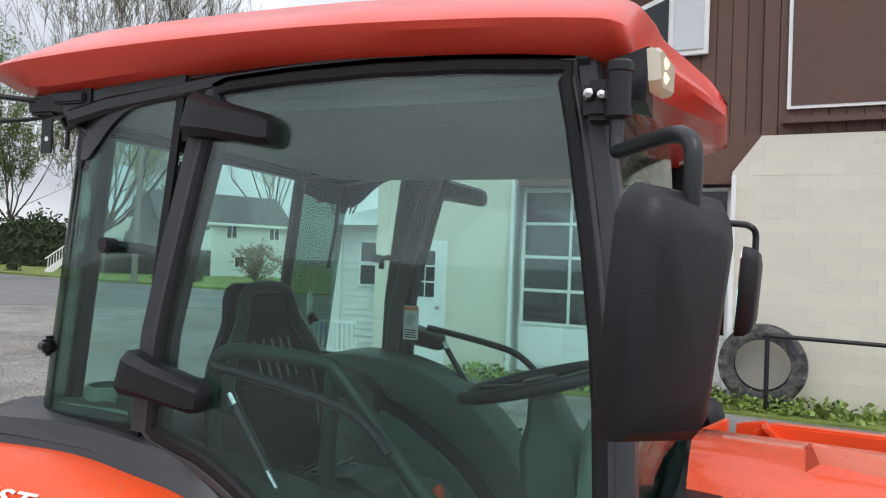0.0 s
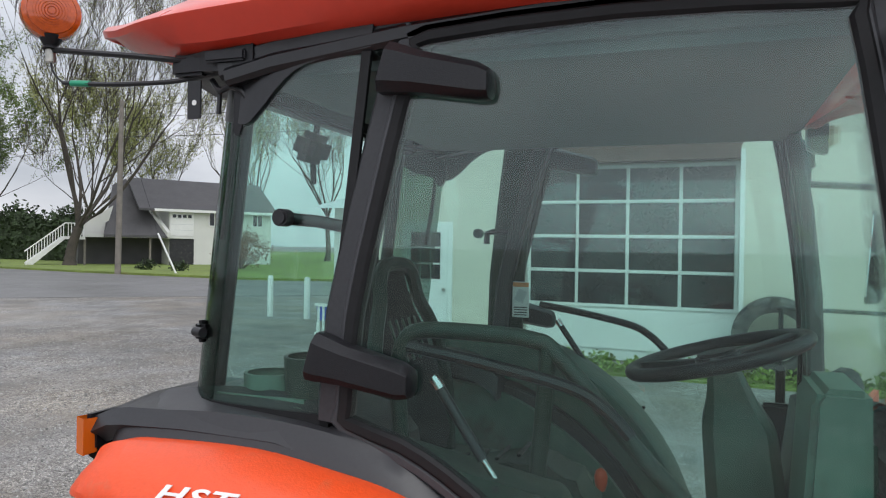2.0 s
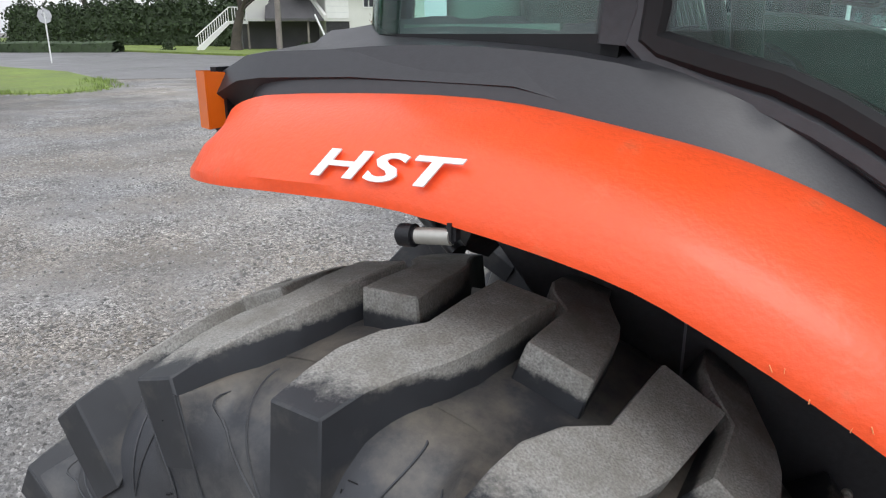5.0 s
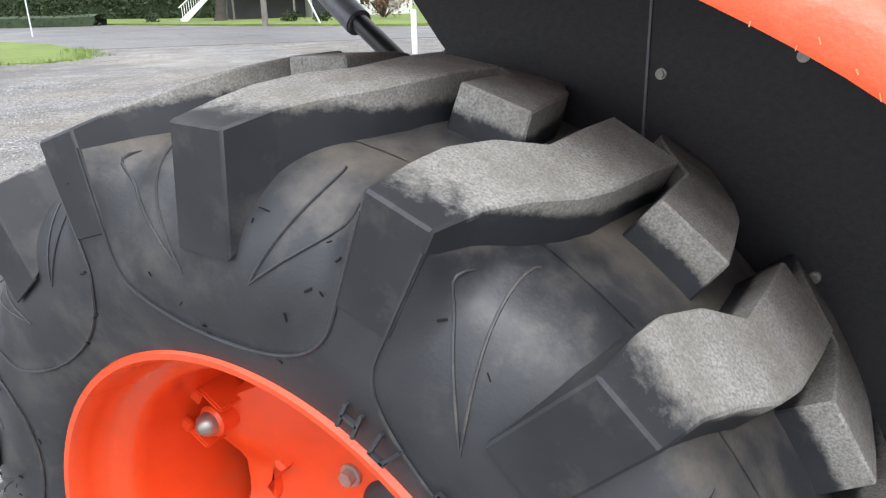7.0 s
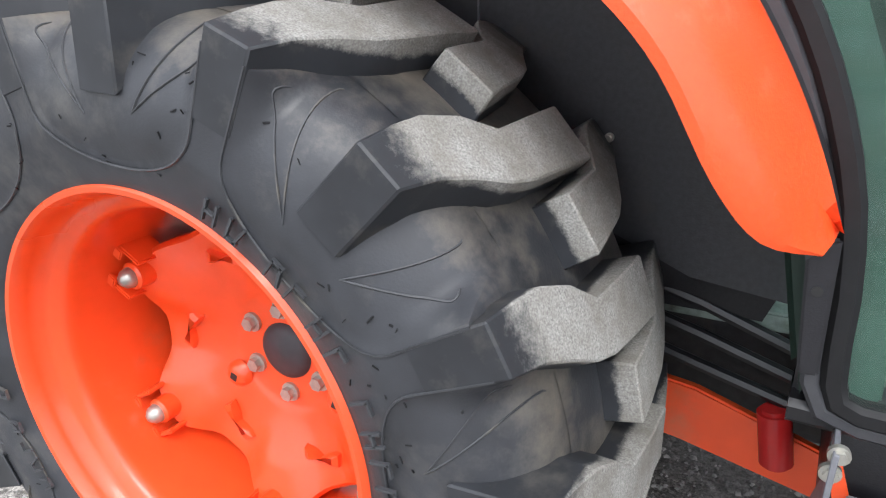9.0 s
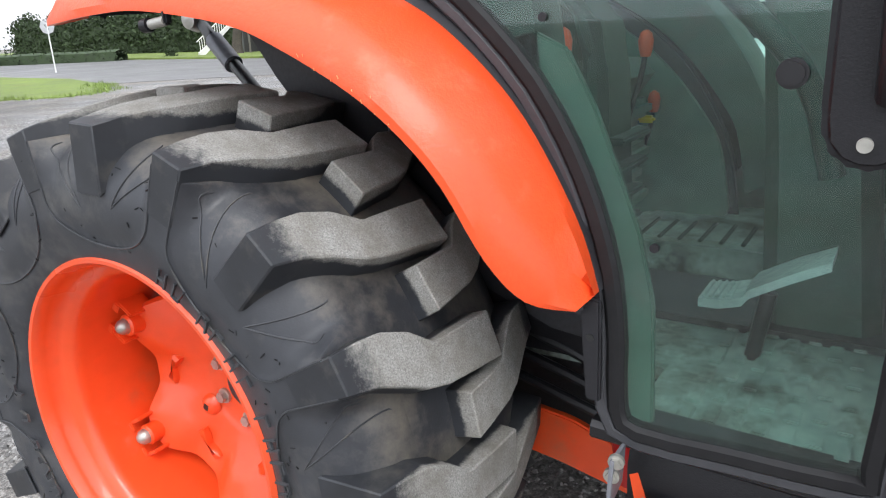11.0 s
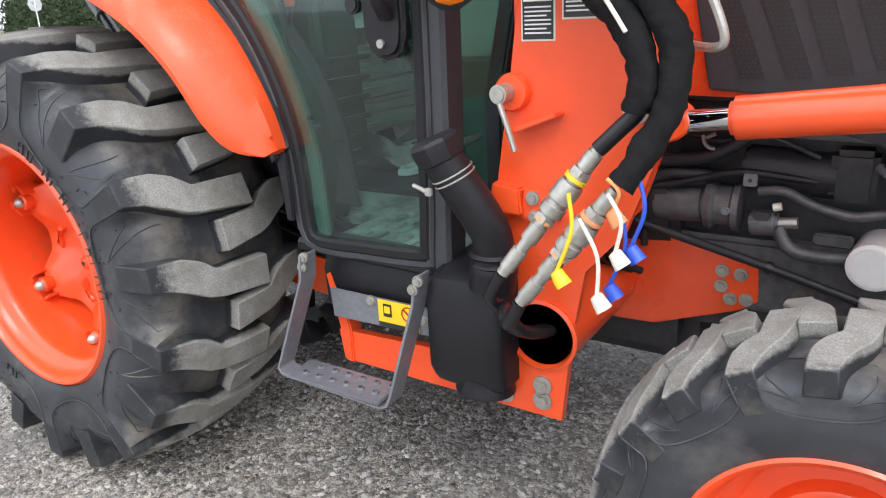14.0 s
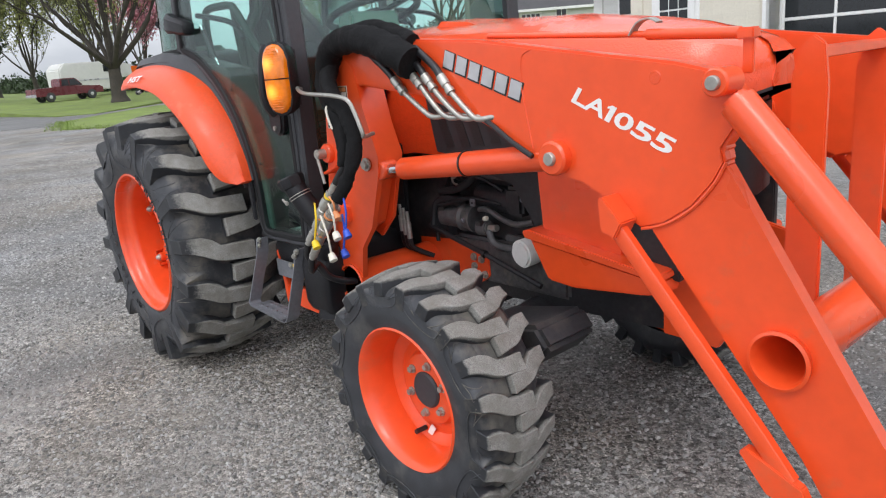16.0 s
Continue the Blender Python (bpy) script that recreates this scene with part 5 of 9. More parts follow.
def fender(s):
    yo = [p.x for p in spline([(v, 0, 0) for v in YO], 4)]
    ci, co, cd = ([(p.x, p.y) for p in spline([(a, b, 0) for a, b in c], 4)] for c in (CI, CO, CD))
    rows, deck = [], []
    n = len(ci)
    for i in range(n):
        f = i / (n - 1)
        (xi, zi), (xo, zo), (xd, zd) = ci[i], co[i], cd[i]
        y_in, y_out = 0.735 - 0.023 * min(max((f - 0.40) / 0.2, 0), 1), yo[i]
        mx, mz = xi + (xo - xi) * 0.35, zi + (zo - zi) * 0.35
        dx, dz = xi - xo, zi - zo
        d = math.hypot(dx, dz)
        dx, dz = dx / d, dz / d
        outer = [(xi, y_in, zi), (xi + dx * 0.010 + (xo - xi) * 0.08, y_in + 0.035, zi + dz * 0.010 + (zo - zi) * 0.08), (mx + dx * 0.008, y_out - 0.048, mz + dz * 0.008), (xi + (xo - xi) * 0.55 + dx * 0.005, y_out - 0.021, zi + (zo - zi) * 0.55 + dz * 0.005), (xi + (xo - xi) * 0.85, y_out - 0.002, zi + (zo - zi) * 0.85), (xo, y_out - 0.002, zo)]
        inner = [(xo - dx * -0.002, y_out - 0.014, zo + 0.001), (mx - dx * 0.012, y_out - 0.066, mz - dz * 0.012), (xi - dx * 0.018, y_in, zi - dz * 0.018)]
        rows.append([(x, side_y(s, y), z) for x, y, z in outer + inner])
        top = 0.703 if f > 0.42 else 0.66
        deck.append([(x, side_y(s, y), z) for x, y, z in ((xi - dx * 0.004, y_in + 0.007, zi - dz * 0.004), (xi + (xd - xi) * 0.3 + 0.002, y_in - 0.007, zi + (zd - zi) * 0.42), (xi + (xd - xi) * 0.75, y_in - 0.02, zi + (zd - zi) * 0.85), (xd, top, zd + (0.004 if f < 0.42 else 0)), (xd + dx * 0.022, top - 0.036, zd + dz * 0.022), (xi - dx * 0.03, 0.70, zi - dz * 0.03))])
    fe = part("rear_fender", loft(rows, close_u=True, caps=True), ORANGE_FENDER, tractor, "orange rear fender with scuffed lip", 32)
    part("fender_trim", loft(deck, close_u=True, caps=True), DECK_GREY, fe, "dark grey plastic fender trim")
    # deck behind the cab and its tail lamp
    dk = part("fender_deck", mirrored(lambda: loft([[(x, -0.735, z - 0.03), (x, -0.715, z), (x, -0.60, z + 0.012), (x, -0.42, z + 0.01), (x, -0.40, z - 0.05), (x, -0.70, z - 0.06)] for x, z in ((-0.30, 1.36), (-0.285, 1.395), (-0.24, 1.415), (-0.20, 1.42), (-0.06, 1.425), (0.14, 1.422), (0.22, 1.404), (0.27, 1.375), (0.29, 1.35))], close_u=True, caps=True), s), DECK_GREY, fe)
    lamp = part("tail_lamp", mirrored(lambda: box((-0.292, -0.69, 1.36), (0.04, 0.10, 0.08), 0.015), s), BLACK_PLASTIC, fe, "black tail lamp housing")
    part("lamp_lens", mirrored(lambda: loft([[(-0.310 + 0.030 * f, -0.738 - 0.012 * f, 1.360 + z) for z in (-0.036, 0.0, 0.036)] for f in (0, 0.5, 1)] + [[(-0.306 + 0.030 * f, -0.690 - 0.030 * f, 1.360 + z) for z in (-0.034, 0.0, 0.034)] for f in (1, 0)], close_v=True), s), AMBER, lamp, "amber lens")
    # wheel-well wall, arch and bolts
    line = [(xi, zi) for xi, zi in ci if xi > -0.13]
    well = part("wheel_well", mirrored(lambda: prism([(x - 0.02, z - 0.02) for x, z in line] + [(0.772, 0.71), (0.60, 0.73), (0.30, 0.86), (0.14, 1.0), (-0.006, 1.166)], -0.50, -0.485, "y", 0.0), s), WELL_BLACK, fe, "black wheel-well panel")
    rows = [[(x - 0.012, side_y(s, 0.74), z - 0.018), (x - 0.012, side_y(s, 0.492), z - 0.018), (x - 0.022, side_y(s, 0.492), z - 0.028), (x - 0.022, side_y(s, 0.74), z - 0.028)] for x, z in line]
    part("wheel_arch", loft(rows, close_u=True, caps=True), WELL_BLACK, fe)
    for bx, bz in ((0.289, 1.135), (0.474, 0.919), (0.433, 1.157)):
        part("bolt", hexbolt((bx, side_y(s, 0.503), bz), (0, s, 0), 0.0045, 0.008), STEEL, well)
    part("panel_seam", mirrored(lambda: box((0.272, -0.501, 1.10), (0.003, 0.004, 0.24)), s), GREY_STEEL, well)
    if s < 0:
        # bare chips along the lip
        gg, chips = random.Random(9), bmesh.new()
        for i, (x, z) in enumerate(co):
            if 0.40 < x < 0.56:
                for _ in range(1 + i % 2):
                    q = gg.uniform(0.001, 0.014)
                    box((x + gg.uniform(-0.008, 0.008) + q * 0.55, -yo[i] + 0.0018, z + q * 0.7), (gg.uniform(0.0004, 0.0011), 0.0016, gg.uniform(0.001, 0.006)), 0, Matrix.Rotation(radians(gg.uniform(-25, 15)), 4, "Y"), chips)
        tagged(part("paint_chips", chips, PEACH, fe), kind="stuff")
    return fe


near_fender = fender(-1)
fender(1)
writing("HST", 0.040, 0.0008, Matrix.Translation((-0.004, -0.8722, 1.3155)) @ Matrix.Rotation(radians(-1), 4, "Y") @ Matrix.Rotation(radians(90 - 37), 4, "X") @ Matrix.Diagonal((1.95, 1.0, 1.0, 1.0)), DECAL_WHITE, near_fender, "lettering", "white italic lettering", 0.26, 0.0009, 1.12)
part("bracket", box((0.762, -0.63, 0.80), (0.02, 0.08, 0.26), 0.004), BLACK_STEEL, tractor)
stay = part("fender_stay", prism([(0.742, 0.89), (0.773, 0.89), (0.774, 0.738), (0.753, 0.737)], -0.726, -0.715, "y", 0.003), GREY_PLASTIC, tractor, "dark grey fender stay")
part("stay_hole", rod((0.759, -0.7275, 0.834), (0.759, -0.724, 0.834), 0.0055, 12), DECAL_BLACK, stay)
red = part("red_canister", rod((0.749, -0.487, 0.450), (0.734, -0.487, 0.545), 0.024, 24, bev=0.006), RED_LENS, tractor, "glossy red plastic canister")
part("canister_cap", rod((0.740, -0.415, 0.435), (0.740, -0.415, 0.457), 0.012, 16), BLACK_PLASTIC, red)

# ---- hood ----
HOOD = [(1.225, 0.375, 1.412, 0.96), (1.30, 0.39, 1.415, 0.97), (1.42, 0.395, 1.412, 0.99), (1.60, 0.40, 1.408, 0.985), (2.00, 0.40, 1.388, 0.98), (2.28, 0.38, 1.352, 0.97), (2.40, 0.355, 1.330, 1.06), (2.47, 0.335, 1.312, 1.13), (2.53, 0.28, 1.295, 1.15), (2.575, 0.22, 1.275, 1.16), (2.595, 0.17, 1.25, 1.17)]
rows = []
for x, w, zt, zb in HOOD:
    k = min(1.0, (zt - zb) / 0.25)
    half = [(w, zb), (w + 0.005, zt - 0.20 * k), (w - 0.01, zt - 0.085 * k), (w - 0.05 * k, zt - 0.03 * k), (w - 0.12 * k, zt - 0.005), (w * 0.3, zt + 0.012 * k)]
    rows.append([(x, -h, z) for h, z in half] + [(x, h + 2 * YC, z) for h, z in reversed(half)])
hood = part("hood", loft(rows, caps=False), ORANGE_WET, tractor, "orange engine hood with rain drops", 30)
rows2 = [[(x, YC + (yy - YC) * 0.96, z - 0.008) for x, yy, z in row] for row in rows]
part("hood_lining", loft(rows2), ENGINE_BLACK, hood)
last = rows[-1]
part("hood_front", loft([[(x + d, y, z) for x, y, z in last] for d in (-0.004, 0.004)], close_u=True, caps=True), ORANGE_WET, hood)
part("hood_nose", prism([(2.40, -0.33), (2.46, -0.30), (2.52, -0.22), (2.55, YC), (2.52, 0.0), (2.46, 0.08), (2.40, 0.11)], 0.88, 1.135, "z", 0.01), BLACK_PLASTIC, hood)
part("hood_bulge", loft([[(x, -0.17 + a * w, 1.398 - (x - 1.4) * 0.06 + h) for a, h in ((-1, -0.02), (-0.8, k), (0.8, k + 0.005), (1, -0.02))] for x, w, k in ((1.42, 0.10, 0.0), (1.46, 0.10, 0.035), (1.60, 0.11, 0.03), (1.72, 0.12, 0.0))], close_u=True, caps=True), ORANGE_WET, hood)
part("cowl", box((1.25, YC, 1.275), (0.14, 0.78, 0.19), 0.03), BLACK_PLASTIC, tractor)
for s in (-1, 1):
    # black slotted side grille behind the arm
    gp = [(1.57, 1.00), (2.01, 0.965), (1.995, 1.10), (1.97, 1.17), (1.70, 1.28), (1.56, 1.29), (1.52, 1.24)]
    gr = part("side_grille", mirrored(lambda: prism(gp, -0.414, -0.400, "y", 0.003), s), GRILLE_GREY, hood, "black slotted side grille")
    for x0, z0, x1, z1 in ((1.565, 1.225, 1.645, 1.02), (1.645, 1.215, 1.722, 1.022), (1.725, 1.195, 1.785, 1.028), (1.812, 1.165, 1.858, 1.036), (1.888, 1.11, 1.925, 1.03)):
        slot = part("mesh_slot", mirrored(lambda: prism([(x0 - 0.021, z0), (x0 + 0.021, z0), (x1 + 0.021, z1), (x1 - 0.021, z1)], -0.4165, -0.412, "y", 0.001), s), DECAL_BLACK, gr)
        holes = bmesh.new()
        steps = int((z0 - z1) / 0.008)
        for r in range(steps):
            f = (r + 0.5) / steps
            for c in range(5):
                box((x0 + (x1 - x0) * f - 0.0166 + 0.0083 * c + (0.004 if r % 2 else 0), -0.4168, z0 + (z1 - z0) * f), (0.0075, 0.0008, 0.0016), 0, Matrix.Rotation(radians(35 if r % 2 else -35), 4, "Y"), holes)
        tagged(part("perforation", mirrored(lambda: holes, s), GRILLE_GREY, gr), kind="stuff")
    part("side_panel", mirrored(lambda: prism([(2.015, 0.99), (2.335, 0.97), (2.335, 0.91), (2.309, 0.725), (2.03, 0.79)], -0.415, -0.395, "y", 0.004), s), ORANGE, hood, "orange lower side panel")
    part("nose_screen", mirrored(lambda: prism([(2.30, 0.69), (2.47, 0.69), (2.47, 0.96), (2.30, 0.96)], -0.385, -0.36, "y", 0.004), s), ENGINE_BLACK, hood)
    part("screen_panel", mirrored(lambda: prism([(1.62, 0.98), (2.01, 0.965), (2.02, 0.80), (1.95, 0.775), (1.86, 0.90), (1.66, 0.95)], -0.36, -0.352, "y", 0.002), s), ENGINE_BLACK, hood)
    guard = part("axle_guard", mirrored(lambda: prism([(1.995, 0.765), (2.445, 0.705), (2.461, 0.67), (2.40, 0.655), (2.16, 0.632), (2.065, 0.640)], -0.445, -0.36, "y", 0.008), s), ORANGE, tractor, "orange side guard plate")
    part("guard_lip", mirrored(lambda: prism([(1.985, 0.785), (2.015, 0.792), (2.449, 0.724), (2.455, 0.705), (1.995, 0.765)], -0.462, -0.36, "y", 0.004), s), ORANGE, guard)

# ---- engine, frame and axle ----
part("engine_block", box((1.82, YC, 0.78), (0.75, 0.30, 0.42), 0.03), ENGINE_BLACK, tractor, "black engine block")
part("gearbox", box((0.95, YC, 0.52), (1.2, 0.36, 0.34), 0.04), ENGINE_BLACK, tractor)
part("rear_axle", rod((RX, -0.62, RZ), (RX, 0.40, RZ), 0.11, 24), ENGINE_BLACK, tractor)
part("axle_housing", box((RX, YC, RZ + 0.02), (0.42, 0.56, 0.44), 0.06), ENGINE_BLACK, tractor)
part("front_axle", tube([(FX, -0.62, FZ + 0.03), (FX, -0.40, FZ + 0.06), (FX, YC, FZ + 0.10), (FX, 0.18, FZ + 0.06), (FX, 0.40, FZ + 0.03)], 0.07, 14), ENGINE_BLACK, tractor)
for s in (-1, 1):
    part("axle_knuckle", mirrored(lambda: loft([[(FX + a * 0.09, -0.56 + b * 0.075, z) for a, b in ((-1, -0.7), (-0.7, -1), (0.7, -1), (1, -0.7), (1, 0.7), (0.7, 1), (-0.7, 1), (-1, 0.7))] for z in (0.24, 0.28, 0.46, 0.50)], close_u=True, caps=True), s), ENGINE_BLACK, tractor)
    part("axle_shield", mirrored(lambda: prism([(1.86, 0.50), (2.15, 0.56), (2.20, 0.50), (2.12, 0.42), (1.95, 0.40)], -0.60, -0.38, "y", 0.015), s), ENGINE_BLACK, tractor)
    part("frame_rail", mirrored(lambda: prism([(1.35, 0.62), (2.37, 0.62), (2.37, 0.50), (2.08, 0.488), (1.35, 0.46)], -0.285, -0.262, "y", 0.004), s), ENGINE_BLACK, tractor)
    mount = part("front_mount", mirrored(lambda: prism([(2.365, 0.60), (2.44, 0.77), (2.56, 0.74), (2.60, 0.60), (2.53, 0.49), (2.365, 0.495)], -0.30, -0.28, "y", 0.004), s), ORANGE, tractor, "orange front loader mount")
    for bx, bz in ((2.47, 0.70), (2.475, 0.645)):
        part("bolt", mirrored(lambda: hexbolt((bx, -0.301, bz), (0, -1, 0), 0.010, 0.010), s), STEEL, mount, "zinc-plated bolt")
part("front_support", box((2.47, YC, 0.60), (0.25, 0.34, 0.16), 0.02), ENGINE_BLACK, tractor)
oil = part("oil_filter", rod((1.885, -0.25, 0.675), (1.872, -0.355, 0.667), 0.047, 28, bev=0.008), WHITE_PAINT, tractor, "white spin-on oil filter")
part("filter_neck", rod((1.89, -0.21, 0.678), (1.885, -0.255, 0.675), 0.038, 20), ENGINE_BLACK, oil)
starter = part("starter_motor", rod((1.45, -0.30, 0.742), (1.555, -0.30, 0.748), 0.038, 24, bev=0.006), ENGINE_GREY, tractor, "dark grey starter motor")
part("starter_flange", lathe([(0.0, 0.0), (0.05, 0.0), (0.052, 0.012), (0.042, 0.02), (0.042, 0.05), (0.05, 0.055), (0.05, 0.068), (0.0, 0.07)], (1.558, -0.30, 0.75), 24, axis="x"), ENGINE_GREY, starter)
part("solenoid", rod((1.47, -0.295, 0.80), (1.56, -0.295, 0.803), 0.022, 18, bev=0.004), ENGINE_BLACK, starter)
part("bolt", hexbolt((1.605, -0.352, 0.752), (0, -1, 0), 0.006, 0.008), GREY_STEEL, starter)
long_pipe = part("long_pipe", tube(spline([(1.42, -0.345, 0.712), (1.445, -0.345, 0.702), (1.69, -0.345, 0.642), (1.88, -0.345, 0.589), (1.95, -0.345, 0.57)], 5), 0.0095, 10), GREY_PLASTIC, tractor, "long dark diagonal pipe")
part("pipe_clip", rod((1.69, -0.345, 0.642), (1.702, -0.345, 0.639), 0.014, 12), BLACK_STEEL, long_pipe)
for pts, r, mat in (([(1.437, -0.33, 0.65), (1.436, -0.33, 0.76), (1.448, -0.33, 0.785), (1.489, -0.33, 0.792)], 0.008, GREY_PLASTIC),
                    ([(1.489, -0.33, 0.792), (1.55, -0.325, 0.81), (1.611, -0.325, 0.826), (1.66, -0.32, 0.826), (1.76, -0.31, 0.815)], 0.0075, GREY_PLASTIC),
                    ([(1.46, -0.32, 0.84), (1.54, -0.32, 0.85), (1.60, -0.315, 0.875), (1.64, -0.31, 0.91)], 0.014, ENGINE_BLACK),
                    ([(1.66, -0.32, 0.79), (1.708, -0.325, 0.795), (1.76, -0.32, 0.77), (1.83, -0.32, 0.756), (1.90, -0.31, 0.77)], 0.010, ENGINE_GREY),
                    ([(1.70, -0.32, 0.72), (1.718, -0.325, 0.688), (1.745, -0.325, 0.672), (1.80, -0.32, 0.668), (1.86, -0.31, 0.672)], 0.013, ENGINE_GREY),
                    ([(1.50, -0.30, 0.90), (1.58, -0.31, 0.885), (1.66, -0.31, 0.90), (1.76, -0.30, 0.86)], 0.006, ENGINE_BLACK)):
    part("engine_pipe", tube(spline(pts, 5), r, 10), mat, tractor)
fuel_pump = part("fuel_pump", rod((1.647, -0.315, 0.722), (1.70, -0.315, 0.727), 0.026, 18, bev=0.005), ENGINE_GREY, tractor, "small cast fuel pump")
part("pump_nose", rod((1.70, -0.315, 0.727), (1.735, -0.315, 0.731), 0.012, 14), STEEL, fuel_pump)
part("pump_cap", box((1.672, -0.335, 0.745), (0.03, 0.02, 0.016), 0.003), ENGINE_BLACK, fuel_pump)
bk = part("pipe_bracket", box((1.644, -0.335, 0.815), (0.026, 0.006, 0.026), 0.002), GREY_STEEL, tractor, "small drilled pipe bracket")
part("bracket_hole", rod((1.644, -0.3395, 0.815), (1.644, -0.337, 0.815), 0.004, 10), DECAL_BLACK, bk)
part("hose_clamp", tube(spline([(1.548, -0.335, 0.90), (1.552, -0.338, 0.885), (1.562, -0.338, 0.876), (1.572, -0.335, 0.874)], 4), 0.004, 6), STEEL, tractor, "bright wire hose clamp")
part("clamp_screw", rod((1.555, -0.335, 0.895), (1.572, -0.335, 0.904), 0.004, 8), STEEL, tractor)
part("grey_plug", rod((1.69, -0.33, 0.762), (1.705, -0.33, 0.766), 0.008, 10), IVORY, tractor)
part("side_cover", box((1.80, -0.30, 0.70), (0.07, 0.02, 0.025), 0.004), ENGINE_GREY, tractor)
part("engine_ribs", prism([(1.60, 0.90), (1.95, 0.89), (1.95, 0.94), (1.60, 0.96)], -0.31, -0.27, "y", 0.006), ENGINE_GREY, tractor)
part("crankcase", box((1.75, -0.27, 0.60), (0.55, 0.06, 0.16), 0.012), ENGINE_GREY, tractor, "cast crankcase side")
pump = part("injection_pump", rod((1.62, -0.27, 0.83), (1.80, -0.27, 0.82), 0.045, 20, bev=0.008), ENGINE_BLACK, tractor)
part("pump_body", box((1.82, -0.28, 0.83), (0.08, 0.08, 0.10), 0.012), ENGINE_BLACK, pump)
for k in range(3):
    part("alloy_fitting", rod((1.86 + 0.03 * k, -0.31, 0.85 - 0.012 * k), (1.875 + 0.03 * k, -0.33, 0.845 - 0.012 * k), 0.010, 10), GREY_STEEL, pump)

# ---- loader tower, subframe ----
def loader_side(s):
    y0, y1 = -0.665, -0.645
    tower = part("loader_tower", mirrored(lambda: prism(holed([(1.325, 1.36), (1.40, 1.375), (1.49, 1.30), (1.525, 1.16), (1.575, 1.02), (1.57, 0.97), (1.50, 0.78), (1.43, 0.70), (1.405, 0.56), (1.385, 0.375), (0.83, 0.385), (0.82, 0.46), (1.14, 0.47), (1.22, 0.56), (1.245, 0.74), (1.255, 0.86), (1.285, 1.05)], (1.344, 0.556), 0.064), y0, y1, "y", 0.0), s), ORANGE, tractor, "orange loader tower plate")
    part("tower_rear", mirrored(lambda: prism([(1.292, -0.66), (1.225, -0.45), (1.24, -0.44), (1.305, -0.652)], 0.84, 1.37, "z", 0.002), s), ORANGE, tower)
    part("tower_plate", mirrored(lambda: prism([(1.36, 1.34), (1.42, 1.35), (1.49, 1.28), (1.53, 1.12), (1.57, 1.02), (1.50, 0.80), (1.42, 0.72), (1.38, 0.74), (1.36, 1.0)], -0.575, -0.558, "y", 0.004), s), ORANGE, tower)
    front = [(1.40, 1.372), (1.487, 1.297), (1.522, 1.16), (1.571, 1.02), (1.567, 0.972)]
    part("tower_front", mirrored(lambda: loft([[(x, -0.662, z), (x, -0.565, z), (x - 0.012, -0.565, z - 0.004), (x - 0.012, -0.662, z - 0.004)] for x, z in front], close_u=True, caps=True), s), ORANGE, tower)
    part("tower_web", mirrored(lambda: prism([(1.40, 0.75), (1.46, 0.78), (1.545, 0.99), (1.50, 1.10), (1.44, 1.10)], -0.646, -0.574, "y", 0.004), s), ORANGE, tower)
    tubeb = mirrored(lambda: lathe([(0.073, -0.30), (0.073, -0.664), (0.075, -0.672), (0.068, -0.675), (0.063, -0.664), (0.063, -0.30)], (1.344, 0, 0.556), 40), s)
    part("cross_tube", tubeb, ORANGE, tower, "orange subframe cross tube")
    part("side_plate", mirrored(lambda: prism([(1.30, 0.68), (1.36, 0.70), (1.67, 0.625), (1.675, 0.545), (1.64, 0.52), (1.46, 0.455), (1.30, 0.45)], -0.305, -0.288, "y", 0.003), s), ORANGE, tower, "orange subframe side plate")
    for bx, bz in ((1.60, 0.607), (1.638, 0.603), (1.60, 0.572), (1.62, 0.545), (1.652, 0.548)):
        part("bolt", mirrored(lambda: hexbolt((bx, -0.307, bz), (0, -1, 0), 0.010, 0.010), s), STEEL, tower, "zinc-plated bolt")
    for bx, bz in ((1.345, 0.446), (1.345, 0.412), (1.262, 0.407)):
        part("bolt", mirrored(lambda: hexbolt((bx, -0.668, bz), (0, -1, 0), 0.014, 0.012), s), STEEL, tower, "zinc-plated bolt")
    part("tower_bracket", mirrored(lambda: prism([(1.245, 0.80), (1.255, 0.86), (1.31, 0.85), (1.315, 0.80)], -0.69, -0.66, "y", 0.004), s), ORANGE, tower)
    part("tower_bracket", mirrored(lambda: prism([(1.315, 0.855), (1.385, 0.84), (1.385, 0.79), (1.31, 0.79)], -0.682, -0.66, "y", 0.004), s), ORANGE, tower)
    for bx, bz in ((1.335, 0.835), (1.34, 0.80)):
        part("bolt", mirrored(lambda: hexbolt((bx, -0.684, bz), (0, -1, 0), 0.009, 0.008), s), STEEL, tower, "zinc-plated bolt")
    # mounting pin with its spring handle
    part("pin_boss", mirrored(lambda: lathe([(0.0, -0.682), (0.030, -0.682), (0.034, -0.676), (0.034, -0.66)], (1.292, 0, 1.022), 28), s), ORANGE, tower)
    part("mount_pin", mirrored(lambda: rod((1.285, -0.675, 1.022), (1.283, -0.715, 1.022), 0.017, 24, bev=0.004), s), STEEL, tower, "steel mounting pin")
    part("pin_handle", mirrored(lambda: tube([(1.286, -0.71, 1.006), (1.300, -0.712, 0.97), (1.315, -0.712, 0.925)], 0.0055, 8), s), STEEL, tower)
    part("pin_stop", mirrored(lambda: prism([(1.30, 0.962), (1.385, 0.992), (1.388, 0.985), (1.305, 0.953)], -0.705, -0.66, "y", 0.002), s), ORANGE, tower)
    part("rod_pin", mirrored(lambda: hexbolt((1.515, -0.672, 0.995), (0, -1, 0), 0.015, 0.012), s), STEEL, tower)
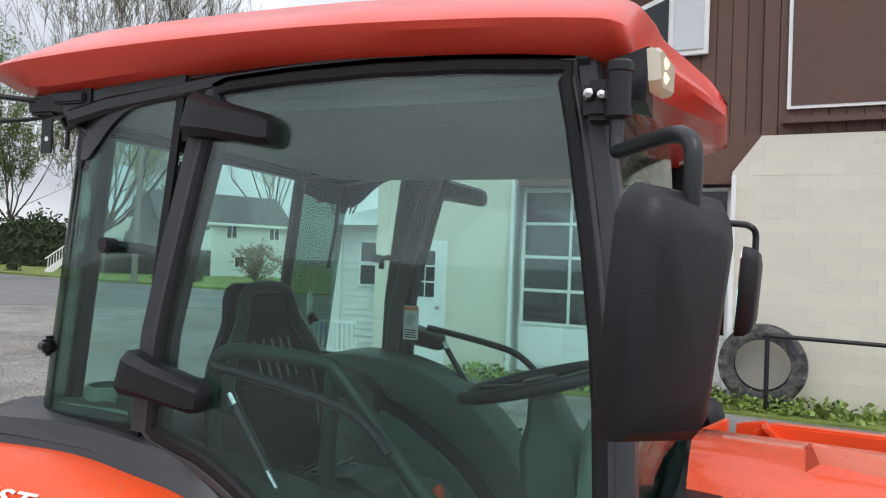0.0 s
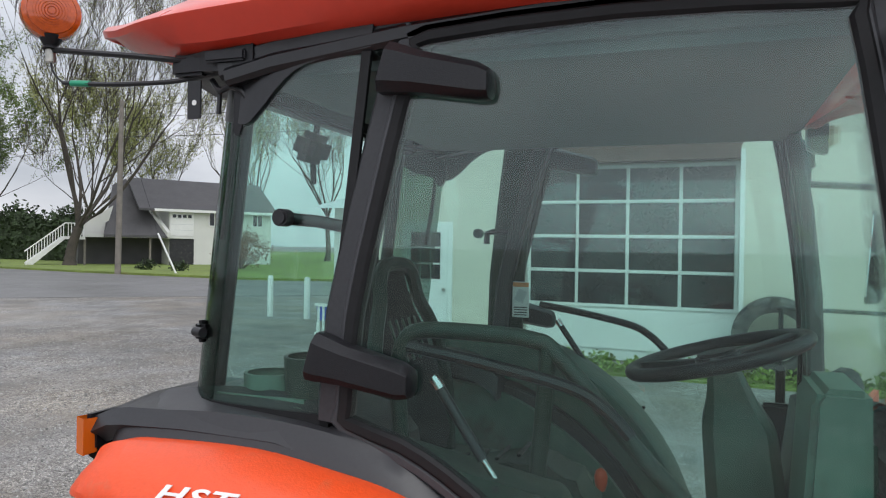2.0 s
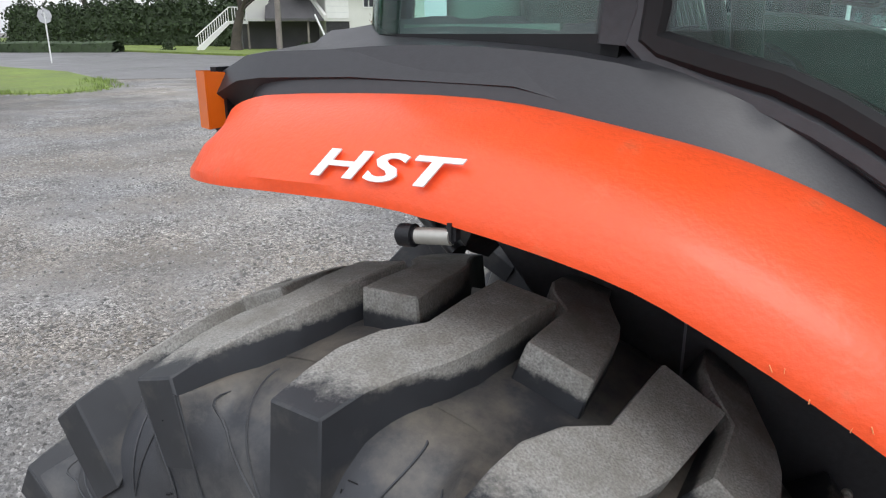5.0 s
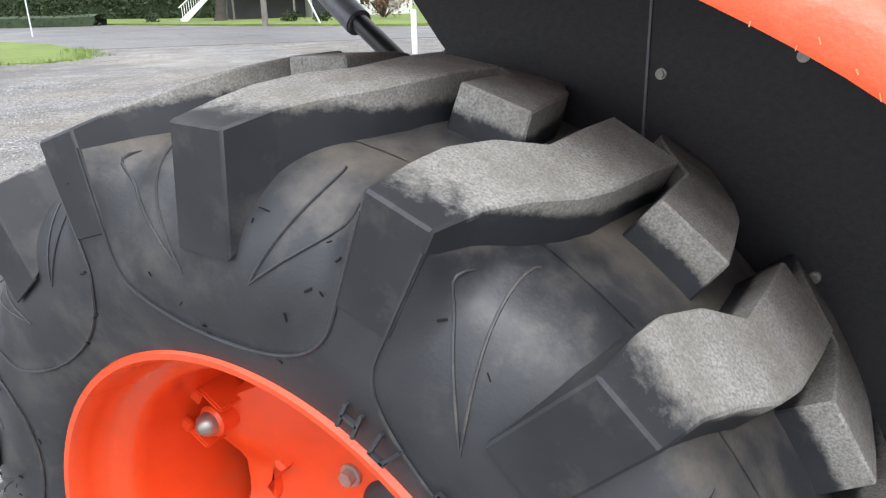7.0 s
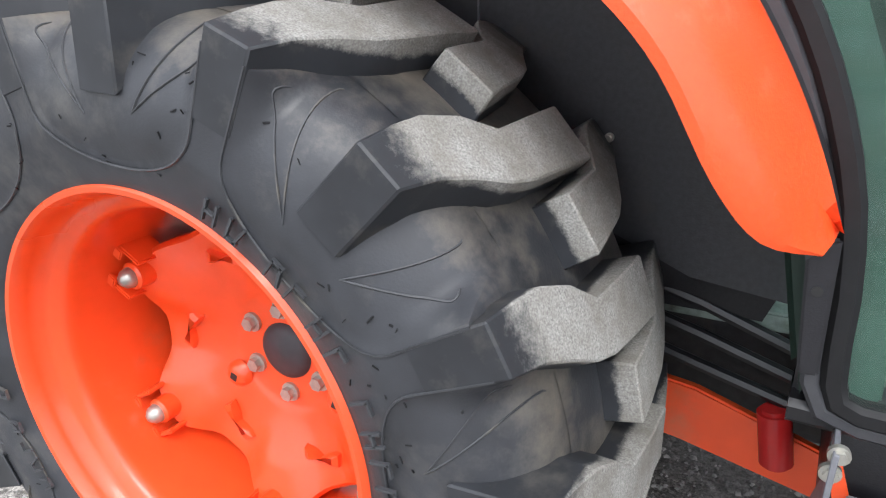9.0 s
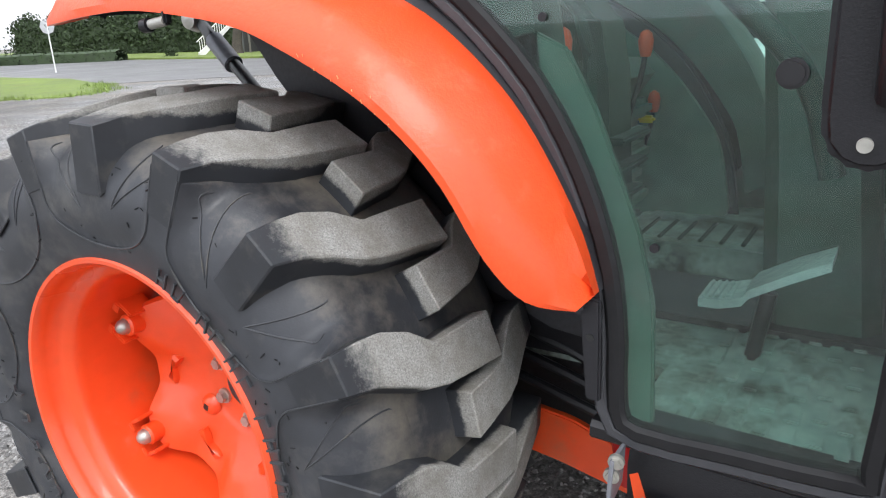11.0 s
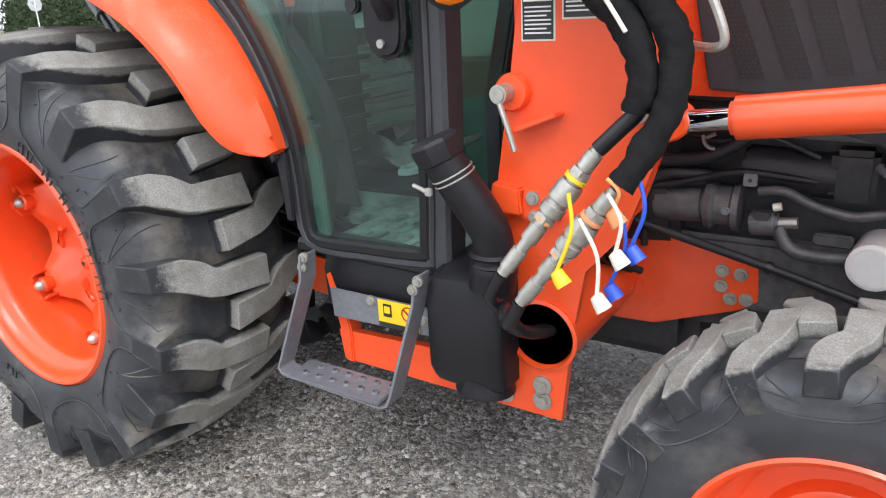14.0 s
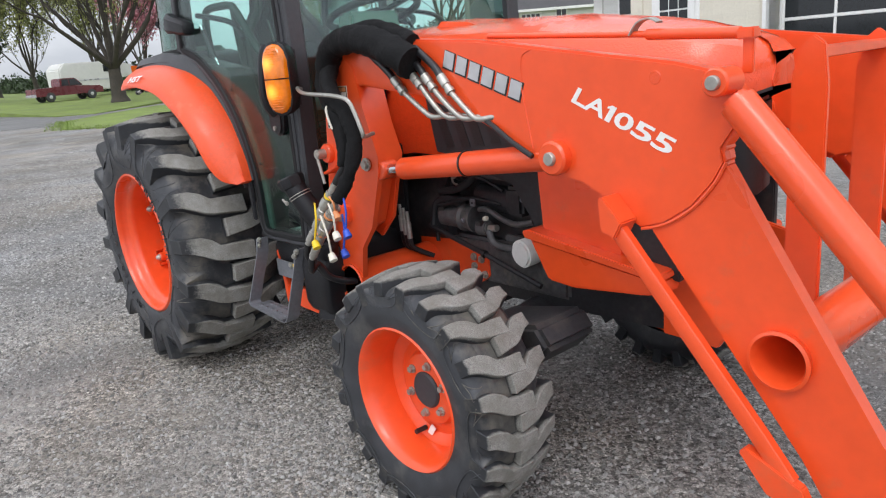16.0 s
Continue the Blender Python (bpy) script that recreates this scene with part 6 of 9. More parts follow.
    # lift cylinder
    cy = part("lift_cylinder", mirrored(lambda: rod((1.655, -0.632, 0.983), (2.285, -0.632, 1.050), 0.0345, 28, bev=0.008), s), ORANGE, tractor, "orange lift cylinder")
    part("cylinder_rod", mirrored(lambda: rod((1.58, -0.632, 0.975), (1.66, -0.632, 0.984), 0.018, 20), s), CHROME, cy, "chrome cylinder rod")
    part("rod_eye", mirrored(lambda: lathe([(0.0, -0.66), (0.026, -0.66), (0.030, -0.655), (0.030, -0.60), (0.0, -0.60)], (1.565, 0, 0.975), 24), s), ORANGE, cy)
    part("cylinder_band", mirrored(lambda: tube([(1.951, -0.632, 1.0145), (1.957, -0.632, 1.0151)], 0.037, 28), s), BLACK_STEEL, cy)
    part("cylinder_eye", mirrored(lambda: lathe([(0.0, -0.69), (0.036, -0.69), (0.042, -0.684), (0.042, -0.60), (0.0, -0.60)], (2.31, 0, 1.054), 28), s), ORANGE, cy)
    part("eye_pin", mirrored(lambda: lathe([(0.0, -0.70), (0.014, -0.70), (0.017, -0.696), (0.017, -0.685)], (2.31, 0, 1.054), 24), s), STEEL, cy)
    # arm: a folded plate box with a bent lower leg
    upper = [(1.36, 1.345), (1.42, 1.375), (1.70, 1.372), (2.05, 1.345), (2.33, 1.303), (2.62, 1.262), (2.735, 1.235), (2.765, 1.18), (2.755, 1.13), (2.728, 1.09), (2.735, 1.062), (2.712, 1.02), (2.665, 0.965), (2.60, 0.922), (2.54, 0.905), (2.50, 0.925), (2.44, 0.965), (2.38, 0.995), (2.30, 1.005), (2.22, 1.055), (2.05, 1.135), (1.80, 1.21), (1.50, 1.245), (1.38, 1.27)]
    arm = part("loader_arm", mirrored(lambda: prism(upper, -0.662, -0.612, "y", 0.006), s), ORANGE, tractor, "orange loader arm")
    leg = [(2.565, 0.905), (2.735, 1.055), (3.045, 0.555), (3.245, 0.26), (3.19, 0.16), (3.06, 0.22), (2.905, 0.470)]
    part("arm_leg", mirrored(lambda: prism(holed(leg, (2.856, 0.676), 0.056), -0.657, -0.622, "y", 0.0), s), ORANGE, arm, "orange lower loader leg")
    part("arm_seam", mirrored(lambda: tube(spline([(2.232, -0.662, 1.072), (2.218, -0.662, 1.14), (2.206, -0.662, 1.22), (2.205, -0.662, 1.275), (2.214, -0.662, 1.300), (2.24, -0.662, 1.309)], 4), 0.0026, 6), s), ORANGE, arm)
    part("arm_weld", mirrored(lambda: tube(spline([(2.54, -0.660, 0.905), (2.60, -0.660, 0.922), (2.665, -0.660, 0.965), (2.712, -0.660, 1.02), (2.735, -0.660, 1.062)], 4), 0.004, 6), s), ORANGE, arm)
    part("arm_hole", mirrored(lambda: lathe([(0.0, -0.6635), (0.013, -0.6635), (0.014, -0.662)], (2.578, 0, 1.232), 20), s), ORANGE_WET, arm)
    part("arm_tube", mirrored(lambda: lathe([(0.060, -0.30), (0.060, -0.668), (0.063, -0.674), (0.056, -0.677), (0.051, -0.668), (0.050, -0.30)], (2.856, 0, 0.676), 36), s), ORANGE, arm, "orange cross tube end")
    # bucket cylinder and its top pin
    bc = part("bucket_cylinder", mirrored(lambda: rod((2.765, -0.690, 1.190), (3.21, -0.70, 0.69), 0.035, 26, bev=0.010), s), ORANGE, tractor, "orange bucket cylinder")
    part("cylinder_rod", mirrored(lambda: rod((3.19, -0.70, 0.70), (3.42, -0.70, 0.455), 0.020, 18), s), CHROME, bc)
    part("cylinder_eye", mirrored(lambda: lathe([(0.0, -0.705), (0.024, -0.705), (0.028, -0.700), (0.028, -0.640), (0.0, -0.640)], (2.731, 0, 1.220), 28), s), ORANGE, bc)
    part("eye_pin", mirrored(lambda: lathe([(0.0, -0.716), (0.0125, -0.716), (0.0145, -0.713), (0.0145, -0.70)], (2.731, 0, 1.220), 24), s), STEEL, bc)
    # levelling link below the arm
    ln = part("level_link", mirrored(lambda: tube([(2.493, -0.70, 0.925), (2.835, -0.70, 0.522), (2.90, -0.70, 0.44)], 0.03, section=(0.012, 0.018)), s), ORANGE, tractor, "orange flat link bar")
    part("link_bracket", mirrored(lambda: prism([(2.466, 0.978), (2.482, 0.982), (2.530, 0.928), (2.510, 0.890), (2.474, 0.903)], -0.722, -0.66, "y", 0.003), s), ORANGE, ln)
    part("link_foot", mirrored(lambda: prism([(2.800, 0.475), (2.815, 0.49), (2.93, 0.44), (2.96, 0.38), (2.86, 0.40)], -0.716, -0.69, "y", 0.003), s), ORANGE, ln)


for s in (-1, 1):
    loader_side(s)
part("cross_member", rod((2.856, -0.31, 0.676), (2.856, 0.09, 0.676), 0.06, 24), ORANGE, tractor, "orange loader cross tube")
# brush guard before the hood
bg = part("brush_guard", tube([(2.74, -0.30, 1.25), (2.74, 0.08, 1.25)], 0.02, section=(0.03, 0.012)), ORANGE, tractor, "orange brush guard")
for yy in (-0.30, 0.08):
    part("guard_plate", prism([(2.70, 0.55), (2.70, 1.20), (2.72, 1.27), (2.745, 1.29), (2.77, 1.27), (2.78, 1.18), (2.78, 0.55)], yy - 0.008, yy + 0.008, "y", 0.003), ORANGE, bg)
lv = part("level_rod", rod((2.04, -0.60, 1.352), (2.53, -0.60, 1.319), 0.007, 12), ORANGE, tractor, "thin bucket level indicator rod")
part("level_tube", rod((2.52, -0.60, 1.3195), (2.73, -0.60, 1.307), 0.012, 14, bev=0.002), ORANGE, lv)
part("level_plate", box((2.744, -0.60, 1.305), (0.034, 0.03, 0.022), 0.003), ORANGE, lv)
part("level_stem", box((2.746, -0.60, 1.265), (0.022, 0.010, 0.07), 0.002), ORANGE, lv)
part("level_flag", tube(spline([(2.48, -0.60, 1.32), (2.50, -0.60, 1.345), (2.53, -0.60, 1.352), (2.55, -0.60, 1.342)], 3), 0.01, section=(0.012, 0.002)), STEEL, lv, "bent steel indicator flag")
ARM_LABEL = lambda x, z, tilt_deg: Matrix.Translation((x, -0.6632, z)) @ Matrix.Rotation(radians(tilt_deg), 4, "Y") @ Matrix.Rotation(radians(90), 4, "X")
label = bmesh.new()
for glyph, left, right in (("L", 0.0, 0.135), ("A", 0.125, 0.335), ("1", 0.352, 0.402), ("0", 0.425, 0.595), ("5", 0.605, 0.785), ("5", 0.795, 0.975)):
    cu = bpy.data.curves.new("glyph", "FONT")
    cu.body, cu.size, cu.extrude, cu.offset, cu.resolution_u = glyph, 1.0, 0.02, 0.022, 3
    tmp = bpy.data.objects.new("tmp", cu)
    me = bpy.data.meshes.new_from_object(tmp)
    bpy.data.objects.remove(tmp)
    xs, ys = [v.co.x for v in me.vertices], [v.co.y for v in me.vertices]
    for v in me.vertices:
        h = (v.co.y - min(ys)) / (max(ys) - min(ys))
        v.co = (0.285 * (left + (right - left) * (v.co.x - min(xs)) / (max(xs) - min(xs))) + h * 0.0385 * 0.2, h * 0.0385, v.co.z * 0.02)
    label.from_mesh(me)
    bpy.data.meshes.remove(me)
flag = [(0.285 * u + h * 0.0385 * 0.2, h * 0.0385) for u, h in ((0.356, 1.0), (0.326, 0.84), (0.326, 0.70), (0.356, 0.80))]
merge(label, prism(flag, -0.0004, 0.0004, "z"))
label.transform(ARM_LABEL(2.357, 1.1855, 24.4))
part("lettering", label, DECAL_WHITE, tractor, "white model lettering")
# brand badge: six plain silver blocks with dark edges
for k in range(6):
    m = ARM_LABEL(1.915 + 0.0475 * k, 1.268 - 0.0165 * k, 19)
    blk = box((0.0, 0.0, 0.0), (0.040, 0.046, 0.003), 0.001)
    bmesh.ops.transform(blk, matrix=m @ Matrix.Translation((0.02, 0.040, 0.0)) , verts=blk.verts)
    b1 = part("badge_block", blk, DECAL_SILVER, tractor, "plain silver badge block")
    edge = box((0.0, 0.0, 0.0), (0.044, 0.050, 0.002), 0.0)
    bmesh.ops.transform(edge, matrix=m @ Matrix.Translation((0.0215, 0.0385, -0.0002)), verts=edge.verts)
    part("badge_shadow", edge, DECAL_BLACK, b1)

# ---- fuel tank, filler, step ----
tank = part("fuel_tank", loft([[(x, y, z) for y, z in ((-0.30, 0.665), (-0.60, 0.668), (-0.655, 0.655), (-0.672, 0.615), (-0.668, 0.53), (-0.64, 0.49), (-0.30, 0.48))] for x in (0.80, 0.815, 1.10, 1.15, 1.165)], close_u=True, caps=True), BLACK_PLASTIC, tractor, "black plastic fuel tank")
part("tank_front", loft([[(x, y, z) for y, z in ((-0.40, 0.695 - d), (-0.68, 0.695 - d), (-0.735 + 0.5 * d, 0.668 - d), (-0.748 + 0.5 * d, 0.61), (-0.746 + 0.5 * d, 0.47 + 0.3 * d), (-0.73 + 0.5 * d, 0.44 + 0.3 * d), (-0.40, 0.435))] for x, d in ((1.122, 0.034), (1.127, 0.016), (1.142, 0.004), (1.17, 0.0), (1.245, 0.0), (1.272, 0.004), (1.287, 0.015), (1.293, 0.032))], close_u=True, caps=True), BLACK_PLASTIC, tank)
part("tank_lip", loft([[(1.228 + r * 0.058 * math.cos(a), -0.690 + r * 0.052 * math.sin(a), z) for a in [2 * math.pi * q / 24 for q in range(24)]] for r, z in ((1.0, 0.460), (1.0, 0.440), (1.10, 0.428), (1.10, 0.422), (0.8, 0.418))], close_u=True, caps=True), BLACK_PLASTIC, tank)
part("filler_neck", tube(spline([(1.262, -0.712, 0.66), (1.270, -0.715, 0.72), (1.268, -0.722, 0.77), (1.248, -0.737, 0.82), (1.218, -0.754, 0.875), (1.197, -0.766, 0.918)], 5), [0.046] * 5 + [0.0385] * 21, 24), BLACK_PLASTIC, tank, "black filler neck")
for zz, xx, yy in ((0.712, 1.269, -0.715), (0.730, 1.270, -0.717)):
    part("neck_rib", lathe([(0.039, -0.006), (0.046, 0.0), (0.039, 0.006)], (xx, yy, zz), 28, axis="z"), BLACK_PLASTIC, tank)
clampm = Matrix.Translation((1.214, -0.756, 0.884)) @ Matrix.Rotation(radians(-24), 4, "Y") @ Matrix.Rotation(radians(12), 4, "X")
clamp = part("hose_clamp", merge(tube([clampm @ V(0.0395 * math.cos(q / 28 * 6.2832), 0.0395 * math.sin(q / 28 * 6.2832), 0.005) for q in range(28)], 0.0017, 6, closed=True), tube([clampm @ V(0.0395 * math.cos(q / 28 * 6.2832), 0.0395 * math.sin(q / 28 * 6.2832), -0.005) for q in range(28)], 0.0017, 6, closed=True)), STEEL, tank, "steel wire hose clamp")
part("clamp_screw", rod((1.150, -0.792, 0.868), (1.186, -0.800, 0.860), 0.004, 8), STEEL, clamp)
part("clamp_nut", box((1.186, -0.798, 0.860), (0.014, 0.010, 0.014), 0.002), STEEL, clamp)
capm = Matrix.Translation((1.197, -0.766, 0.912)) @ Matrix.Rotation(radians(-20), 4, "Y") @ Matrix.Rotation(radians(10), 4, "X")
rows = [[capm @ V(r * math.cos(2 * math.pi * k / 8 + 0.2), r * math.sin(2 * math.pi * k / 8 + 0.2), h) for k in range(8)] for r, h in ((0.040, 0.0), (0.045, 0.003), (0.048, 0.022), (0.048, 0.036), (0.043, 0.042), (0.0, 0.044))]
part("filler_cap", loft(rows, close_u=True), BLACK_PLASTIC, tank, "black octagonal filler cap", 20)
plate = part("tank_plate", prism([(0.825, 0.575), (1.13, 0.572), (1.145, 0.51), (0.83, 0.505)], -0.690, -0.682, "y", 0.002), GREY_STEEL, tank, "grey steel tank guard")
for bx, bz in ((0.945, 0.566), (1.085, 0.545)):
    part("bolt", hexbolt((bx, -0.692, bz), (0, -1, 0), 0.008, 0.007), STEEL, plate)
st = part("fuel_sticker", box((1.018, -0.6925, 0.543), (0.108, 0.002, 0.062), 0.0008), YELLOW, plate, "yellow fuel warning sticker")
part("sticker_band", box((1.018, -0.6940, 0.517), (0.104, 0.002, 0.010)), DECAL_BLACK, st)
part("pump_icon", box((0.990, -0.6938, 0.551), (0.022, 0.0015, 0.030), 0.0), DECAL_BLACK, st)
part("pump_icon_face", box((0.990, -0.6948, 0.553), (0.015, 0.0015, 0.016), 0.0), YELLOW, st)
part("ban_ring", lathe([(0.014, -0.6932), (0.018, -0.6948), (0.018, -0.6925)], (1.045, 0, 0.551), 24), RED_LENS, st)
part("ban_bar", box((1.045, -0.694, 0.551), (0.030, 0.0015, 0.004), 0, Matrix.Rotation(radians(40), 4, "Y")), RED_LENS, st)
def strap(path, wide, thick):
    """A flat bar bent in the side plane: wide across, thin along the bend."""
    pts = [Vector(p) for p in path]
    rows = []
    for i, p in enumerate(pts):
        d = pts[min(i + 1, len(pts) - 1)] - pts[max(i - 1, 0)]
        nx, nz = -d.z, d.x
        f = thick / 2 / math.hypot(nx, nz)
        rows.append([(p.x + nx * f * u, p.y + wide / 2 * v, p.z + nz * f * u) for u, v in ((-1, -1), (1, -1), (1, 1), (-1, 1))])
    return loft(rows, close_u=True, caps=True)


step = part("step", bevel(strap([(0.803, -0.727, 0.668), (0.801, -0.732, 0.61), (0.744, -0.765, 0.42), (0.737, -0.770, 0.398), (0.748, -0.772, 0.387), (0.90, -0.774, 0.381), (1.03, -0.774, 0.376), (1.047, -0.772, 0.384), (1.055, -0.768, 0.405), (1.106, -0.737, 0.61), (1.111, -0.731, 0.668)], 0.052, 0.0065), 0.001, 1), GREY_STEEL, tractor, "grey steel boarding step")
tread = part("step_tread", prism([(0.765, -0.802), (1.03, -0.804), (1.03, -0.715), (0.765, -0.713)], 0.384, 0.391, "z", 0.002), GREY_STEEL, step)
for i in range(6):
    for j in range(2):
        part("tread_stud", lathe([(0.004, 0.0), (0.009, 0.0), (0.0075, 0.006), (0.005, 0.006)], (0.80 + 0.04 * i + 0.018 * j, -0.772 + 0.036 * j, 0.390), 12, axis="z"), GREY_STEEL, step)
for bx, by, bz in ((0.801, -0.745, 0.64), (0.806, -0.742, 0.662), (1.107, -0.757, 0.643), (1.115, -0.75, 0.66)):
    part("bolt", hexbolt((bx, by, bz), (0.1, -1, 0), 0.008, 0.008), STEEL, step, "zinc-plated bolt")
part("rail_ear", prism([(0.80, 0.60), (0.818, 0.61), (0.86, 0.475), (0.86, 0.383), (0.838, 0.385), (0.828, 0.47)], -0.672, -0.63, "y", 0.003), ORANGE, tractor)
part("axle_brace", prism([(0.36, 0.56), (0.62, 0.53), (0.84, 0.46), (0.84, 0.38), (0.60, 0.43), (0.36, 0.46)], -0.46, -0.44, "y", 0.004), ORANGE, tractor)
for k in range(3):
    part("brake_pipe", tube([(0.45, -0.46, 0.72 - 0.05 * k), (0.62, -0.47, 0.68 - 0.05 * k), (0.80, -0.48, 0.62 - 0.04 * k)], 0.010, 8), BLACK_STEEL, tractor)

# ---- turn lamp, mirror ----
def flasher(s):
    spin = Matrix.Translation((1.235, -0.77, 0)) @ Matrix.Rotation(radians(26), 4, "Z") @ Matrix.Translation((-1.235, 0.77, 0))

    def aimed(bm):
        bm.transform(spin)
        return bm

    arm = part("lamp_bracket", mirrored(lambda: box((1.205, -0.735, 1.285), (0.045, 0.06, 0.20), 0.008), s), BLACK_PLASTIC, tractor)
    part("lamp_shell", mirrored(lambda: aimed(loft([[(1.235 + w * a, yy, 1.285 + hh * b) for a, b in ((-1, -0.6), (-0.75, -0.88), (-0.3, -1), (0.3, -1), (0.75, -0.88), (1, -0.6), (1, 0.6), (0.75, 0.88), (0.3, 1), (-0.3, 1), (-0.75, 0.88), (-1, 0.6))] for w, hh, yy in ((0.035, 0.09, -0.735), (0.045, 0.114, -0.755), (0.0485, 0.119, -0.795), (0.0485, 0.119, -0.803), (0.045, 0.115, -0.806))], close_u=True, caps=True)), s), BLACK_PLASTIC, arm, "black lamp housing")
    for zc, mat in ((1.341, AMBER_LIT), (1.229, AMBER_HOT)):
        way = 1 if zc > 1.285 else -1
        rows = []
        for k, d in ((1.0, 0.0), (0.97, 0.010), (0.86, 0.019), (0.62, 0.026), (0.25, 0.030)):
            rows.append([(1.235 + 0.046 * k * a, -0.803 - d, 1.285 + way * (0.0015 + 0.112 * (0.1 + 0.9 * k) * (b + 1.02) / 2.07)) for a, b in ((-1, -1), (-0.5, -1.02), (0.5, -1.02), (1, -1), (1, 0.1), (0.82, 0.62), (0.45, 0.95), (0, 1.05), (-0.45, 0.95), (-0.82, 0.62), (-1, 0.1))])
        lens = part("turn_lamp", mirrored(lambda: aimed(loft(rows, close_u=True, caps=True)), s), mat, arm, "amber turn lamp lens, lit")
        for k in range(11):
            zz = zc - 0.040 + 0.008 * k
            part("lens_rib", mirrored(lambda: aimed(tube([(1.235 + 0.040 * (1 - abs(zz - zc) * 8) * q, -0.8325 + 0.012 * q * q, zz) for q in (-0.8, -0.4, 0.0, 0.4, 0.8)], 0.0011, 5)), s), mat, lens)


def mirror(s):
    ox = 0.012 if s < 0 else 0.135
    arm = part("mirror_arm", mirrored(lambda: tube(spline([(1.135, -0.765, 2.02), (1.135, -0.77, 1.955), (1.145, -0.785, 1.947), (1.18 + ox, -0.87, 1.944), (1.215 + ox, -0.93, 1.940), (1.232 + ox, -0.955, 1.925), (1.235 + ox, -0.96, 1.89), (1.232 + ox, -0.955, 1.82)], 5), 0.0105, 12), s), BLACK_STEEL, tractor, "bent black mirror arm")
    part("mirror_socket", mirrored(lambda: lathe([(0.0, -0.042), (0.016, -0.042), (0.020, -0.038), (0.020, -0.026), (0.018, -0.024), (0.018, 0.024), (0.020, 0.026), (0.020, 0.038), (0.016, 0.042), (0.0, 0.042)], (1.135, -0.765, 2.035), 24, axis="z"), s), BLACK_PLASTIC, arm)
    part("mirror_ball", mirrored(lambda: lathe([(0.0, -0.010), (0.007, -0.007), (0.010, 0.0), (0.007, 0.007), (0.0, 0.010)], (1.090, -0.750, 2.036), 16), s), CHROME, arm, "chrome ball stud")
    part("mirror_ball", mirrored(lambda: lathe([(0.0, -0.008), (0.006, -0.006), (0.008, 0.0), (0.006, 0.006), (0.0, 0.008)], (1.110, -0.757, 2.032), 16), s), CHROME, arm, "chrome ball stud")
    part("mirror_foot", mirrored(lambda: box((1.105, -0.72, 2.03), (0.05, 0.05, 0.06), 0.008), s), BLACK_PLASTIC, arm)
    rot = Matrix.Translation((1.195 + ox, -0.94, 1.735)) @ Matrix.Rotation(radians(-38 if s < 0 else 8), 4, "Z") @ Matrix.Rotation(radians(4), 4, "Y") @ Matrix.Rotation(radians(-4 if s < 0 else 0), 4, "X")
    out = []
    for d, k in ((0.0, 1.0), (0.012, 1.0), (0.03, 0.97), (0.045, 0.86), (0.052, 0.65)):
        out.append([rot @ V(d, u * k, v * k) for u, v in ((-0.070, -0.125), (-0.060, -0.145), (0.060, -0.145), (0.070, -0.13), (0.076, 0.10), (0.068, 0.125), (0.055, 0.14), (-0.055, 0.14), (-0.070, 0.125), (-0.078, 0.10))])
    shell = part("mirror_shell", mirrored(lambda: loft(out, close_u=True, caps=True), s), BLACK_PLASTIC, arm, "black mirror housing")
    part("mirror_glass", mirrored(lambda: loft([[rot @ V(d, u, v) for u, v in ((-0.066, -0.125), (0.066, -0.125), (0.075, 0.10), (0.06, 0.125), (-0.06, 0.125), (-0.075, 0.10))] for d in (-0.003, 0.001)], close_u=True, caps=True), s), MIRROR, shell, "mirror glass")


for s in (-1, 1):
    flasher(s)
    mirror(s)

# ---- hydraulic hoses and couplers ----
def sleeve(points, r0, r1, seed):
    """A loose fabric tube, wide over the tower and narrow below, with long folds and creases."""
    pts = spline(points, 9)
    n = len(pts)
    ease = lambda f: 3 * f * f - 2 * f * f * f
    bm = tube(pts, [r0 + (r1 - r0) * ease(i / (n - 1)) for i in range(n)], 26)
    bm.normal_update()
    for v in bm.verts:
        q = v.co * 26 + Vector((seed, 0, 0))
        v.co += v.normal * (0.0065 * noise.noise(q) + 0.0035 * noise.noise(q * 2.7) + 0.0015 * noise.noise(q * 6))
    return part("hose_sleeve", bm, CLOTH_SLEEVE, tractor, "wrinkled black nylon hose sleeve", 60)


sleeve([(1.83, -0.70, 1.300), (1.76, -0.705, 1.335), (1.66, -0.70, 1.368), (1.54, -0.70, 1.385), (1.44, -0.70, 1.365), (1.392, -0.70, 1.305), (1.40, -0.715, 1.245), (1.47, -0.745, 1.185), (1.535, -0.765, 1.125), (1.556, -0.775, 1.06), (1.550, -0.775, 1.012)], 0.046, 0.022, 3.1)
part("bare_hose", tube(spline([(1.553, -0.775, 1.04), (1.550, -0.775, 1.012), (1.525, -0.776, 0.985), (1.492, -0.778, 0.952)], 5), 0.0135, 14), BLACK_STEEL, tractor, "black rubber hydraulic hose")
sleeve([(1.80, -0.665, 1.35), (1.68, -0.66, 1.395), (1.56, -0.66, 1.405), (1.45, -0.67, 1.38), (1.41, -0.69, 1.32), (1.44, -0.73, 1.25), (1.52, -0.755, 1.20), (1.575, -0.755, 1.15), (1.600, -0.765, 1.08), (1.592, -0.78, 1.01), (1.562, -0.80, 0.945), (1.540, -0.815, 0.905)], 0.030, 0.0215, 7.7)
part("cable_tie", tube(spline([(1.47, -0.742, 1.196), (1.485, -0.776, 1.188), (1.510, -0.790, 1.160), (1.535, -0.795, 1.125)], 4), 0.0035, 8), IVORY, tractor, "white hose tie")
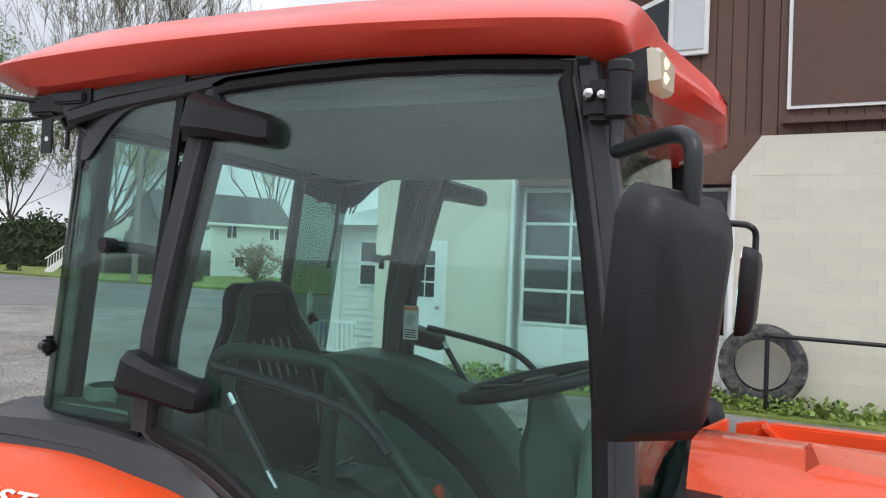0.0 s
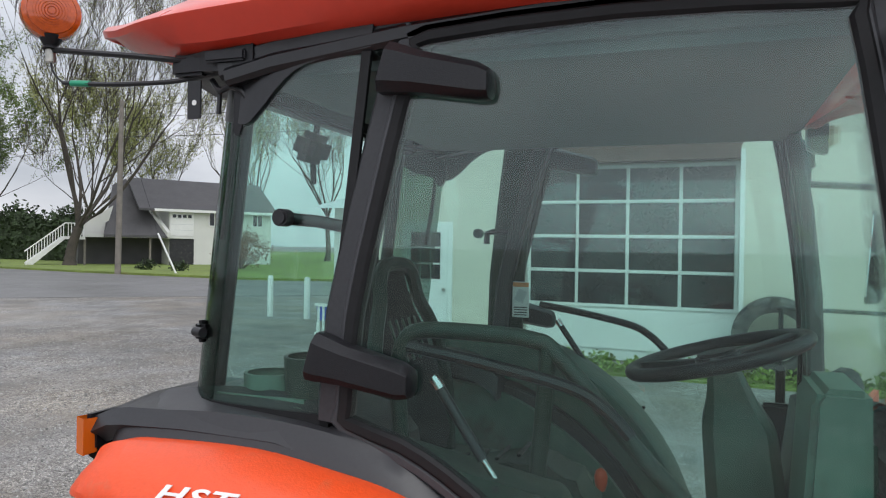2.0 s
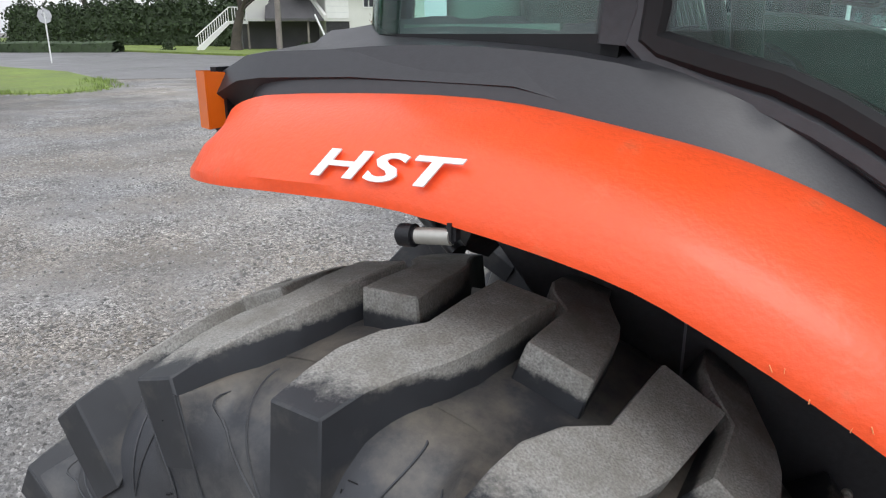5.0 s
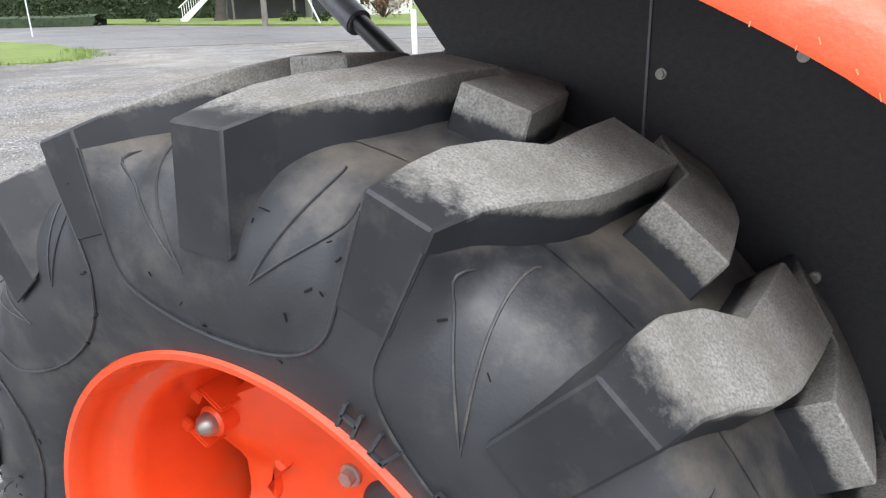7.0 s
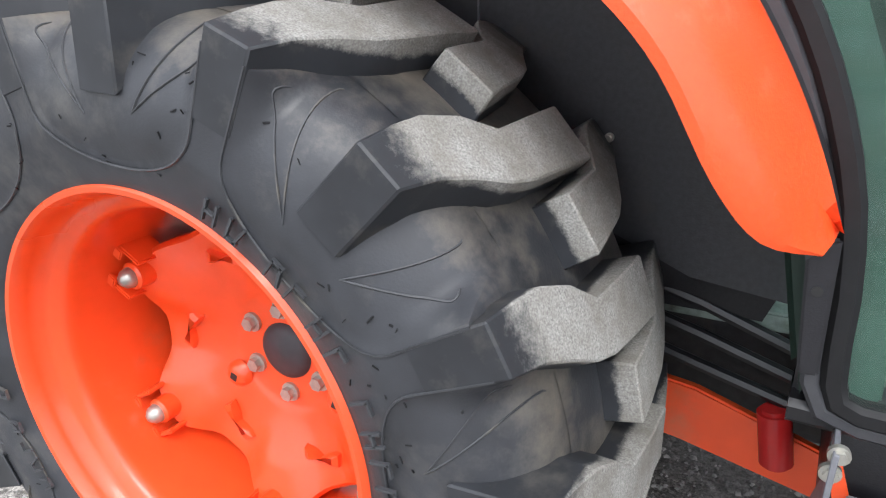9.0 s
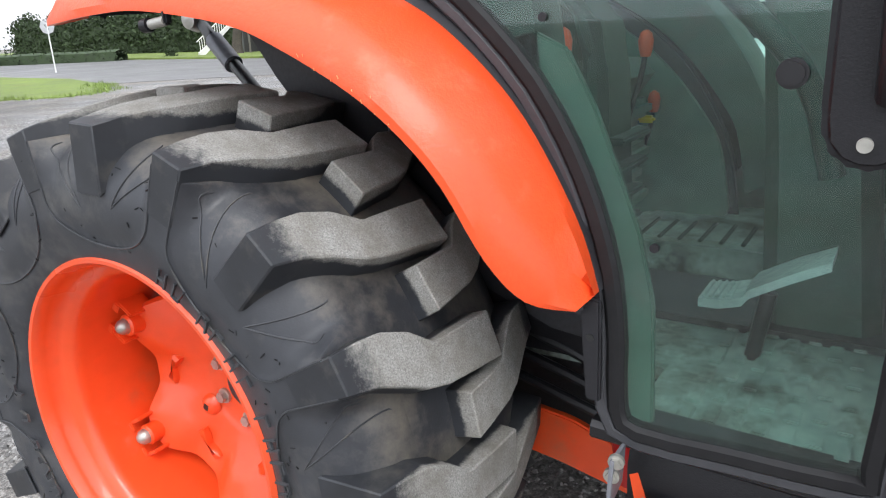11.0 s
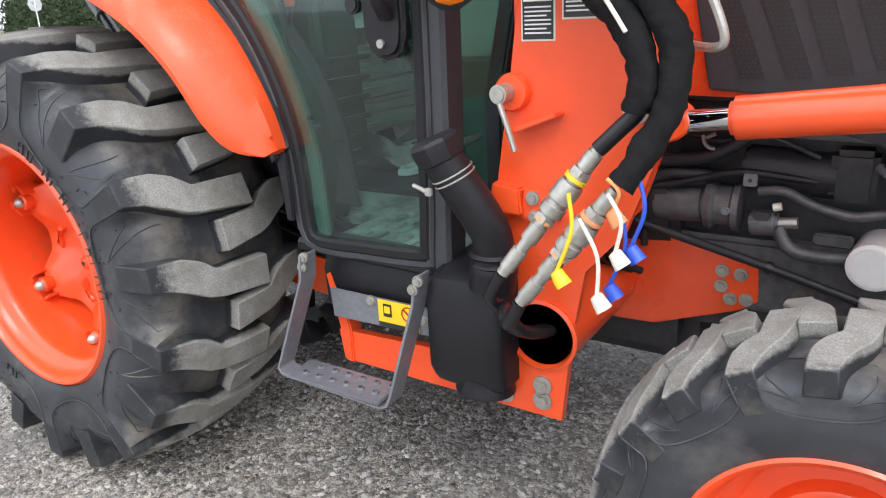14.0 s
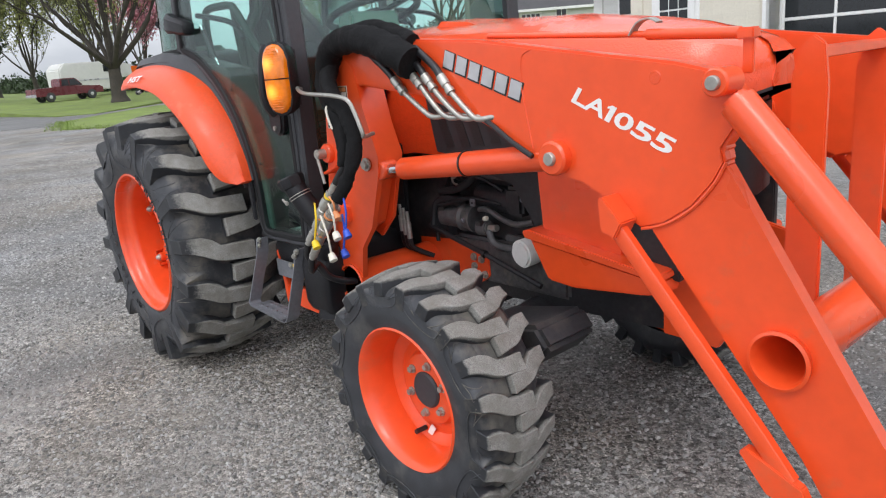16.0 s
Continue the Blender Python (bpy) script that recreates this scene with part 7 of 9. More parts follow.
for (x0, z0), (x1, z1), (x2, z2) in (((1.69, 1.285), (1.76, 1.22), (1.88, 1.150)), ((1.78, 1.29), (1.84, 1.235), (1.95, 1.148)), ((1.835, 1.29), (1.895, 1.225), (2.01, 1.146)), ((1.90, 1.29), (1.965, 1.215), (2.06, 1.145))):
    hs = part("hydraulic_hose", tube(spline([(x0 - 0.08, -0.675, z0 + 0.05), (x0, -0.68, z0), (x0 + (x1 - x0) * 0.4, -0.68, z0 + (z1 - z0) * 0.4)], 3), 0.011, 10), BLACK_STEEL, tractor)
    a, b = V(x0 + (x1 - x0) * 0.4, -0.68, z0 + (z1 - z0) * 0.4), V(x1, -0.68, z1)
    part("hose_ferrule", tube([a, a + (b - a) * 0.55, a + (b - a) * 0.55, a + (b - a) * 0.75, a + (b - a) * 0.75, b], [0.0135, 0.0135, 0.011, 0.011, 0.0135, 0.0135], 12), STEEL, hs, "steel hose ferrule")
    part("steel_pipe", tube(spline([b, (x1 + (x2 - x1) * 0.55, -0.678, z2 + 0.025), (x2 - 0.01, -0.672, z2), (x2 + 0.04, -0.655, z2 + 0.004), (x2 + 0.08, -0.63, z2 + 0.012)], 5), 0.008, 10), STEEL, hs, "bent steel hydraulic pipe")
part("thin_hose", tube(spline([(2.02, -0.64, 1.15), (2.10, -0.67, 1.13), (2.17, -0.675, 1.09), (2.24, -0.675, 1.055)], 5), 0.007, 8), BLACK_STEEL, tractor)
part("hose_stay", tube(spline([(1.22, -0.70, 1.245), (1.29, -0.755, 1.25), (1.39, -0.79, 1.235), (1.55, -0.79, 1.225), (1.62, -0.785, 1.21), (1.645, -0.78, 1.17), (1.665, -0.775, 1.115), (1.65, -0.76, 1.10), (1.60, -0.69, 1.10)], 5), 0.0065, 8), STEEL, tractor, "bent steel hose stay")


def coupler(a, b, cap_mat, tag):
    """A pair of quick couplers on a hose end: plugs, ribbed sleeves and hexagon nuts on one axis."""
    A, B = Vector(a), Vector(b)
    at = lambda f: A + (B - A) * f
    steps = [(0, 11), (0.05, 11), (0.05, 14), (0.16, 14), (0.16, 12), (0.20, 12), (0.20, 17), (0.24, 17), (0.24, 14), (0.27, 14), (0.27, 20), (0.31, 22), (0.40, 22), (0.41, 18), (0.43, 18), (0.44, 21), (0.50, 21), (0.51, 16), (0.56, 16), (0.56, 13), (0.60, 13), (0.60, 15), (0.72, 15), (0.72, 11), (0.80, 11), (0.80, 14), (0.95, 14), (0.95, 11), (1.0, 11)]
    c = part("quick_coupler", tube([at(f) for f, r in steps], [r / 1000 for f, r in steps], 18), STEEL, tractor, "steel hydraulic quick coupler")
    part("coupler_nut", tube([at(0.52), at(0.57)], 0.019, 6), STEEL, c)
    part("coupler_nut", tube([at(0.17), at(0.21)], 0.018, 6), STEEL, c)
    part("colour_ring", tube([at(0.225), at(0.25)], 0.0195, 18), cap_mat, c, tag)
    part("colour_ring", tube([at(0.545), at(0.565)], 0.0175, 18), PEACH, c)
    return c


coupler((1.496, -0.777, 0.957), (1.345, -0.825, 0.74), YELLOW, "yellow ring")
coupler((1.535, -0.815, 0.90), (1.385, -0.84, 0.70), PEACH, "peach ring")
for a in ((1.345, -0.825, 0.74), (1.385, -0.84, 0.70)):
    A = Vector(a)
    x1 = 1.32 + (a[0] - 1.36) * 0.35
    part("coupler_hose", tube(spline([A, A + V(-0.03, 0.01, -0.05), (x1, -0.79, 0.66), (x1 + 0.012, -0.755, 0.605), (x1 + 0.03, -0.69, 0.575), (x1 + 0.04, -0.60, 0.56)], 5), 0.012, 10), BLACK_STEEL, tractor, "black hydraulic hose")
for (x, y, z), top, mat, tag in (((1.465, -0.865, 0.767), (1.475, -0.855, 0.90), YELLOW, "yellow dust cap on its strap"), ((1.523, -0.845, 0.729), (1.49, -0.85, 0.86), IVORY, "ivory dust cap on its strap"), ((1.561, -0.805, 0.801), (1.565, -0.805, 0.92), BLUE, "blue dust cap on its strap"),
                                 ((1.527, -0.80, 0.731), (1.54, -0.80, 0.86), BLUE, "blue dust cap on its strap"), ((1.547, -0.835, 0.80), (1.53, -0.84, 0.90), IVORY, "ivory dust cap on its strap"), ((1.535, -0.82, 0.86), (1.525, -0.83, 0.92), PEACH, "peach dust cap on its strap")):
    T, C = Vector(top), Vector((x, y, z))
    st = part("dust_cap", tube([C + V(-0.007, 0, 0.010), C + V(-0.005, 0, 0.008), C + V(0.003, -0.001, -0.003), C + V(0.010, -0.002, -0.012), C + V(0.0101, -0.002, -0.0121), C + V(0.003, -0.001, -0.004)], [0.006, 0.0105, 0.0125, 0.0135, 0.0105, 0.010], 18), mat, tractor, tag)
    part("cap_strap", tube(spline([T, (T + C) / 2 + V(0.014, -0.004, 0.01), C + V(-0.004, 0, 0.010)], 5), 0.0034, 8), mat, st)

# warning plates on the tower
for dx, dz in ((0.0, 0.0), (0.075, 0.034)):
    wp = part("warning_plate", box((1.34 + dx, -0.6665, 1.16 + dz), (0.058, 0.002, 0.10), 0.0006), DECAL_BLACK, tractor, "black warning plate with orange header")
    part("plate_border", box((1.34 + dx, -0.6660, 1.16 + dz), (0.063, 0.002, 0.105), 0.0006), IVORY, wp)
    part("plate_header", box((1.34 + dx, -0.668, 1.201 + dz), (0.052, 0.002, 0.013)), PEACH, wp)
    part("plate_panel", box((1.34 + dx, -0.668, 1.182 + dz), (0.052, 0.002, 0.020)), DECAL_WHITE, wp)
    for k in range(7):
        part("text_bar", box((1.34 + dx - (0.004 if k % 3 == 2 else 0), -0.668, 1.163 + dz - 0.007 * k), (0.048 - (0.008 if k % 3 == 2 else 0), 0.002, 0.0026)), DECAL_WHITE, wp)
link = part("three_point_link", rod((-0.06, -0.50, 1.13), (-0.34, -0.40, 1.29), 0.014, 14), BLACK_STEEL, tractor, "threaded lift link")
part("link_sleeve", rod((-0.17, -0.46, 1.19), (-0.26, -0.43, 1.245), 0.021, 16, bev=0.003), GREY_STEEL, link)
part("link_ball", lathe([(0.0, -0.03), (0.022, -0.026), (0.030, 0.0), (0.022, 0.026), (0.0, 0.03)], (-0.345, -0.40, 1.293), 20), STEEL, link)
stub = part("rear_stub", rod((0.097, -0.868, 1.270), (0.117, -0.868, 1.272), 0.0105, 18, bev=0.003), BLACK_PLASTIC, tractor, "black capped fender stub")
part("stub_shaft", rod((0.117, -0.868, 1.272), (0.152, -0.868, 1.276), 0.0075, 14), STEEL, stub)
part("stub_mount", box((0.152, -0.866, 1.281), (0.010, 0.014, 0.022), 0.003), BLACK_STEEL, stub)
part("cowl_panel", box((1.27, -0.392, 0.81), (0.17, 0.02, 0.42), 0.005), BLACK_PLASTIC, tractor)
part("bell_housing", rod((1.22, YC, 0.74), (1.50, YC, 0.76), 0.22, 28, bev=0.02), ENGINE_BLACK, tractor)
for k in range(3):
    ft = part("hydraulic_fitting", tube([(1.35 + 0.02 * k, -0.43, 0.80 - 0.012 * k), (1.352 + 0.02 * k, -0.43, 0.76 - 0.012 * k), (1.352 + 0.02 * k, -0.43, 0.76 - 0.012 * k), (1.355 + 0.02 * k, -0.43, 0.70 - 0.012 * k)], [0.006, 0.006, 0.010, 0.010], 12), STEEL, tractor, "steel hydraulic fitting")
    part("fitting_hose", tube(spline([(1.355 + 0.02 * k, -0.43, 0.70 - 0.012 * k), (1.36 + 0.02 * k, -0.42, 0.64), (1.40 + 0.02 * k, -0.36, 0.60)], 4), 0.009, 8), BLACK_STEEL, ft)
part("elbow_hose", tube(spline([(1.43, -0.34, 0.70), (1.432, -0.335, 0.76), (1.45, -0.33, 0.80), (1.50, -0.32, 0.815), (1.58, -0.30, 0.81)], 5), 0.013, 12), GREY_PLASTIC, tractor, "grey bent coolant hose")



# ---- setting: ground, road, lawns ----
def ground_material():
    """Crushed grey stone at three sizes, sinking here and there under fine tan dust."""
    m = material("gravel", (0.205, 0.202, 0.198), 0.85, vary=0.22, grain=60, broad=0.7, bump=0.25, bump_scale=260, rough_vary=0.1, spec=0.2)
    n, l = m.node_tree.nodes, m.node_tree.links
    bsdf = n["Principled BSDF"]
    tc = n.new("ShaderNodeTexCoord")

    def noise(scale, detail, rough=0.6):
        t = n.new("ShaderNodeTexNoise")
        t.inputs["Scale"].default_value, t.inputs["Detail"].default_value, t.inputs["Roughness"].default_value = scale, detail, rough
        l.new(tc.outputs["Object"], t.inputs["Vector"])
        return t.outputs["Fac"]

    def span(value, a, b, c, d):
        r = n.new("ShaderNodeMapRange")
        for k, v in (("From Min", a), ("From Max", b), ("To Min", c), ("To Max", d)):
            r.inputs[k].default_value = v
        l.new(value, r.inputs["Value"])
        return r.outputs[0]

    def math_node(op, a, b):
        q = n.new("ShaderNodeMath")
        q.operation = op
        for k, v in enumerate((a, b)):
            if isinstance(v, float):
                q.inputs[k].default_value = v
            else:
                l.new(v, q.inputs[k])
        return q.outputs[0]

    stony = span(noise(0.75, 6.0, 0.65), 0.40, 0.60, 0.25, 1.0)
    tone, height = None, None
    for scale, low, high, weight in ((34.0, 0.5, 1.6, 0.55), (75.0, 0.42, 1.66, 1.0), (170.0, 0.5, 1.55, 1.0), (330.0, 0.6, 1.4, 1.0)):
        cell = n.new("ShaderNodeTexVoronoi")
        cell.inputs["Scale"].default_value = scale
        l.new(tc.outputs["Object"], cell.inputs["Vector"])
        sep = n.new("ShaderNodeSeparateColor")
        l.new(cell.outputs["Color"], sep.inputs[0])
        value = span(sep.outputs[0], 0.0, 1.0, low, high)
        keep = math_node("MULTIPLY", stony, weight)
        value = math_node("ADD", math_node("MULTIPLY", math_node("SUBTRACT", value, 1.0), keep), 1.0)
        tone = value if tone is None else math_node("MULTIPLY", tone, value)
        lump = math_node("MULTIPLY", cell.outputs["Distance"], 20.0 / scale)
        height = lump if height is None else math_node("ADD", height, lump)
    tone = math_node("MULTIPLY", tone, span(noise(0.16, 5.0), 0.35, 0.65, 0.76, 1.20))
    tone = math_node("MULTIPLY", tone, span(noise(1.1, 4.0), 0.35, 0.65, 0.80, 1.18))
    old = bsdf.inputs["Base Color"].links[0].from_socket
    dusty = n.new("ShaderNodeMix")
    dusty.data_type = "RGBA"
    dusty.inputs[7].default_value = (0.222, 0.200, 0.172, 1)
    l.new(span(noise(0.42, 7.0, 0.66), 0.40, 0.62, 0.0, 0.9), dusty.inputs[0])
    l.new(old, dusty.inputs[6])
    shade = n.new("ShaderNodeVectorMath")
    shade.operation = "SCALE"
    l.new(dusty.outputs[2], shade.inputs[0])
    l.new(tone, shade.inputs["Scale"])
    l.new(shade.outputs[0], bsdf.inputs["Base Color"])
    b = n.new("ShaderNodeBump")
    b.inputs["Strength"].default_value, b.inputs["Distance"].default_value = 0.8, 0.02
    b.invert = True
    l.new(height, b.inputs["Height"])
    l.new(bsdf.inputs["Normal"].links[0].from_socket, b.inputs["Normal"])
    l.new(b.outputs[0], bsdf.inputs["Normal"])
    return m


GRAVEL = ground_material()
STONE = material("gravel_stone", (0.25, 0.243, 0.232), 0.7, vary=0.25, grain=60, broad=30, island=0.62)
ASPHALT = material("asphalt", (0.145, 0.142, 0.14), 0.5, vary=0.25, grain=50, broad=0.3, bump=0.3, bump_scale=80, rough_vary=0.15)
GRASS = material("grass", (0.15, 0.205, 0.04), 0.8, vary=0.4, grain=12, broad=0.5, bump=0.8, bump_scale=30, dirt=(0.15, 0.14, 0.05), dirt_amount=0.2, dirt_scale=0.8)
LEAF_SPRING = material("spring_leaf", (0.28, 0.30, 0.10), 0.7, vary=0.3, island=0.4)
LEAF_FRESH = material("fresh_leaf", (0.13, 0.19, 0.045), 0.7, vary=0.3, island=0.4)
LEAF_DARK = material("hedge_leaf", (0.030, 0.050, 0.018), 0.8, vary=0.4, island=0.5)
LEAF_WEED = material("weed_leaf", (0.17, 0.24, 0.05), 0.6, vary=0.3, island=0.5)
LEAF_PINK = material("blossom", (0.50, 0.20, 0.24), 0.7, vary=0.3, island=0.3)
LEAF_RUST = material("bush_leaf", (0.16, 0.085, 0.045), 0.8, vary=0.3, island=0.4)
BARK = material("bark", (0.065, 0.055, 0.045), 0.9, vary=0.4, grain=20, bump=0.6, bump_scale=30)
CREAM = material("cream_block_paint", (0.66, 0.62, 0.52), 0.7, vary=0.06, grain=30, broad=1.5, bump=0.3, bump_scale=90, dirt=(0.45, 0.42, 0.35), dirt_amount=0.1, dirt_scale=2, obj_random=0.03)
BROWN = material("brown_siding_paint", (0.115, 0.058, 0.042), 0.65, vary=0.15, grain=20, broad=1.0, bump=0.2, obj_random=0.08)
SIDING = material("white_lap_siding", (0.66, 0.66, 0.62), 0.6, vary=0.05, broad=1.0, obj_random=0.03)
ROOF_SHINGLE = material("grey_shingle", (0.085, 0.082, 0.085), 0.85, vary=0.25, grain=15, broad=1.0, bump=0.4)
ROOF_METAL = material("pale_metal_roof", (0.55, 0.57, 0.58), 0.4, 0.2, vary=0.06)
TRIM_WHITE = material("white_trim", (0.78, 0.78, 0.76), 0.45, vary=0.05)
WOOD_POLE = material("pole_wood", (0.20, 0.18, 0.155), 0.85, vary=0.3, grain=30, bump=0.4)

g = bmesh.new()
bmesh.ops.create_grid(g, x_segments=60, y_segments=60, size=1.0)
for v in g.verts:
    v.co.x, v.co.y = (math.copysign(abs(c) ** 4.0 * 900, c) for c in (v.co.x, v.co.y))
tagged(part("ground", g, GRAVEL, None, "wet grey gravel yard"), category="ground", kind="structure")


def sheet(name, poly, top, mat, label, cat, rise=0.0):
    bm = prism(poly, -0.3, top, "z")
    for v in bm.verts:
        v.co.z += rise * (-v.co.x - 36)
    return tagged(part(name, bm, mat, None, label), category=cat, kind="structure")


def tufts(edge, top, per_metre, seed, label):
    """Uneven blades of grass in clumps along a grass edge."""
    g, verts, faces = random.Random(seed), [], []
    for (x0, y0), (x1, y1) in zip(edge, edge[1:]):
        for _ in range(int(math.hypot(x1 - x0, y1 - y0) * per_metre)):
            f = g.random()
            cx, cy = x0 + (x1 - x0) * f + g.gauss(0, 0.22), y0 + (y1 - y0) * f + g.gauss(0, 0.22)
            for _ in range(g.randint(4, 9)):
                bx, by, a = cx + g.gauss(0, 0.06), cy + g.gauss(0, 0.06), g.uniform(0, 6.28)
                h, w, lean = g.uniform(0.03, 0.13), g.uniform(0.006, 0.014), g.uniform(0.0, 0.07)
                k = len(verts)
                verts += [(bx - w * math.sin(a), by + w * math.cos(a), top - 0.03), (bx + w * math.sin(a), by - w * math.cos(a), top - 0.03), (bx + lean * math.cos(a), by + lean * math.sin(a), top + h)]
                faces.append((k, k + 1, k + 2))
    me = bpy.data.meshes.new("grass_tufts")
    me.from_pydata(verts, [], faces)
    me.materials.append(LEAF_WEED)
    return tagged(new("grass_tufts", me), label, "grass", kind="stuff")


sheet("road", [(6, 36), (-4, 27), (-13, 19.3), (-19, 14.3), (-26, 7), (-34, -4), (-44, -24), (-64, -24), (-54, 0), (-52, 9), (-80, 15), (-160, 18), (-160, 32), (-70, 31), (-47, 32.4), (-33, 29.6), (-20, 28.0), (-8, 32), (0, 44)], 0.012, ASPHALT, "wet grey asphalt road", "road")
sheet("lawn", [(-160, 32.2), (-70, 31.2), (-47, 32.6), (-33, 29.8), (-20, 28.2), (-8, 32.2), (0, 44.2), (0, 160), (-200, 160)], 0.12, GRASS, "green spring lawn", "lawn")
sheet("lawn", [(-36, 9.0), (-37.4, 7.5), (-47.6, 7.1), (-70, 6), (-200, 0), (-200, 34), (-75, 27.5), (-50, 20.5), (-41.5, 14.5)], 0.03, GRASS, "green spring lawn", "lawn", 0.018)
sheet("grass_patch", [(-23.5, 4.4), (-21.6, 5.4), (-19, 7.2), (-16.8, 8.8), (-17.5, 10.5), (-21, 12.5), (-26, 14.5), (-33, 15.5), (-38.5, 13.0), (-34.5, 9.5), (-32.3, 7.7), (-29.9, 6.0)], 0.026, GRASS, "green roadside grass with tufts", "grass")
tufts([(-29.9, 6.0), (-23.5, 4.4), (-21.6, 5.4), (-19, 7.2), (-16.8, 8.8), (-17.5, 10.5), (-21, 12.5)], 0.02, 26, 5, "ragged green grass tufts along the yard edge")
g = random.Random(11)
verts, faces = [], []
clump = [(g.uniform(-3, 4.5), g.uniform(-3, 2), g.uniform(0.15, 0.7)) for _ in range(60)]
for k in range(110000):
    if k < 60000:
        x, y = g.uniform(-2.2, 3.6), g.uniform(-1.9, 1.8)
        if k % 2:
            cx, cy, cr = clump[k % 60]
            x, y = g.gauss(cx, cr), g.gauss(cy, cr)
        size = 1.0
    else:
        x, y = -1.2 - 11.5 * g.random() ** 1.5, g.uniform(-3.5, 9.5)
        size = 1.5
    if any(abs(y - wy) < wr and abs(x - wx) < wl for wx, wy, wr, wl in ((RX, -0.742, 0.24, 0.2), (RX, 0.522, 0.24, 0.2), (FX, -0.772, 0.14, 0.12), (FX, 0.552, 0.14, 0.12))):
        continue
    r = (0.0035 + 0.0085 * g.random() ** 2.2) * size
    k0, turn = len(verts), g.uniform(0, 6.28)
    c, n_ = math.cos(turn) * r, math.sin(turn) * r
    lx, ly = g.uniform(0.8, 1.3), g.uniform(0.6, 1.0)
    verts += [(x + c * lx * a - n_ * ly * b, y + n_ * lx * a + c * ly * b, r * h * g.uniform(0.6, 1.0)) for a, b, h in ((1, 0.1, -0.1), (0.25, 1, -0.1), (-0.95, 0.5, -0.1), (-0.5, -0.95, -0.1), (0.45, 0.05, 0.75), (-0.2, 0.45, 0.9), (-0.25, -0.4, 0.8))]
    faces += [(k0 + p, k0 + q, k0 + w) for p, q, w in ((0, 1, 4), (1, 5, 4), (1, 2, 5), (2, 6, 5), (2, 3, 6), (3, 0, 6), (0, 4, 6), (4, 5, 6))]
me = bpy.data.meshes.new("loose_gravel")
me.from_pydata(verts, [], faces)
me.materials.append(STONE)
tagged(new("loose_gravel", me), "loose grey gravel stones", "gravel", kind="stuff")



# ---- trees and hedges ----
def leaves(points, size, count, seed, spread):
    g = random.Random(seed)
    verts, faces = [], []
    for _ in range(count):
        p = g.choice(points)
        c = Vector(p) + Vector((g.gauss(0, spread), g.gauss(0, spread), g.gauss(0, spread)))
        u = Vector((g.uniform(-1, 1), g.uniform(-1, 1), g.uniform(-1, 1))).normalized() * size * g.uniform(0.5, 1.3)
        w = u.cross(Vector((g.uniform(-1, 1), g.uniform(-1, 1), g.uniform(-1, 1)))).normalized() * size * g.uniform(0.3, 0.7)
        k = len(verts)
        verts += [c - u, c + w, c + u, c - w]
        faces.append((k, k + 1, k + 2, k + 3))
    bm = bmesh.new()
    vs = [bm.verts.new(v) for v in verts]
    for f in faces:
        bm.faces.new([vs[i] for i in f])
    return bm


def tree(at, height, girth, seed, leaf, leaf_count, leaf_size, label, low=0.12, depth=5, lean=0.0, spread=0.16, fork=6, tilts=(0.25, 0.45, 0.65, 0.9)):
    g = random.Random(seed)
    t = thing("tree", label, "tree", "roadside trees", at=at)
    verts, faces, tips = [], [], []

    def limb(p, d, length, r, level):
        sides, n = (9, 5) if level < 2 else (5, 4) if level < 3 else (3, 3)
        bend = spread * (0.5 if level == 0 else 0.62)
        pts = [p]
        for i in range(n + 1):
            rr = r * (1 - (0.30 if level == 0 else 0.50) * i / n) * (1.35 if level == 0 and i == 0 else 1)
            rr = max(rr, 0.013)
            side = d.orthogonal().normalized()
            up = d.cross(side)
            base = len(verts)
            verts.extend(p + (side * math.cos(2 * math.pi * k / sides) + up * math.sin(2 * math.pi * k / sides)) * rr for k in range(sides))
            if i:
                faces.extend((base - sides + k, base - sides + (k + 1) % sides, base + (k + 1) % sides, base + k) for k in range(sides))
            if i < n:
                d = (d + Vector((g.gauss(0, bend), g.gauss(0, bend), g.gauss(0.07, bend * 0.6)))).normalized()
                p = p + d * length / n
                pts.append(p)
        end = r * (0.70 if level == 0 else 0.50)
        if level >= 3:
            tips.extend(pts[1:])
        if level < depth:
            for k in range(fork if level == 0 else g.choice((3, 4, 4))):
                a = g.uniform(0, 2 * math.pi) if level else 2 * math.pi * k / fork + g.uniform(-0.4, 0.4)
                tilt_ = g.uniform(0.25, 0.7) if level else g.choice(tilts)
                out = d.orthogonal().normalized()
                out = Matrix.Rotation(a, 3, d) @ out
                nd = (d * math.cos(tilt_) + out * math.sin(tilt_) + Vector((0, 0, 0.26))).normalized()
                start = pts[-1] if k < 1 or level == 0 else pts[g.randrange(1, len(pts))]
                limb(start, nd, (height * 0.30 if level == 0 else length * 0.69) * g.uniform(0.75, 1.15), end * (g.uniform(0.40, 0.60) if level == 0 else g.uniform(0.50, 0.85)), level + 1)

    limb(Vector((0, 0, -0.1)), Vector((lean, 0, 1)).normalized(), height * low, girth, 0)
    me = bpy.data.meshes.new("trunk")
    me.from_pydata(verts, [], faces)
    me.materials.append(BARK)
    me.shade_smooth()
    trunk = new("trunk", me)
    trunk.parent = t
    tagged(trunk, "grey-brown trunk and limbs")
    if leaf_count:
        tagged(part("crown", leaves(tips, leaf_size, leaf_count, seed + 1, leaf_size * 1.6), leaf, t, "sparse spring leaves"), kind="stuff")
    return t


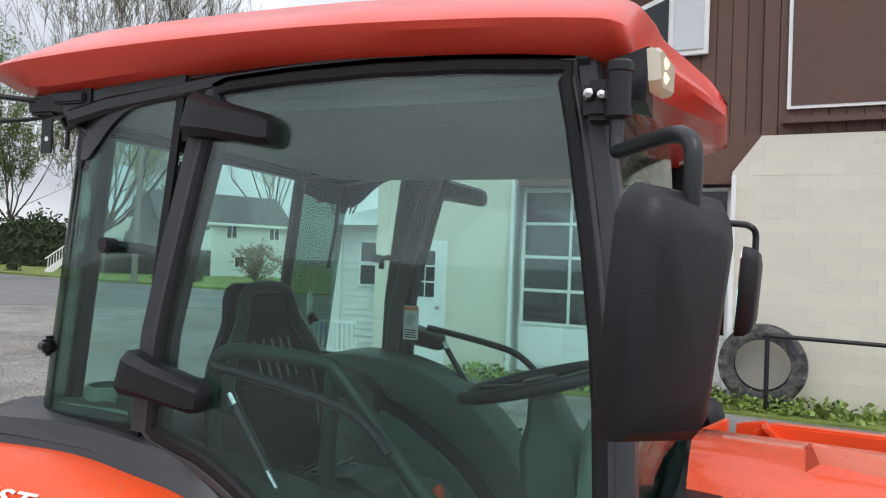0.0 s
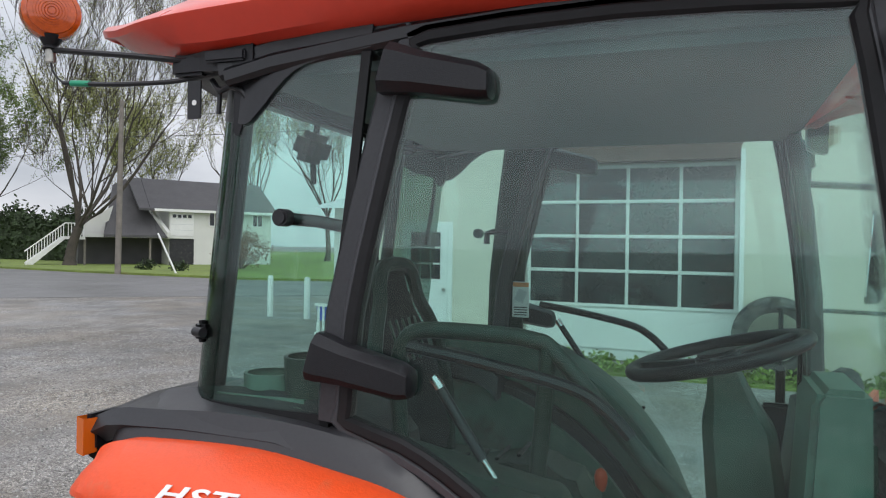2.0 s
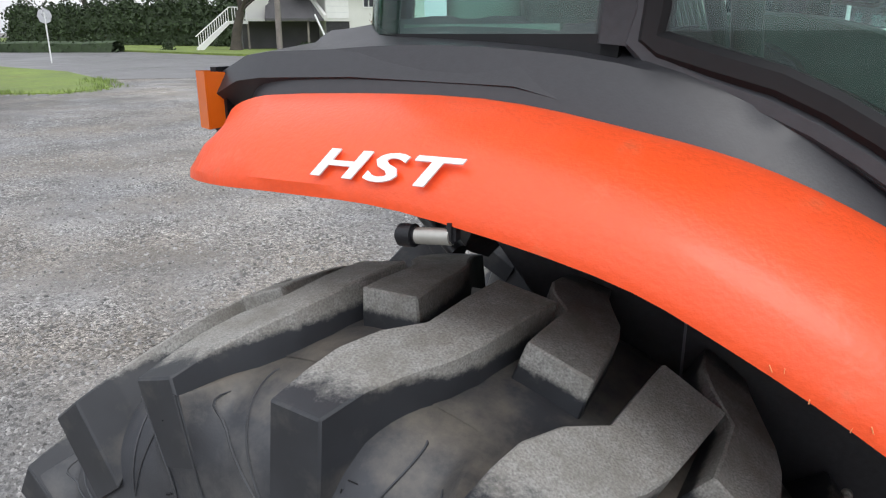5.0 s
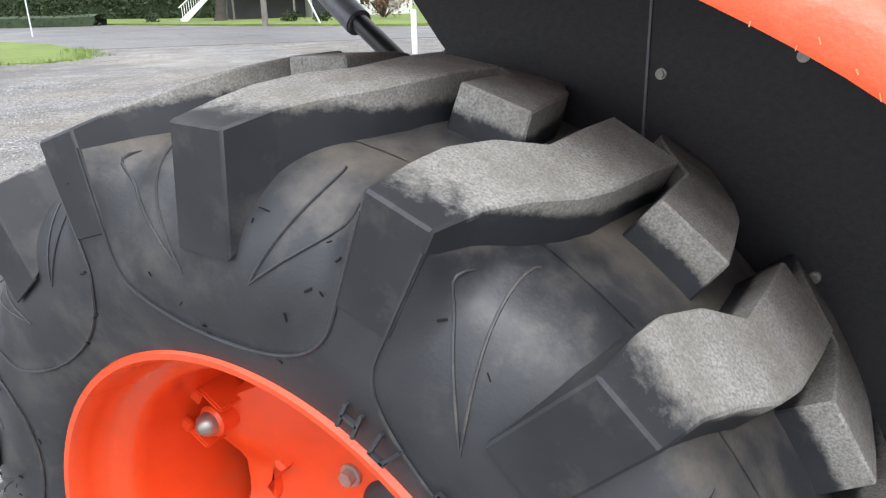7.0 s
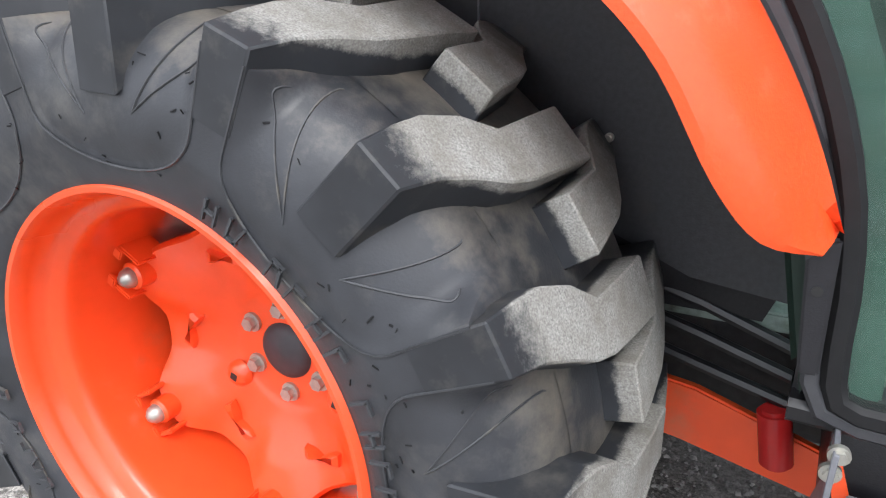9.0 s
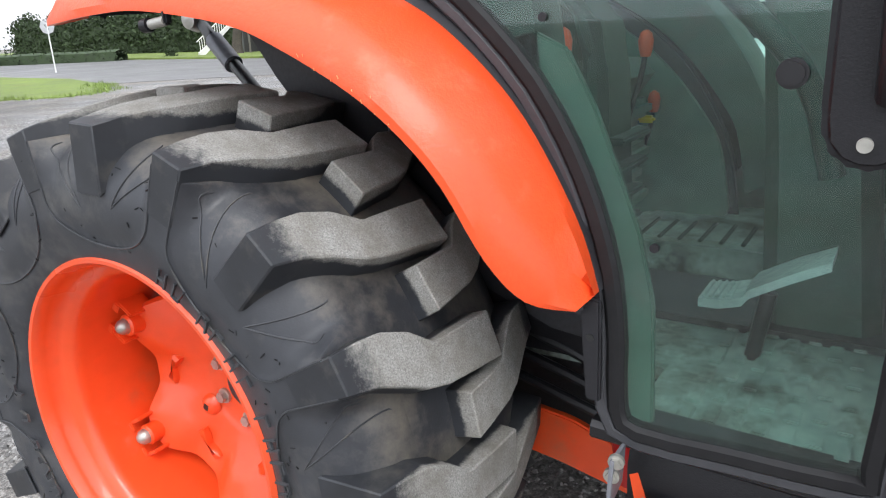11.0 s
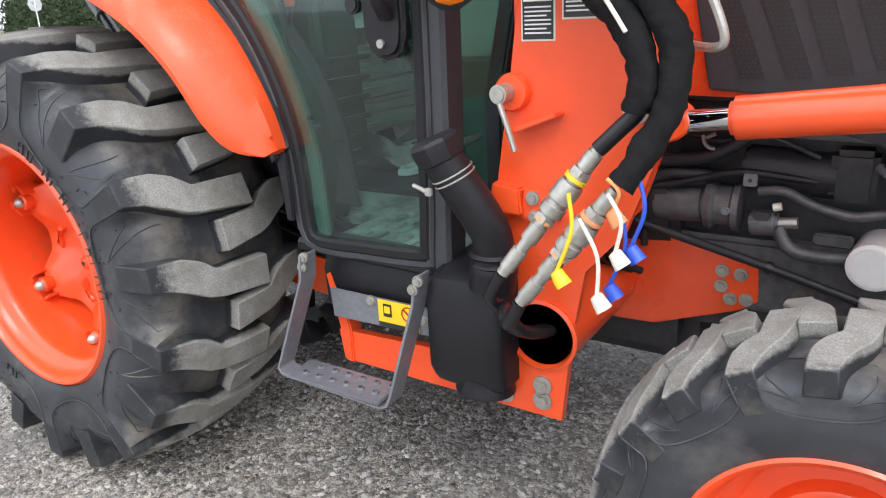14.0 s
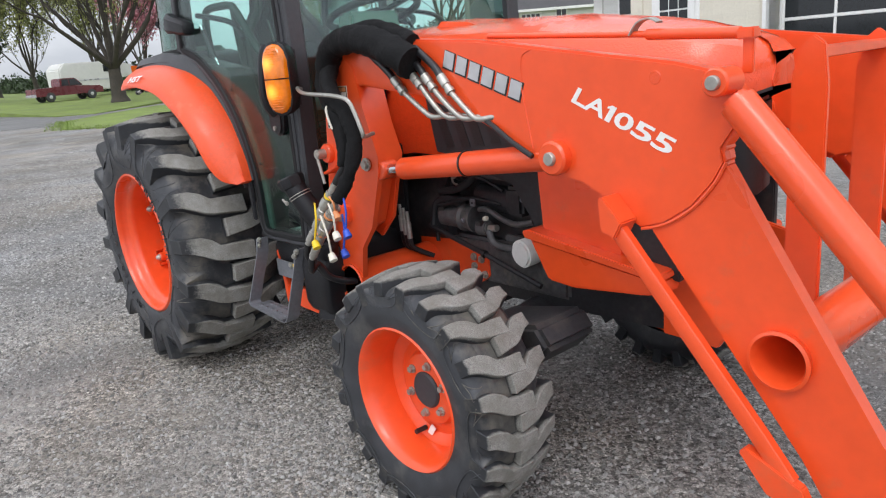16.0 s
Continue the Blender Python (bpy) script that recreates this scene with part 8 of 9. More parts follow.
tree((-41, 36.5, 0.1), 29, 0.40, 3, LEAF_SPRING, 17000, 0.055, "large spring maple with thin yellow-green leaves on lawn", 0.10, 6)
tree((-63, 58, 0.1), 27, 0.32, 8, LEAF_SPRING, 16000, 0.13, "tall tree with fresh green leaves behind hedge", 0.18)
tree((-76, 58, 0.1), 26, 0.32, 19, LEAF_FRESH, 20000, 0.15, "tall tree with fresh green leaves behind hedge", 0.18)
tree((-92, 58, 0.1), 24, 0.32, 23, LEAF_FRESH, 20000, 0.16, "tall tree with fresh green leaves behind hedge", 0.18)
tree((-56, 62, 0.1), 22, 0.28, 29, LEAF_SPRING, 8000, 0.11, "bare grey tree behind the barn house", 0.2)
tree((-45, 66, 0.1), 25, 0.3, 5, LEAF_SPRING, 9000, 0.10, "bare grey tree behind the barn house", 0.2)
tree((-37, 66, 0.1), 24, 0.3, 14, LEAF_SPRING, 4000, 0.10, "bare grey tree behind the barn house", 0.2)
tree((-22, 64, 0.1), 17, 0.3, 27, LEAF_SPRING, 7000, 0.10, "bare grey tree behind the barn house", 0.2)
tree((-47.5, 14.0, 0.24), 25, 0.52, 6, LEAF_SPRING, 42000, 0.085, "old spreading maple with low limbs on lawn", 0.09, 6, lean=0.08, fork=9, tilts=(0.3, 0.55, 0.8, 1.05, 1.25))
tree((-74, 15, 0.71), 17, 0.28, 41, LEAF_SPRING, 16000, 0.13, "tree with thin spring leaves across the road", 0.12, 5)
tree((-92, 15, 1.04), 15, 0.3, 43, LEAF_DARK, 16000, 0.22, "dark evergreen tree across the road", 0.1, 4)
tree((-62, 21, 0.50), 12, 0.25, 16, LEAF_PINK, 7000, 0.13, "small tree with pink blossom", 0.15, 4)
tree((-70, 8, 0.64), 17, 0.3, 22, LEAF_FRESH, 16000, 0.15, "tree with fresh green leaves across the road", 0.15, 4)
tree((-78, 22, 0.79), 17, 0.3, 37, LEAF_SPRING, 7000, 0.14, "tree with thin spring leaves across the road", 0.15, 4)


def hedge(x0, y0, x1, y1, height, seed, count, label, leaf=LEAF_DARK, size=0.22):
    g = random.Random(seed)
    pts = []
    for k in range(260):
        f = g.random()
        h = height * (0.82 + 0.18 * math.sin(f * 37 + seed) * math.sin(f * 13))
        pts.append((x0 + (x1 - x0) * f + g.gauss(0, 0.3), y0 + (y1 - y0) * f + g.gauss(0, 0.5), h * g.random() ** 0.8))
    core = bmesh.new()
    rows = []
    n = max(6, int(math.hypot(x1 - x0, y1 - y0) / 1.2))
    side = Vector((y0 - y1, x1 - x0, 0)).normalized()
    for k in range(n + 1):
        f = k / n
        c = Vector((x0 + (x1 - x0) * f, y0 + (y1 - y0) * f, 0))
        h = height * (0.86 + 0.12 * math.sin(f * 37 + seed) * math.sin(f * 13) + g.uniform(-0.06, 0.06))
        rows.append([c + side * (0.9 * q * g.uniform(0.8, 1.2)) + Vector((0, 0, h * z)) for q, z in ((-1, 0), (-1, 0.4), (-0.8, 0.8), (0, 1), (0.8, 0.8), (1, 0.4), (1, 0))])
    merge(core, loft(rows))
    pts = [tuple(p) for row in rows for p in row[:5]]
    merge(core, leaves(pts, size, count, seed, 0.42))
    return tagged(part("hedge", core, leaf, None, label), category="hedge", kind="stuff")


hedge(-95, 50, -50, 46, 4.6, 31, 16000, "dense dark green conifer hedge behind the lawn")
hedge(-130, 20, -66, 24, 3.2, 32, 9000, "dark green shrub row across the road", LEAF_DARK, 0.25)
hedge(-60, 26, -48, 31.8, 0.9, 33, 900, "low clipped shrubs at the lawn edge", LEAF_DARK, 0.12)
bush = thing("bush", "bare rust-brown round bush beside the white house", "bush", at=(-27.4, 37.5, 0.1))
g = random.Random(41)
bm, tips = bmesh.new(), []
for k in range(34):
    a, e = g.uniform(0, 6.28), g.uniform(0.5, 1.5)
    d = Vector((math.cos(a) * math.cos(e), math.sin(a) * math.cos(e), math.sin(e)))
    p = [d * 0.15, d * 1.0 + V(0, 0, 0.1), d * 1.9 + V(0, 0, 0.15)]
    tube(p, [0.035, 0.022, 0.008], 4, bm)
    tips += [p[1], p[2], p[2]]
part("trunk", bm, BARK, bush)
tagged(part("crown", leaves(tips, 0.09, 2200, 42, 0.3), LEAF_RUST, bush), kind="stuff")


# ---- pole, wires, far house ----
pole = thing("utility_pole", "weathered wooden utility pole with a guy wire", "utility pole", at=(-29.6, 29.3, 0.1))
part("pole_shaft", tube([(0, 0, -0.2), (0.05, 0, 4), (0.12, 0, 9.5)], [0.17, 0.15, 0.12], 14), WOOD_POLE, pole)
near_pole = thing("utility_pole", "weathered wooden utility pole beside the yard", "utility pole", at=(-14.0, 5.0, 0.0))
part("pole_shaft", tube([(0, 0, -0.2), (0.05, 0.02, 4), (0.25, 0.1, 9.5)], [0.165, 0.15, 0.12], 16), WOOD_POLE, near_pole)
part("guy_guard", tube([(3.2, 0.9, 0.0), (2.2, 0.6, 2.2)], 0.05, 8), TRIM_WHITE, pole, "white guy-wire guard")
part("guy_wire", tube([(2.2, 0.6, 2.2), (0.12, 0, 8.6)], 0.012, 5), BLACK_STEEL, pole)
for k, (dz, sag) in enumerate(((9.2, 0.9), (8.6, 1.0), (7.6, 1.2))):
    pts = [(-29.5 + (60 * f), 29.3 - 9 * f, dz - 4 * sag * f * (1 - f) + 1.5 * f) for f in [q / 16 for q in range(17)]]
    tagged(part("overhead_wire", tube(pts, 0.014, 5), BLACK_STEEL, None, "thin black overhead wire"), category="wire")
    pts = [(-29.5 - (45 * f), 29.3 + 4 * f, dz - 4 * sag * f * (1 - f)) for f in [q / 12 for q in range(13)]]
    tagged(part("overhead_wire", tube(pts, 0.014, 5), BLACK_STEEL, None, "thin black overhead wire"), category="wire")


def house():
    """Built along its front: x runs along the front wall, y into the house."""
    h = thing("house", "white barn-style house with grey shingle roof on lawn", "house")
    h.matrix_world = Matrix.Translation((-38.0, 43.0, 0.1)) @ Matrix.Rotation(radians(55), 4, "Z")
    part("wall", prism([(0, 0), (8.2, 0), (8.2, 4.35), (0, 4.35)], 0, 8, "y"), SIDING, h, "white painted wall")
    part("gable_wall", prism([(0.05, 4.3), (7.95, 4.3), (4, 6.45)], 8.0, 8.16, "x"), SIDING, h)
    part("roof", prism([(-0.45, 4.12), (4, 6.68), (8.45, 4.12), (8.45, 4.30), (4, 6.90), (-0.45, 4.30)], -2.3, 8.6, "x"), ROOF_SHINGLE, h, "dark grey shingle roof")
    part("eave_board", box((3.6, -0.47, 4.20), (9.6, 0.04, 0.20), 0.0), TRIM_WHITE, h)
    part("rake_board", loft([[(-2.42, 3.9, 6.86), (-2.42, 3.9, 6.50), (-0.25, -0.5, 2.15), (-0.25, -0.5, 2.50)], [(-2.20, 3.9, 6.86), (-2.20, 3.9, 6.50), (0.0, -0.5, 2.15), (0.0, -0.5, 2.50)]], close_u=True, caps=True), SIDING, h, "pale rake board")
    part("low_roof", loft([[(-4.7, -0.4, 2.05), (-4.7, -0.4, 2.25), (-3.4, 3.9, 6.2), (-3.4, 3.9, 6.0)], [(-0.2, -0.4, 2.05), (-0.2, -0.4, 2.25), (-2.35, 3.9, 6.8), (-2.35, 3.9, 6.6)]], close_u=True, caps=True), ROOF_SHINGLE, h, "dark sweeping wing roof")
    part("wing_wall", prism([(-6.0, 2.1), (-4.5, 2.1), (-3.9, 4.4), (-5.7, 3.2)], 0.6, 1.0, "y"), SIDING, h, "white wing gable")
    part("wing", prism([(-6.0, 0), (0.05, 0), (0.05, 2.1), (-6.0, 2.1)], 2.2, 7, "y"), ROOF_SHINGLE, h, "dark recessed porch wall")
    part("porch_ceiling", prism([(-6.0, 0.0), (0.0, 0.0), (0.0, 2.3), (-6.0, 2.3)], 2.08, 2.2, "z"), ROOF_SHINGLE, h)
    part("porch_beam", box((-2.1, -0.1, 2.12), (7.9, 0.15, 0.18), 0.02), SIDING, h)
    gd = part("garage_door", box((0.95, -0.03, 3.22), (1.8, 0.08, 1.9), 0.02), TRIM_WHITE, h, "white overhead door with four small lights")
    for k in range(4):
        part("pane", box((0.36 + 0.39 * k, -0.08, 3.78), (0.28, 0.03, 0.24), 0.0), WINDOW_GLASS, gd)
    for k in range(3):
        part("door_joint", box((0.95, -0.072, 2.70 + 0.45 * k), (1.74, 0.01, 0.02), 0.0), ROOF_METAL, gd)
    for x, z, ww, hh in ((3.48, 3.62, 0.96, 1.16), (7.02, 3.61, 0.95, 1.04), (4.2, 1.2, 0.9, 0.9)):
        wd = part("window", box((x, -0.02, z), (ww, 0.10, hh), 0.02), TRIM_WHITE, h, "white framed window")
        part("pane", box((x - ww * 0.22, -0.075, z), (ww * 0.36, 0.02, hh * 0.84), 0.0), WINDOW_GLASS, wd)
        part("pane", box((x + ww * 0.22, -0.075, z), (ww * 0.36, 0.02, hh * 0.84), 0.0), WINDOW_GLASS, wd)
    # flat black panel on the wall stands in for the shade of the porch opening
    part("opening_shade", box((0.95, -0.02, 1.02), (1.85, 0.06, 2.04), 0.0), ENGINE_BLACK, h)
    for x in (-5.9, -3.6, -1.4):
        part("porch_post", box((x, -0.1, 1.0), (0.14, 0.14, 2.1), 0.01), WOOD_POLE, h)
    stair = part("stair", prism([(-9.6, 0), (-9.6, 0.15), (-7.3, 2.05), (-5.9, 2.05), (-5.9, 1.85), (-7.2, 1.85), (-9.2, 0)], -0.3, 0.9, "y"), TRIM_WHITE, h, "white wooden outside stair")
    for k in range(14):
        f = k / 13
        part("baluster", box((-9.5 + 2.2 * f, -0.33, 0.55 + 1.85 * f), (0.05, 0.05, 0.95), 0.0), TRIM_WHITE, stair)
    part("hand_rail", tube([(-9.7, -0.33, 0.95), (-7.2, -0.33, 3.0), (-5.9, -0.33, 3.0)], 0.05, section=(0.05, 0.04)), TRIM_WHITE, stair)
    for k in range(6):
        part("baluster", box((-7.0 + 0.2 * k, -0.33, 2.5), (0.05, 0.05, 0.95), 0.0), TRIM_WHITE, stair)
    return h


house()
for x, y in ((-46, 34.5), (-31.5, 33.4), (-28.6, 33.0)):
    bm = leaves([(0, 0, 0.03), (0.3, 0.1, 0.2), (-0.3, 0, 0.2), (0, 0.2, 0.4)], 0.1, 300, int(x * -7), 0.16)
    ob = tagged(part("shrub", bm, LEAF_DARK, None, "small rounded garden shrub on lawn"), category="shrub")
    ob.location = (x, y, 0.12)

# stop sign, pickup and camper across the road
sign = thing("road_sign", "octagonal road sign seen from its grey back on a post", "road sign", at=(-34.0, 18.6, 0.0))
part("sign_post", box((0, 0, 1.1), (0.05, 0.05, 2.4), 0.005), TRIM_WHITE, sign)
part("sign_plate", lathe([(0.0, -0.006), (0.36, -0.006), (0.36, 0.006), (0.0, 0.006)], (0, 0, 2.15), 8, axis="x"), DECAL_SILVER, sign)


def pickup(at, turn):
    p = thing("pickup_truck", "dark red pickup truck parked across the road", "car", at=at)
    p.rotation_euler.z = radians(turn)
    red = material("maroon_paint", (0.13, 0.012, 0.018), 0.3, vary=0.1, coat=0.3)
    body = part("body", prism([(-2.7, 0.45), (-2.7, 1.05), (-0.7, 1.12), (-0.65, 1.12), (1.0, 1.08), (2.4, 0.98), (2.65, 0.85), (2.65, 0.45)], -0.9, 0.9, "y", 0.06), red, p)
    part("cabin", prism([(-0.75, 1.1), (-0.65, 1.72), (0.55, 1.72), (1.15, 1.1)], -0.78, 0.78, "y", 0.06), red, body)
    for sy in (-1, 1):
        part("window", prism([(-0.62, 1.16), (-0.55, 1.64), (-0.05, 1.64), (-0.05, 1.16)], sy * 0.77, sy * 0.795, "y"), WINDOW_GLASS, body)
        part("window", prism([(0.03, 1.16), (0.03, 1.64), (0.50, 1.64), (0.98, 1.16)], sy * 0.77, sy * 0.795, "y"), WINDOW_GLASS, body)
        for wx in (-1.65, 1.65):
            wh = part("wheel", lathe([(0.14, sy * 0.92), (0.36, sy * 0.90), (0.38, sy * 0.80), (0.38, sy * 0.68), (0.14, sy * 0.66)], (wx, 0, 0.38), 24), RUBBER, p)
            part("rim", lathe([(0.0, sy * 0.925), (0.17, sy * 0.915), (0.21, sy * 0.90), (0.21, sy * 0.85)], (wx, 0, 0.38), 24), DECAL_SILVER, wh)
    part("bumper", box((-2.72, 0, 0.55), (0.12, 1.7, 0.2), 0.03), CHROME, body)
    return p


pickup((-60.6, 14.05, 0.47), 102)
camper = thing("camper_trailer", "white camper trailer parked behind the pickup", "camper", at=(-66.2, 17.0, 0.57))
camper.rotation_euler.z = radians(102)
part("body", prism([(-2.5, 0.5), (-2.5, 2.4), (-2.0, 2.9), (2.6, 2.9), (4.4, 2.4), (4.4, 1.6), (2.6, 1.3), (2.4, 0.5)], -1.2, 1.2, "y", 0.1), WHITE_PAINT, camper)
part("window", box((2.2, -1.21, 2.3), (1.6, 0.05, 0.6), 0.05), WINDOW_GLASS, camper)
part("stripe", box((0.0, -1.21, 1.4), (4.6, 0.03, 0.12), 0.0), DECAL_SILVER, camper)


# ---- the garage building beside the yard ----
B = Matrix.Translation((1.29, 9.13, 0.0)) @ Matrix.Rotation(radians(-4), 4, "Z")
building = thing("garage_building", "cream block garage with brown upper siding", "building")
building.matrix_world = B
wall_low = part("wall", prism([(0.03, 0), (7.0, 0), (7.0, 3.76), (0.40, 3.76), (0.03, 3.25)], 0.03, 0.35, "y"), CREAM, building, "cream painted block wall")
wall_left = part("wall", prism([(-5.75, 0), (-3.20, 0), (-3.20, 3.20), (-3.70, 3.76), (-5.75, 3.76)], 0.03, 0.35, "y"), CREAM, building, "cream painted block wall")
part("side_wall", box((-5.65, 3.0, 2.2), (0.25, 6.0, 4.4), 0.0), CREAM, building)
part("side_wall", box((6.9, 4.0, 3.2), (0.25, 8.0, 6.4), 0.0), CREAM, building)
part("back_wall", box((0.6, 8.0, 3.2), (12.6, 0.25, 6.4), 0.0), CREAM, building)
part("roof", prism([(-6.3, 4.40), (2.0, 7.80), (7.3, 5.65), (7.3, 5.85), (2.0, 8.0), (-6.3, 4.60)], -0.3, 8.4, "y", 0.0), ROOF_SHINGLE, building, "grey shingle gable roof")
part("rake_board", prism([(-6.3, 4.36), (2.0, 7.76), (2.0, 7.98), (-6.3, 4.58)], -0.33, -0.30, "y", 0.0), TRIM_WHITE, building, "pale rake board")
head = part("header", box((-1.6, 0.22, 3.45), (4.2, 0.20, 0.7), 0.0), BROWN, building)
part("jamb", box((-3.23, 0.25, 1.6), (0.06, 0.6, 3.2), 0.0), TRIM_WHITE, building)
part("jamb", box((0.06, 0.25, 1.6), (0.06, 0.6, 3.2), 0.0), TRIM_WHITE, building)
door = part("overhead_door", box((-1.59, 0.47, 1.55), (3.22, 0.04, 3.05), 0.0), TRIM_WHITE, building, "white sectional garage door with dark windows")
for c in range(4):
    for r in range(4):
        x, z = -2.79 + 0.79 * c + 0.0, 2.78 - 0.545 * r
        pane = part("pane", box((x, 0.445, z), (0.735, 0.02, 0.49), 0.0), WINDOW_GLASS, door)
for r in range(5):
    part("rail", box((-1.59, 0.435, 3.06 - 0.547 * r), (3.2, 0.03, 0.045), 0.004), TRIM_WHITE, door)
for c in range(5):
    part("stile", box((-3.18 + 0.79 * c, 0.437, 1.96), (0.04, 0.028, 2.2), 0.004), TRIM_WHITE, door)
for c in range(4):
    part("door_panel", box((-2.79 + 0.79 * c, 0.44, 0.50), (0.70, 0.03, 0.62), 0.01), TRIM_WHITE, door)
od = part("entry_door", box((-4.86, 0.02, 1.12), (0.80, 0.06, 2.0), 0.01), TRIM_WHITE, building, "white entry door with a nine-light window")
part("door_frame", box((-4.86, 0.035, 1.13), (0.94, 0.05, 2.10), 0.0), TRIM_WHITE, od)
for c in range(3):
    for r in range(3):
        part("pane", box((-5.06 + 0.19 * c, -0.015, 1.88 - 0.27 * r), (0.165, 0.01, 0.24), 0.0), WINDOW_GLASS, od)
part("door_knob", rod((-4.52, -0.01, 1.05), (-4.52, -0.06, 1.05), 0.03, 12, bev=0.006), STEEL, od)
# annex
annex = part("annex_wall", box((-6.30, 0.42, 1.25), (1.1, 0.2, 2.5), 0.0), SIDING, building, "white lap-sided annex")
for k in range(20):
    part("clapboard", box((-6.30, 0.305, 0.12 + 0.12 * k), (1.1, 0.02, 0.118), 0.0, Matrix.Rotation(radians(-5), 4, "X")), SIDING, annex)
part("annex_side", box((-6.75, 3.0, 1.25), (0.2, 5.5, 2.5), 0.0), SIDING, building)
part("annex_roof", prism([(-0.1, 2.42), (0.1, 2.5), (5.5, 3.6), (5.5, 3.45)], -7.05, -5.75, "x"), ROOF_METAL, building, "pale metal annex roof")
aw = part("annex_window", box((-6.0, 0.28, 1.75), (0.56, 0.06, 0.86), 0.01), TRIM_WHITE, building, "white sash window")
part("pane", box((-6.0, 0.245, 1.95), (0.44, 0.02, 0.34), 0.0), WINDOW_GLASS, aw)
part("pane", box((-6.0, 0.245, 1.54), (0.44, 0.02, 0.34), 0.0), WINDOW_GLASS, aw)
# upper floor
upper = part("upper_wall", prism([(-5.7, 3.76), (6.9, 3.76), (6.9, 5.80), (2.0, 7.78), (-5.7, 4.62)], 0.20, 0.40, "y"), BROWN, building, "brown upper storey")
for k in range(60):
    x = -5.6 + 0.21 * k
    z0 = 3.78 if x < -3.8 or x > 0.35 else (3.22 if -3.1 < x < -0.1 else 3.5)
    z1 = min(5.90 + 0.41 * (x + 2.45), 6.9) - 0.02
    if x < 6.8:
        part("board", box((x, 0.185 if z0 < 3.7 else 0.14, (z0 + z1) / 2), (0.198, 0.03, z1 - z0), 0.0), BROWN, upper)
part("sill", box((3.9, 0.06, 3.95), (6.5, 0.22, 0.08), 0.0), BROWN, building)
for x in (0.68, 3.2):
    sf = part("shutter_frame", box((x + 1.2, 0.10, 5.1), (2.35, 0.05, 1.95), 0.0), TRIM_WHITE, building, "white-framed brown panel")
    part("shutter_panel", box((x + 1.2, 0.085, 5.1), (2.25, 0.04, 1.86), 0.0), BROWN, sf)
uw = part("upper_window", prism([(-1.40, 5.0), (-0.35, 5.0), (-0.35, 6.20), (-1.40, 5.78)], 0.07, 0.13, "y", 0.01), TRIM_WHITE, building, "white-framed upper window")
part("pane", prism([(-1.32, 5.08), (-0.92, 5.08), (-0.92, 5.88), (-1.32, 5.72)], 0.05, 0.066, "y"), WINDOW_GLASS, uw)
part("pane", prism([(-0.84, 5.08), (-0.42, 5.08), (-0.42, 6.09), (-0.84, 5.92)], 0.05, 0.066, "y"), ROOF_METAL, uw)
g = random.Random(61)
blk = bmesh.new()
bmesh.ops.create_cube(blk, size=1.0)
bmesh.ops.scale(blk, vec=(0.3992, 0.03, 0.1992), verts=blk.verts)
bevel(blk, 0.0009, 1)
blk_mesh = bpy.data.meshes.new("block")
blk.to_mesh(blk_mesh)
blk.free()
blk_mesh.materials.append(CREAM)
for r in range(18):
    for c in range(26):
        x = -5.55 + 0.4 * c + (0.2 if r % 2 else 0)
        z = 0.1 + 0.2 * r
        if z > 3.7 or -3.45 < x < 0.24 or x > 4.4 or -5.5 < x < -4.25 and z < 2.3:
            continue
        if (x < 0 and x > -3.45 - max(0, z - 3.1)) or (x > 0 and x < 0.2 + max(0, z - 3.1) * 0.75):
            continue
        b = new("block", blk_mesh)
        b.parent = wall_low if x > 0 else wall_left
        b.location = (x, 0.0405 + g.uniform(-0.0016, 0.0016), z)

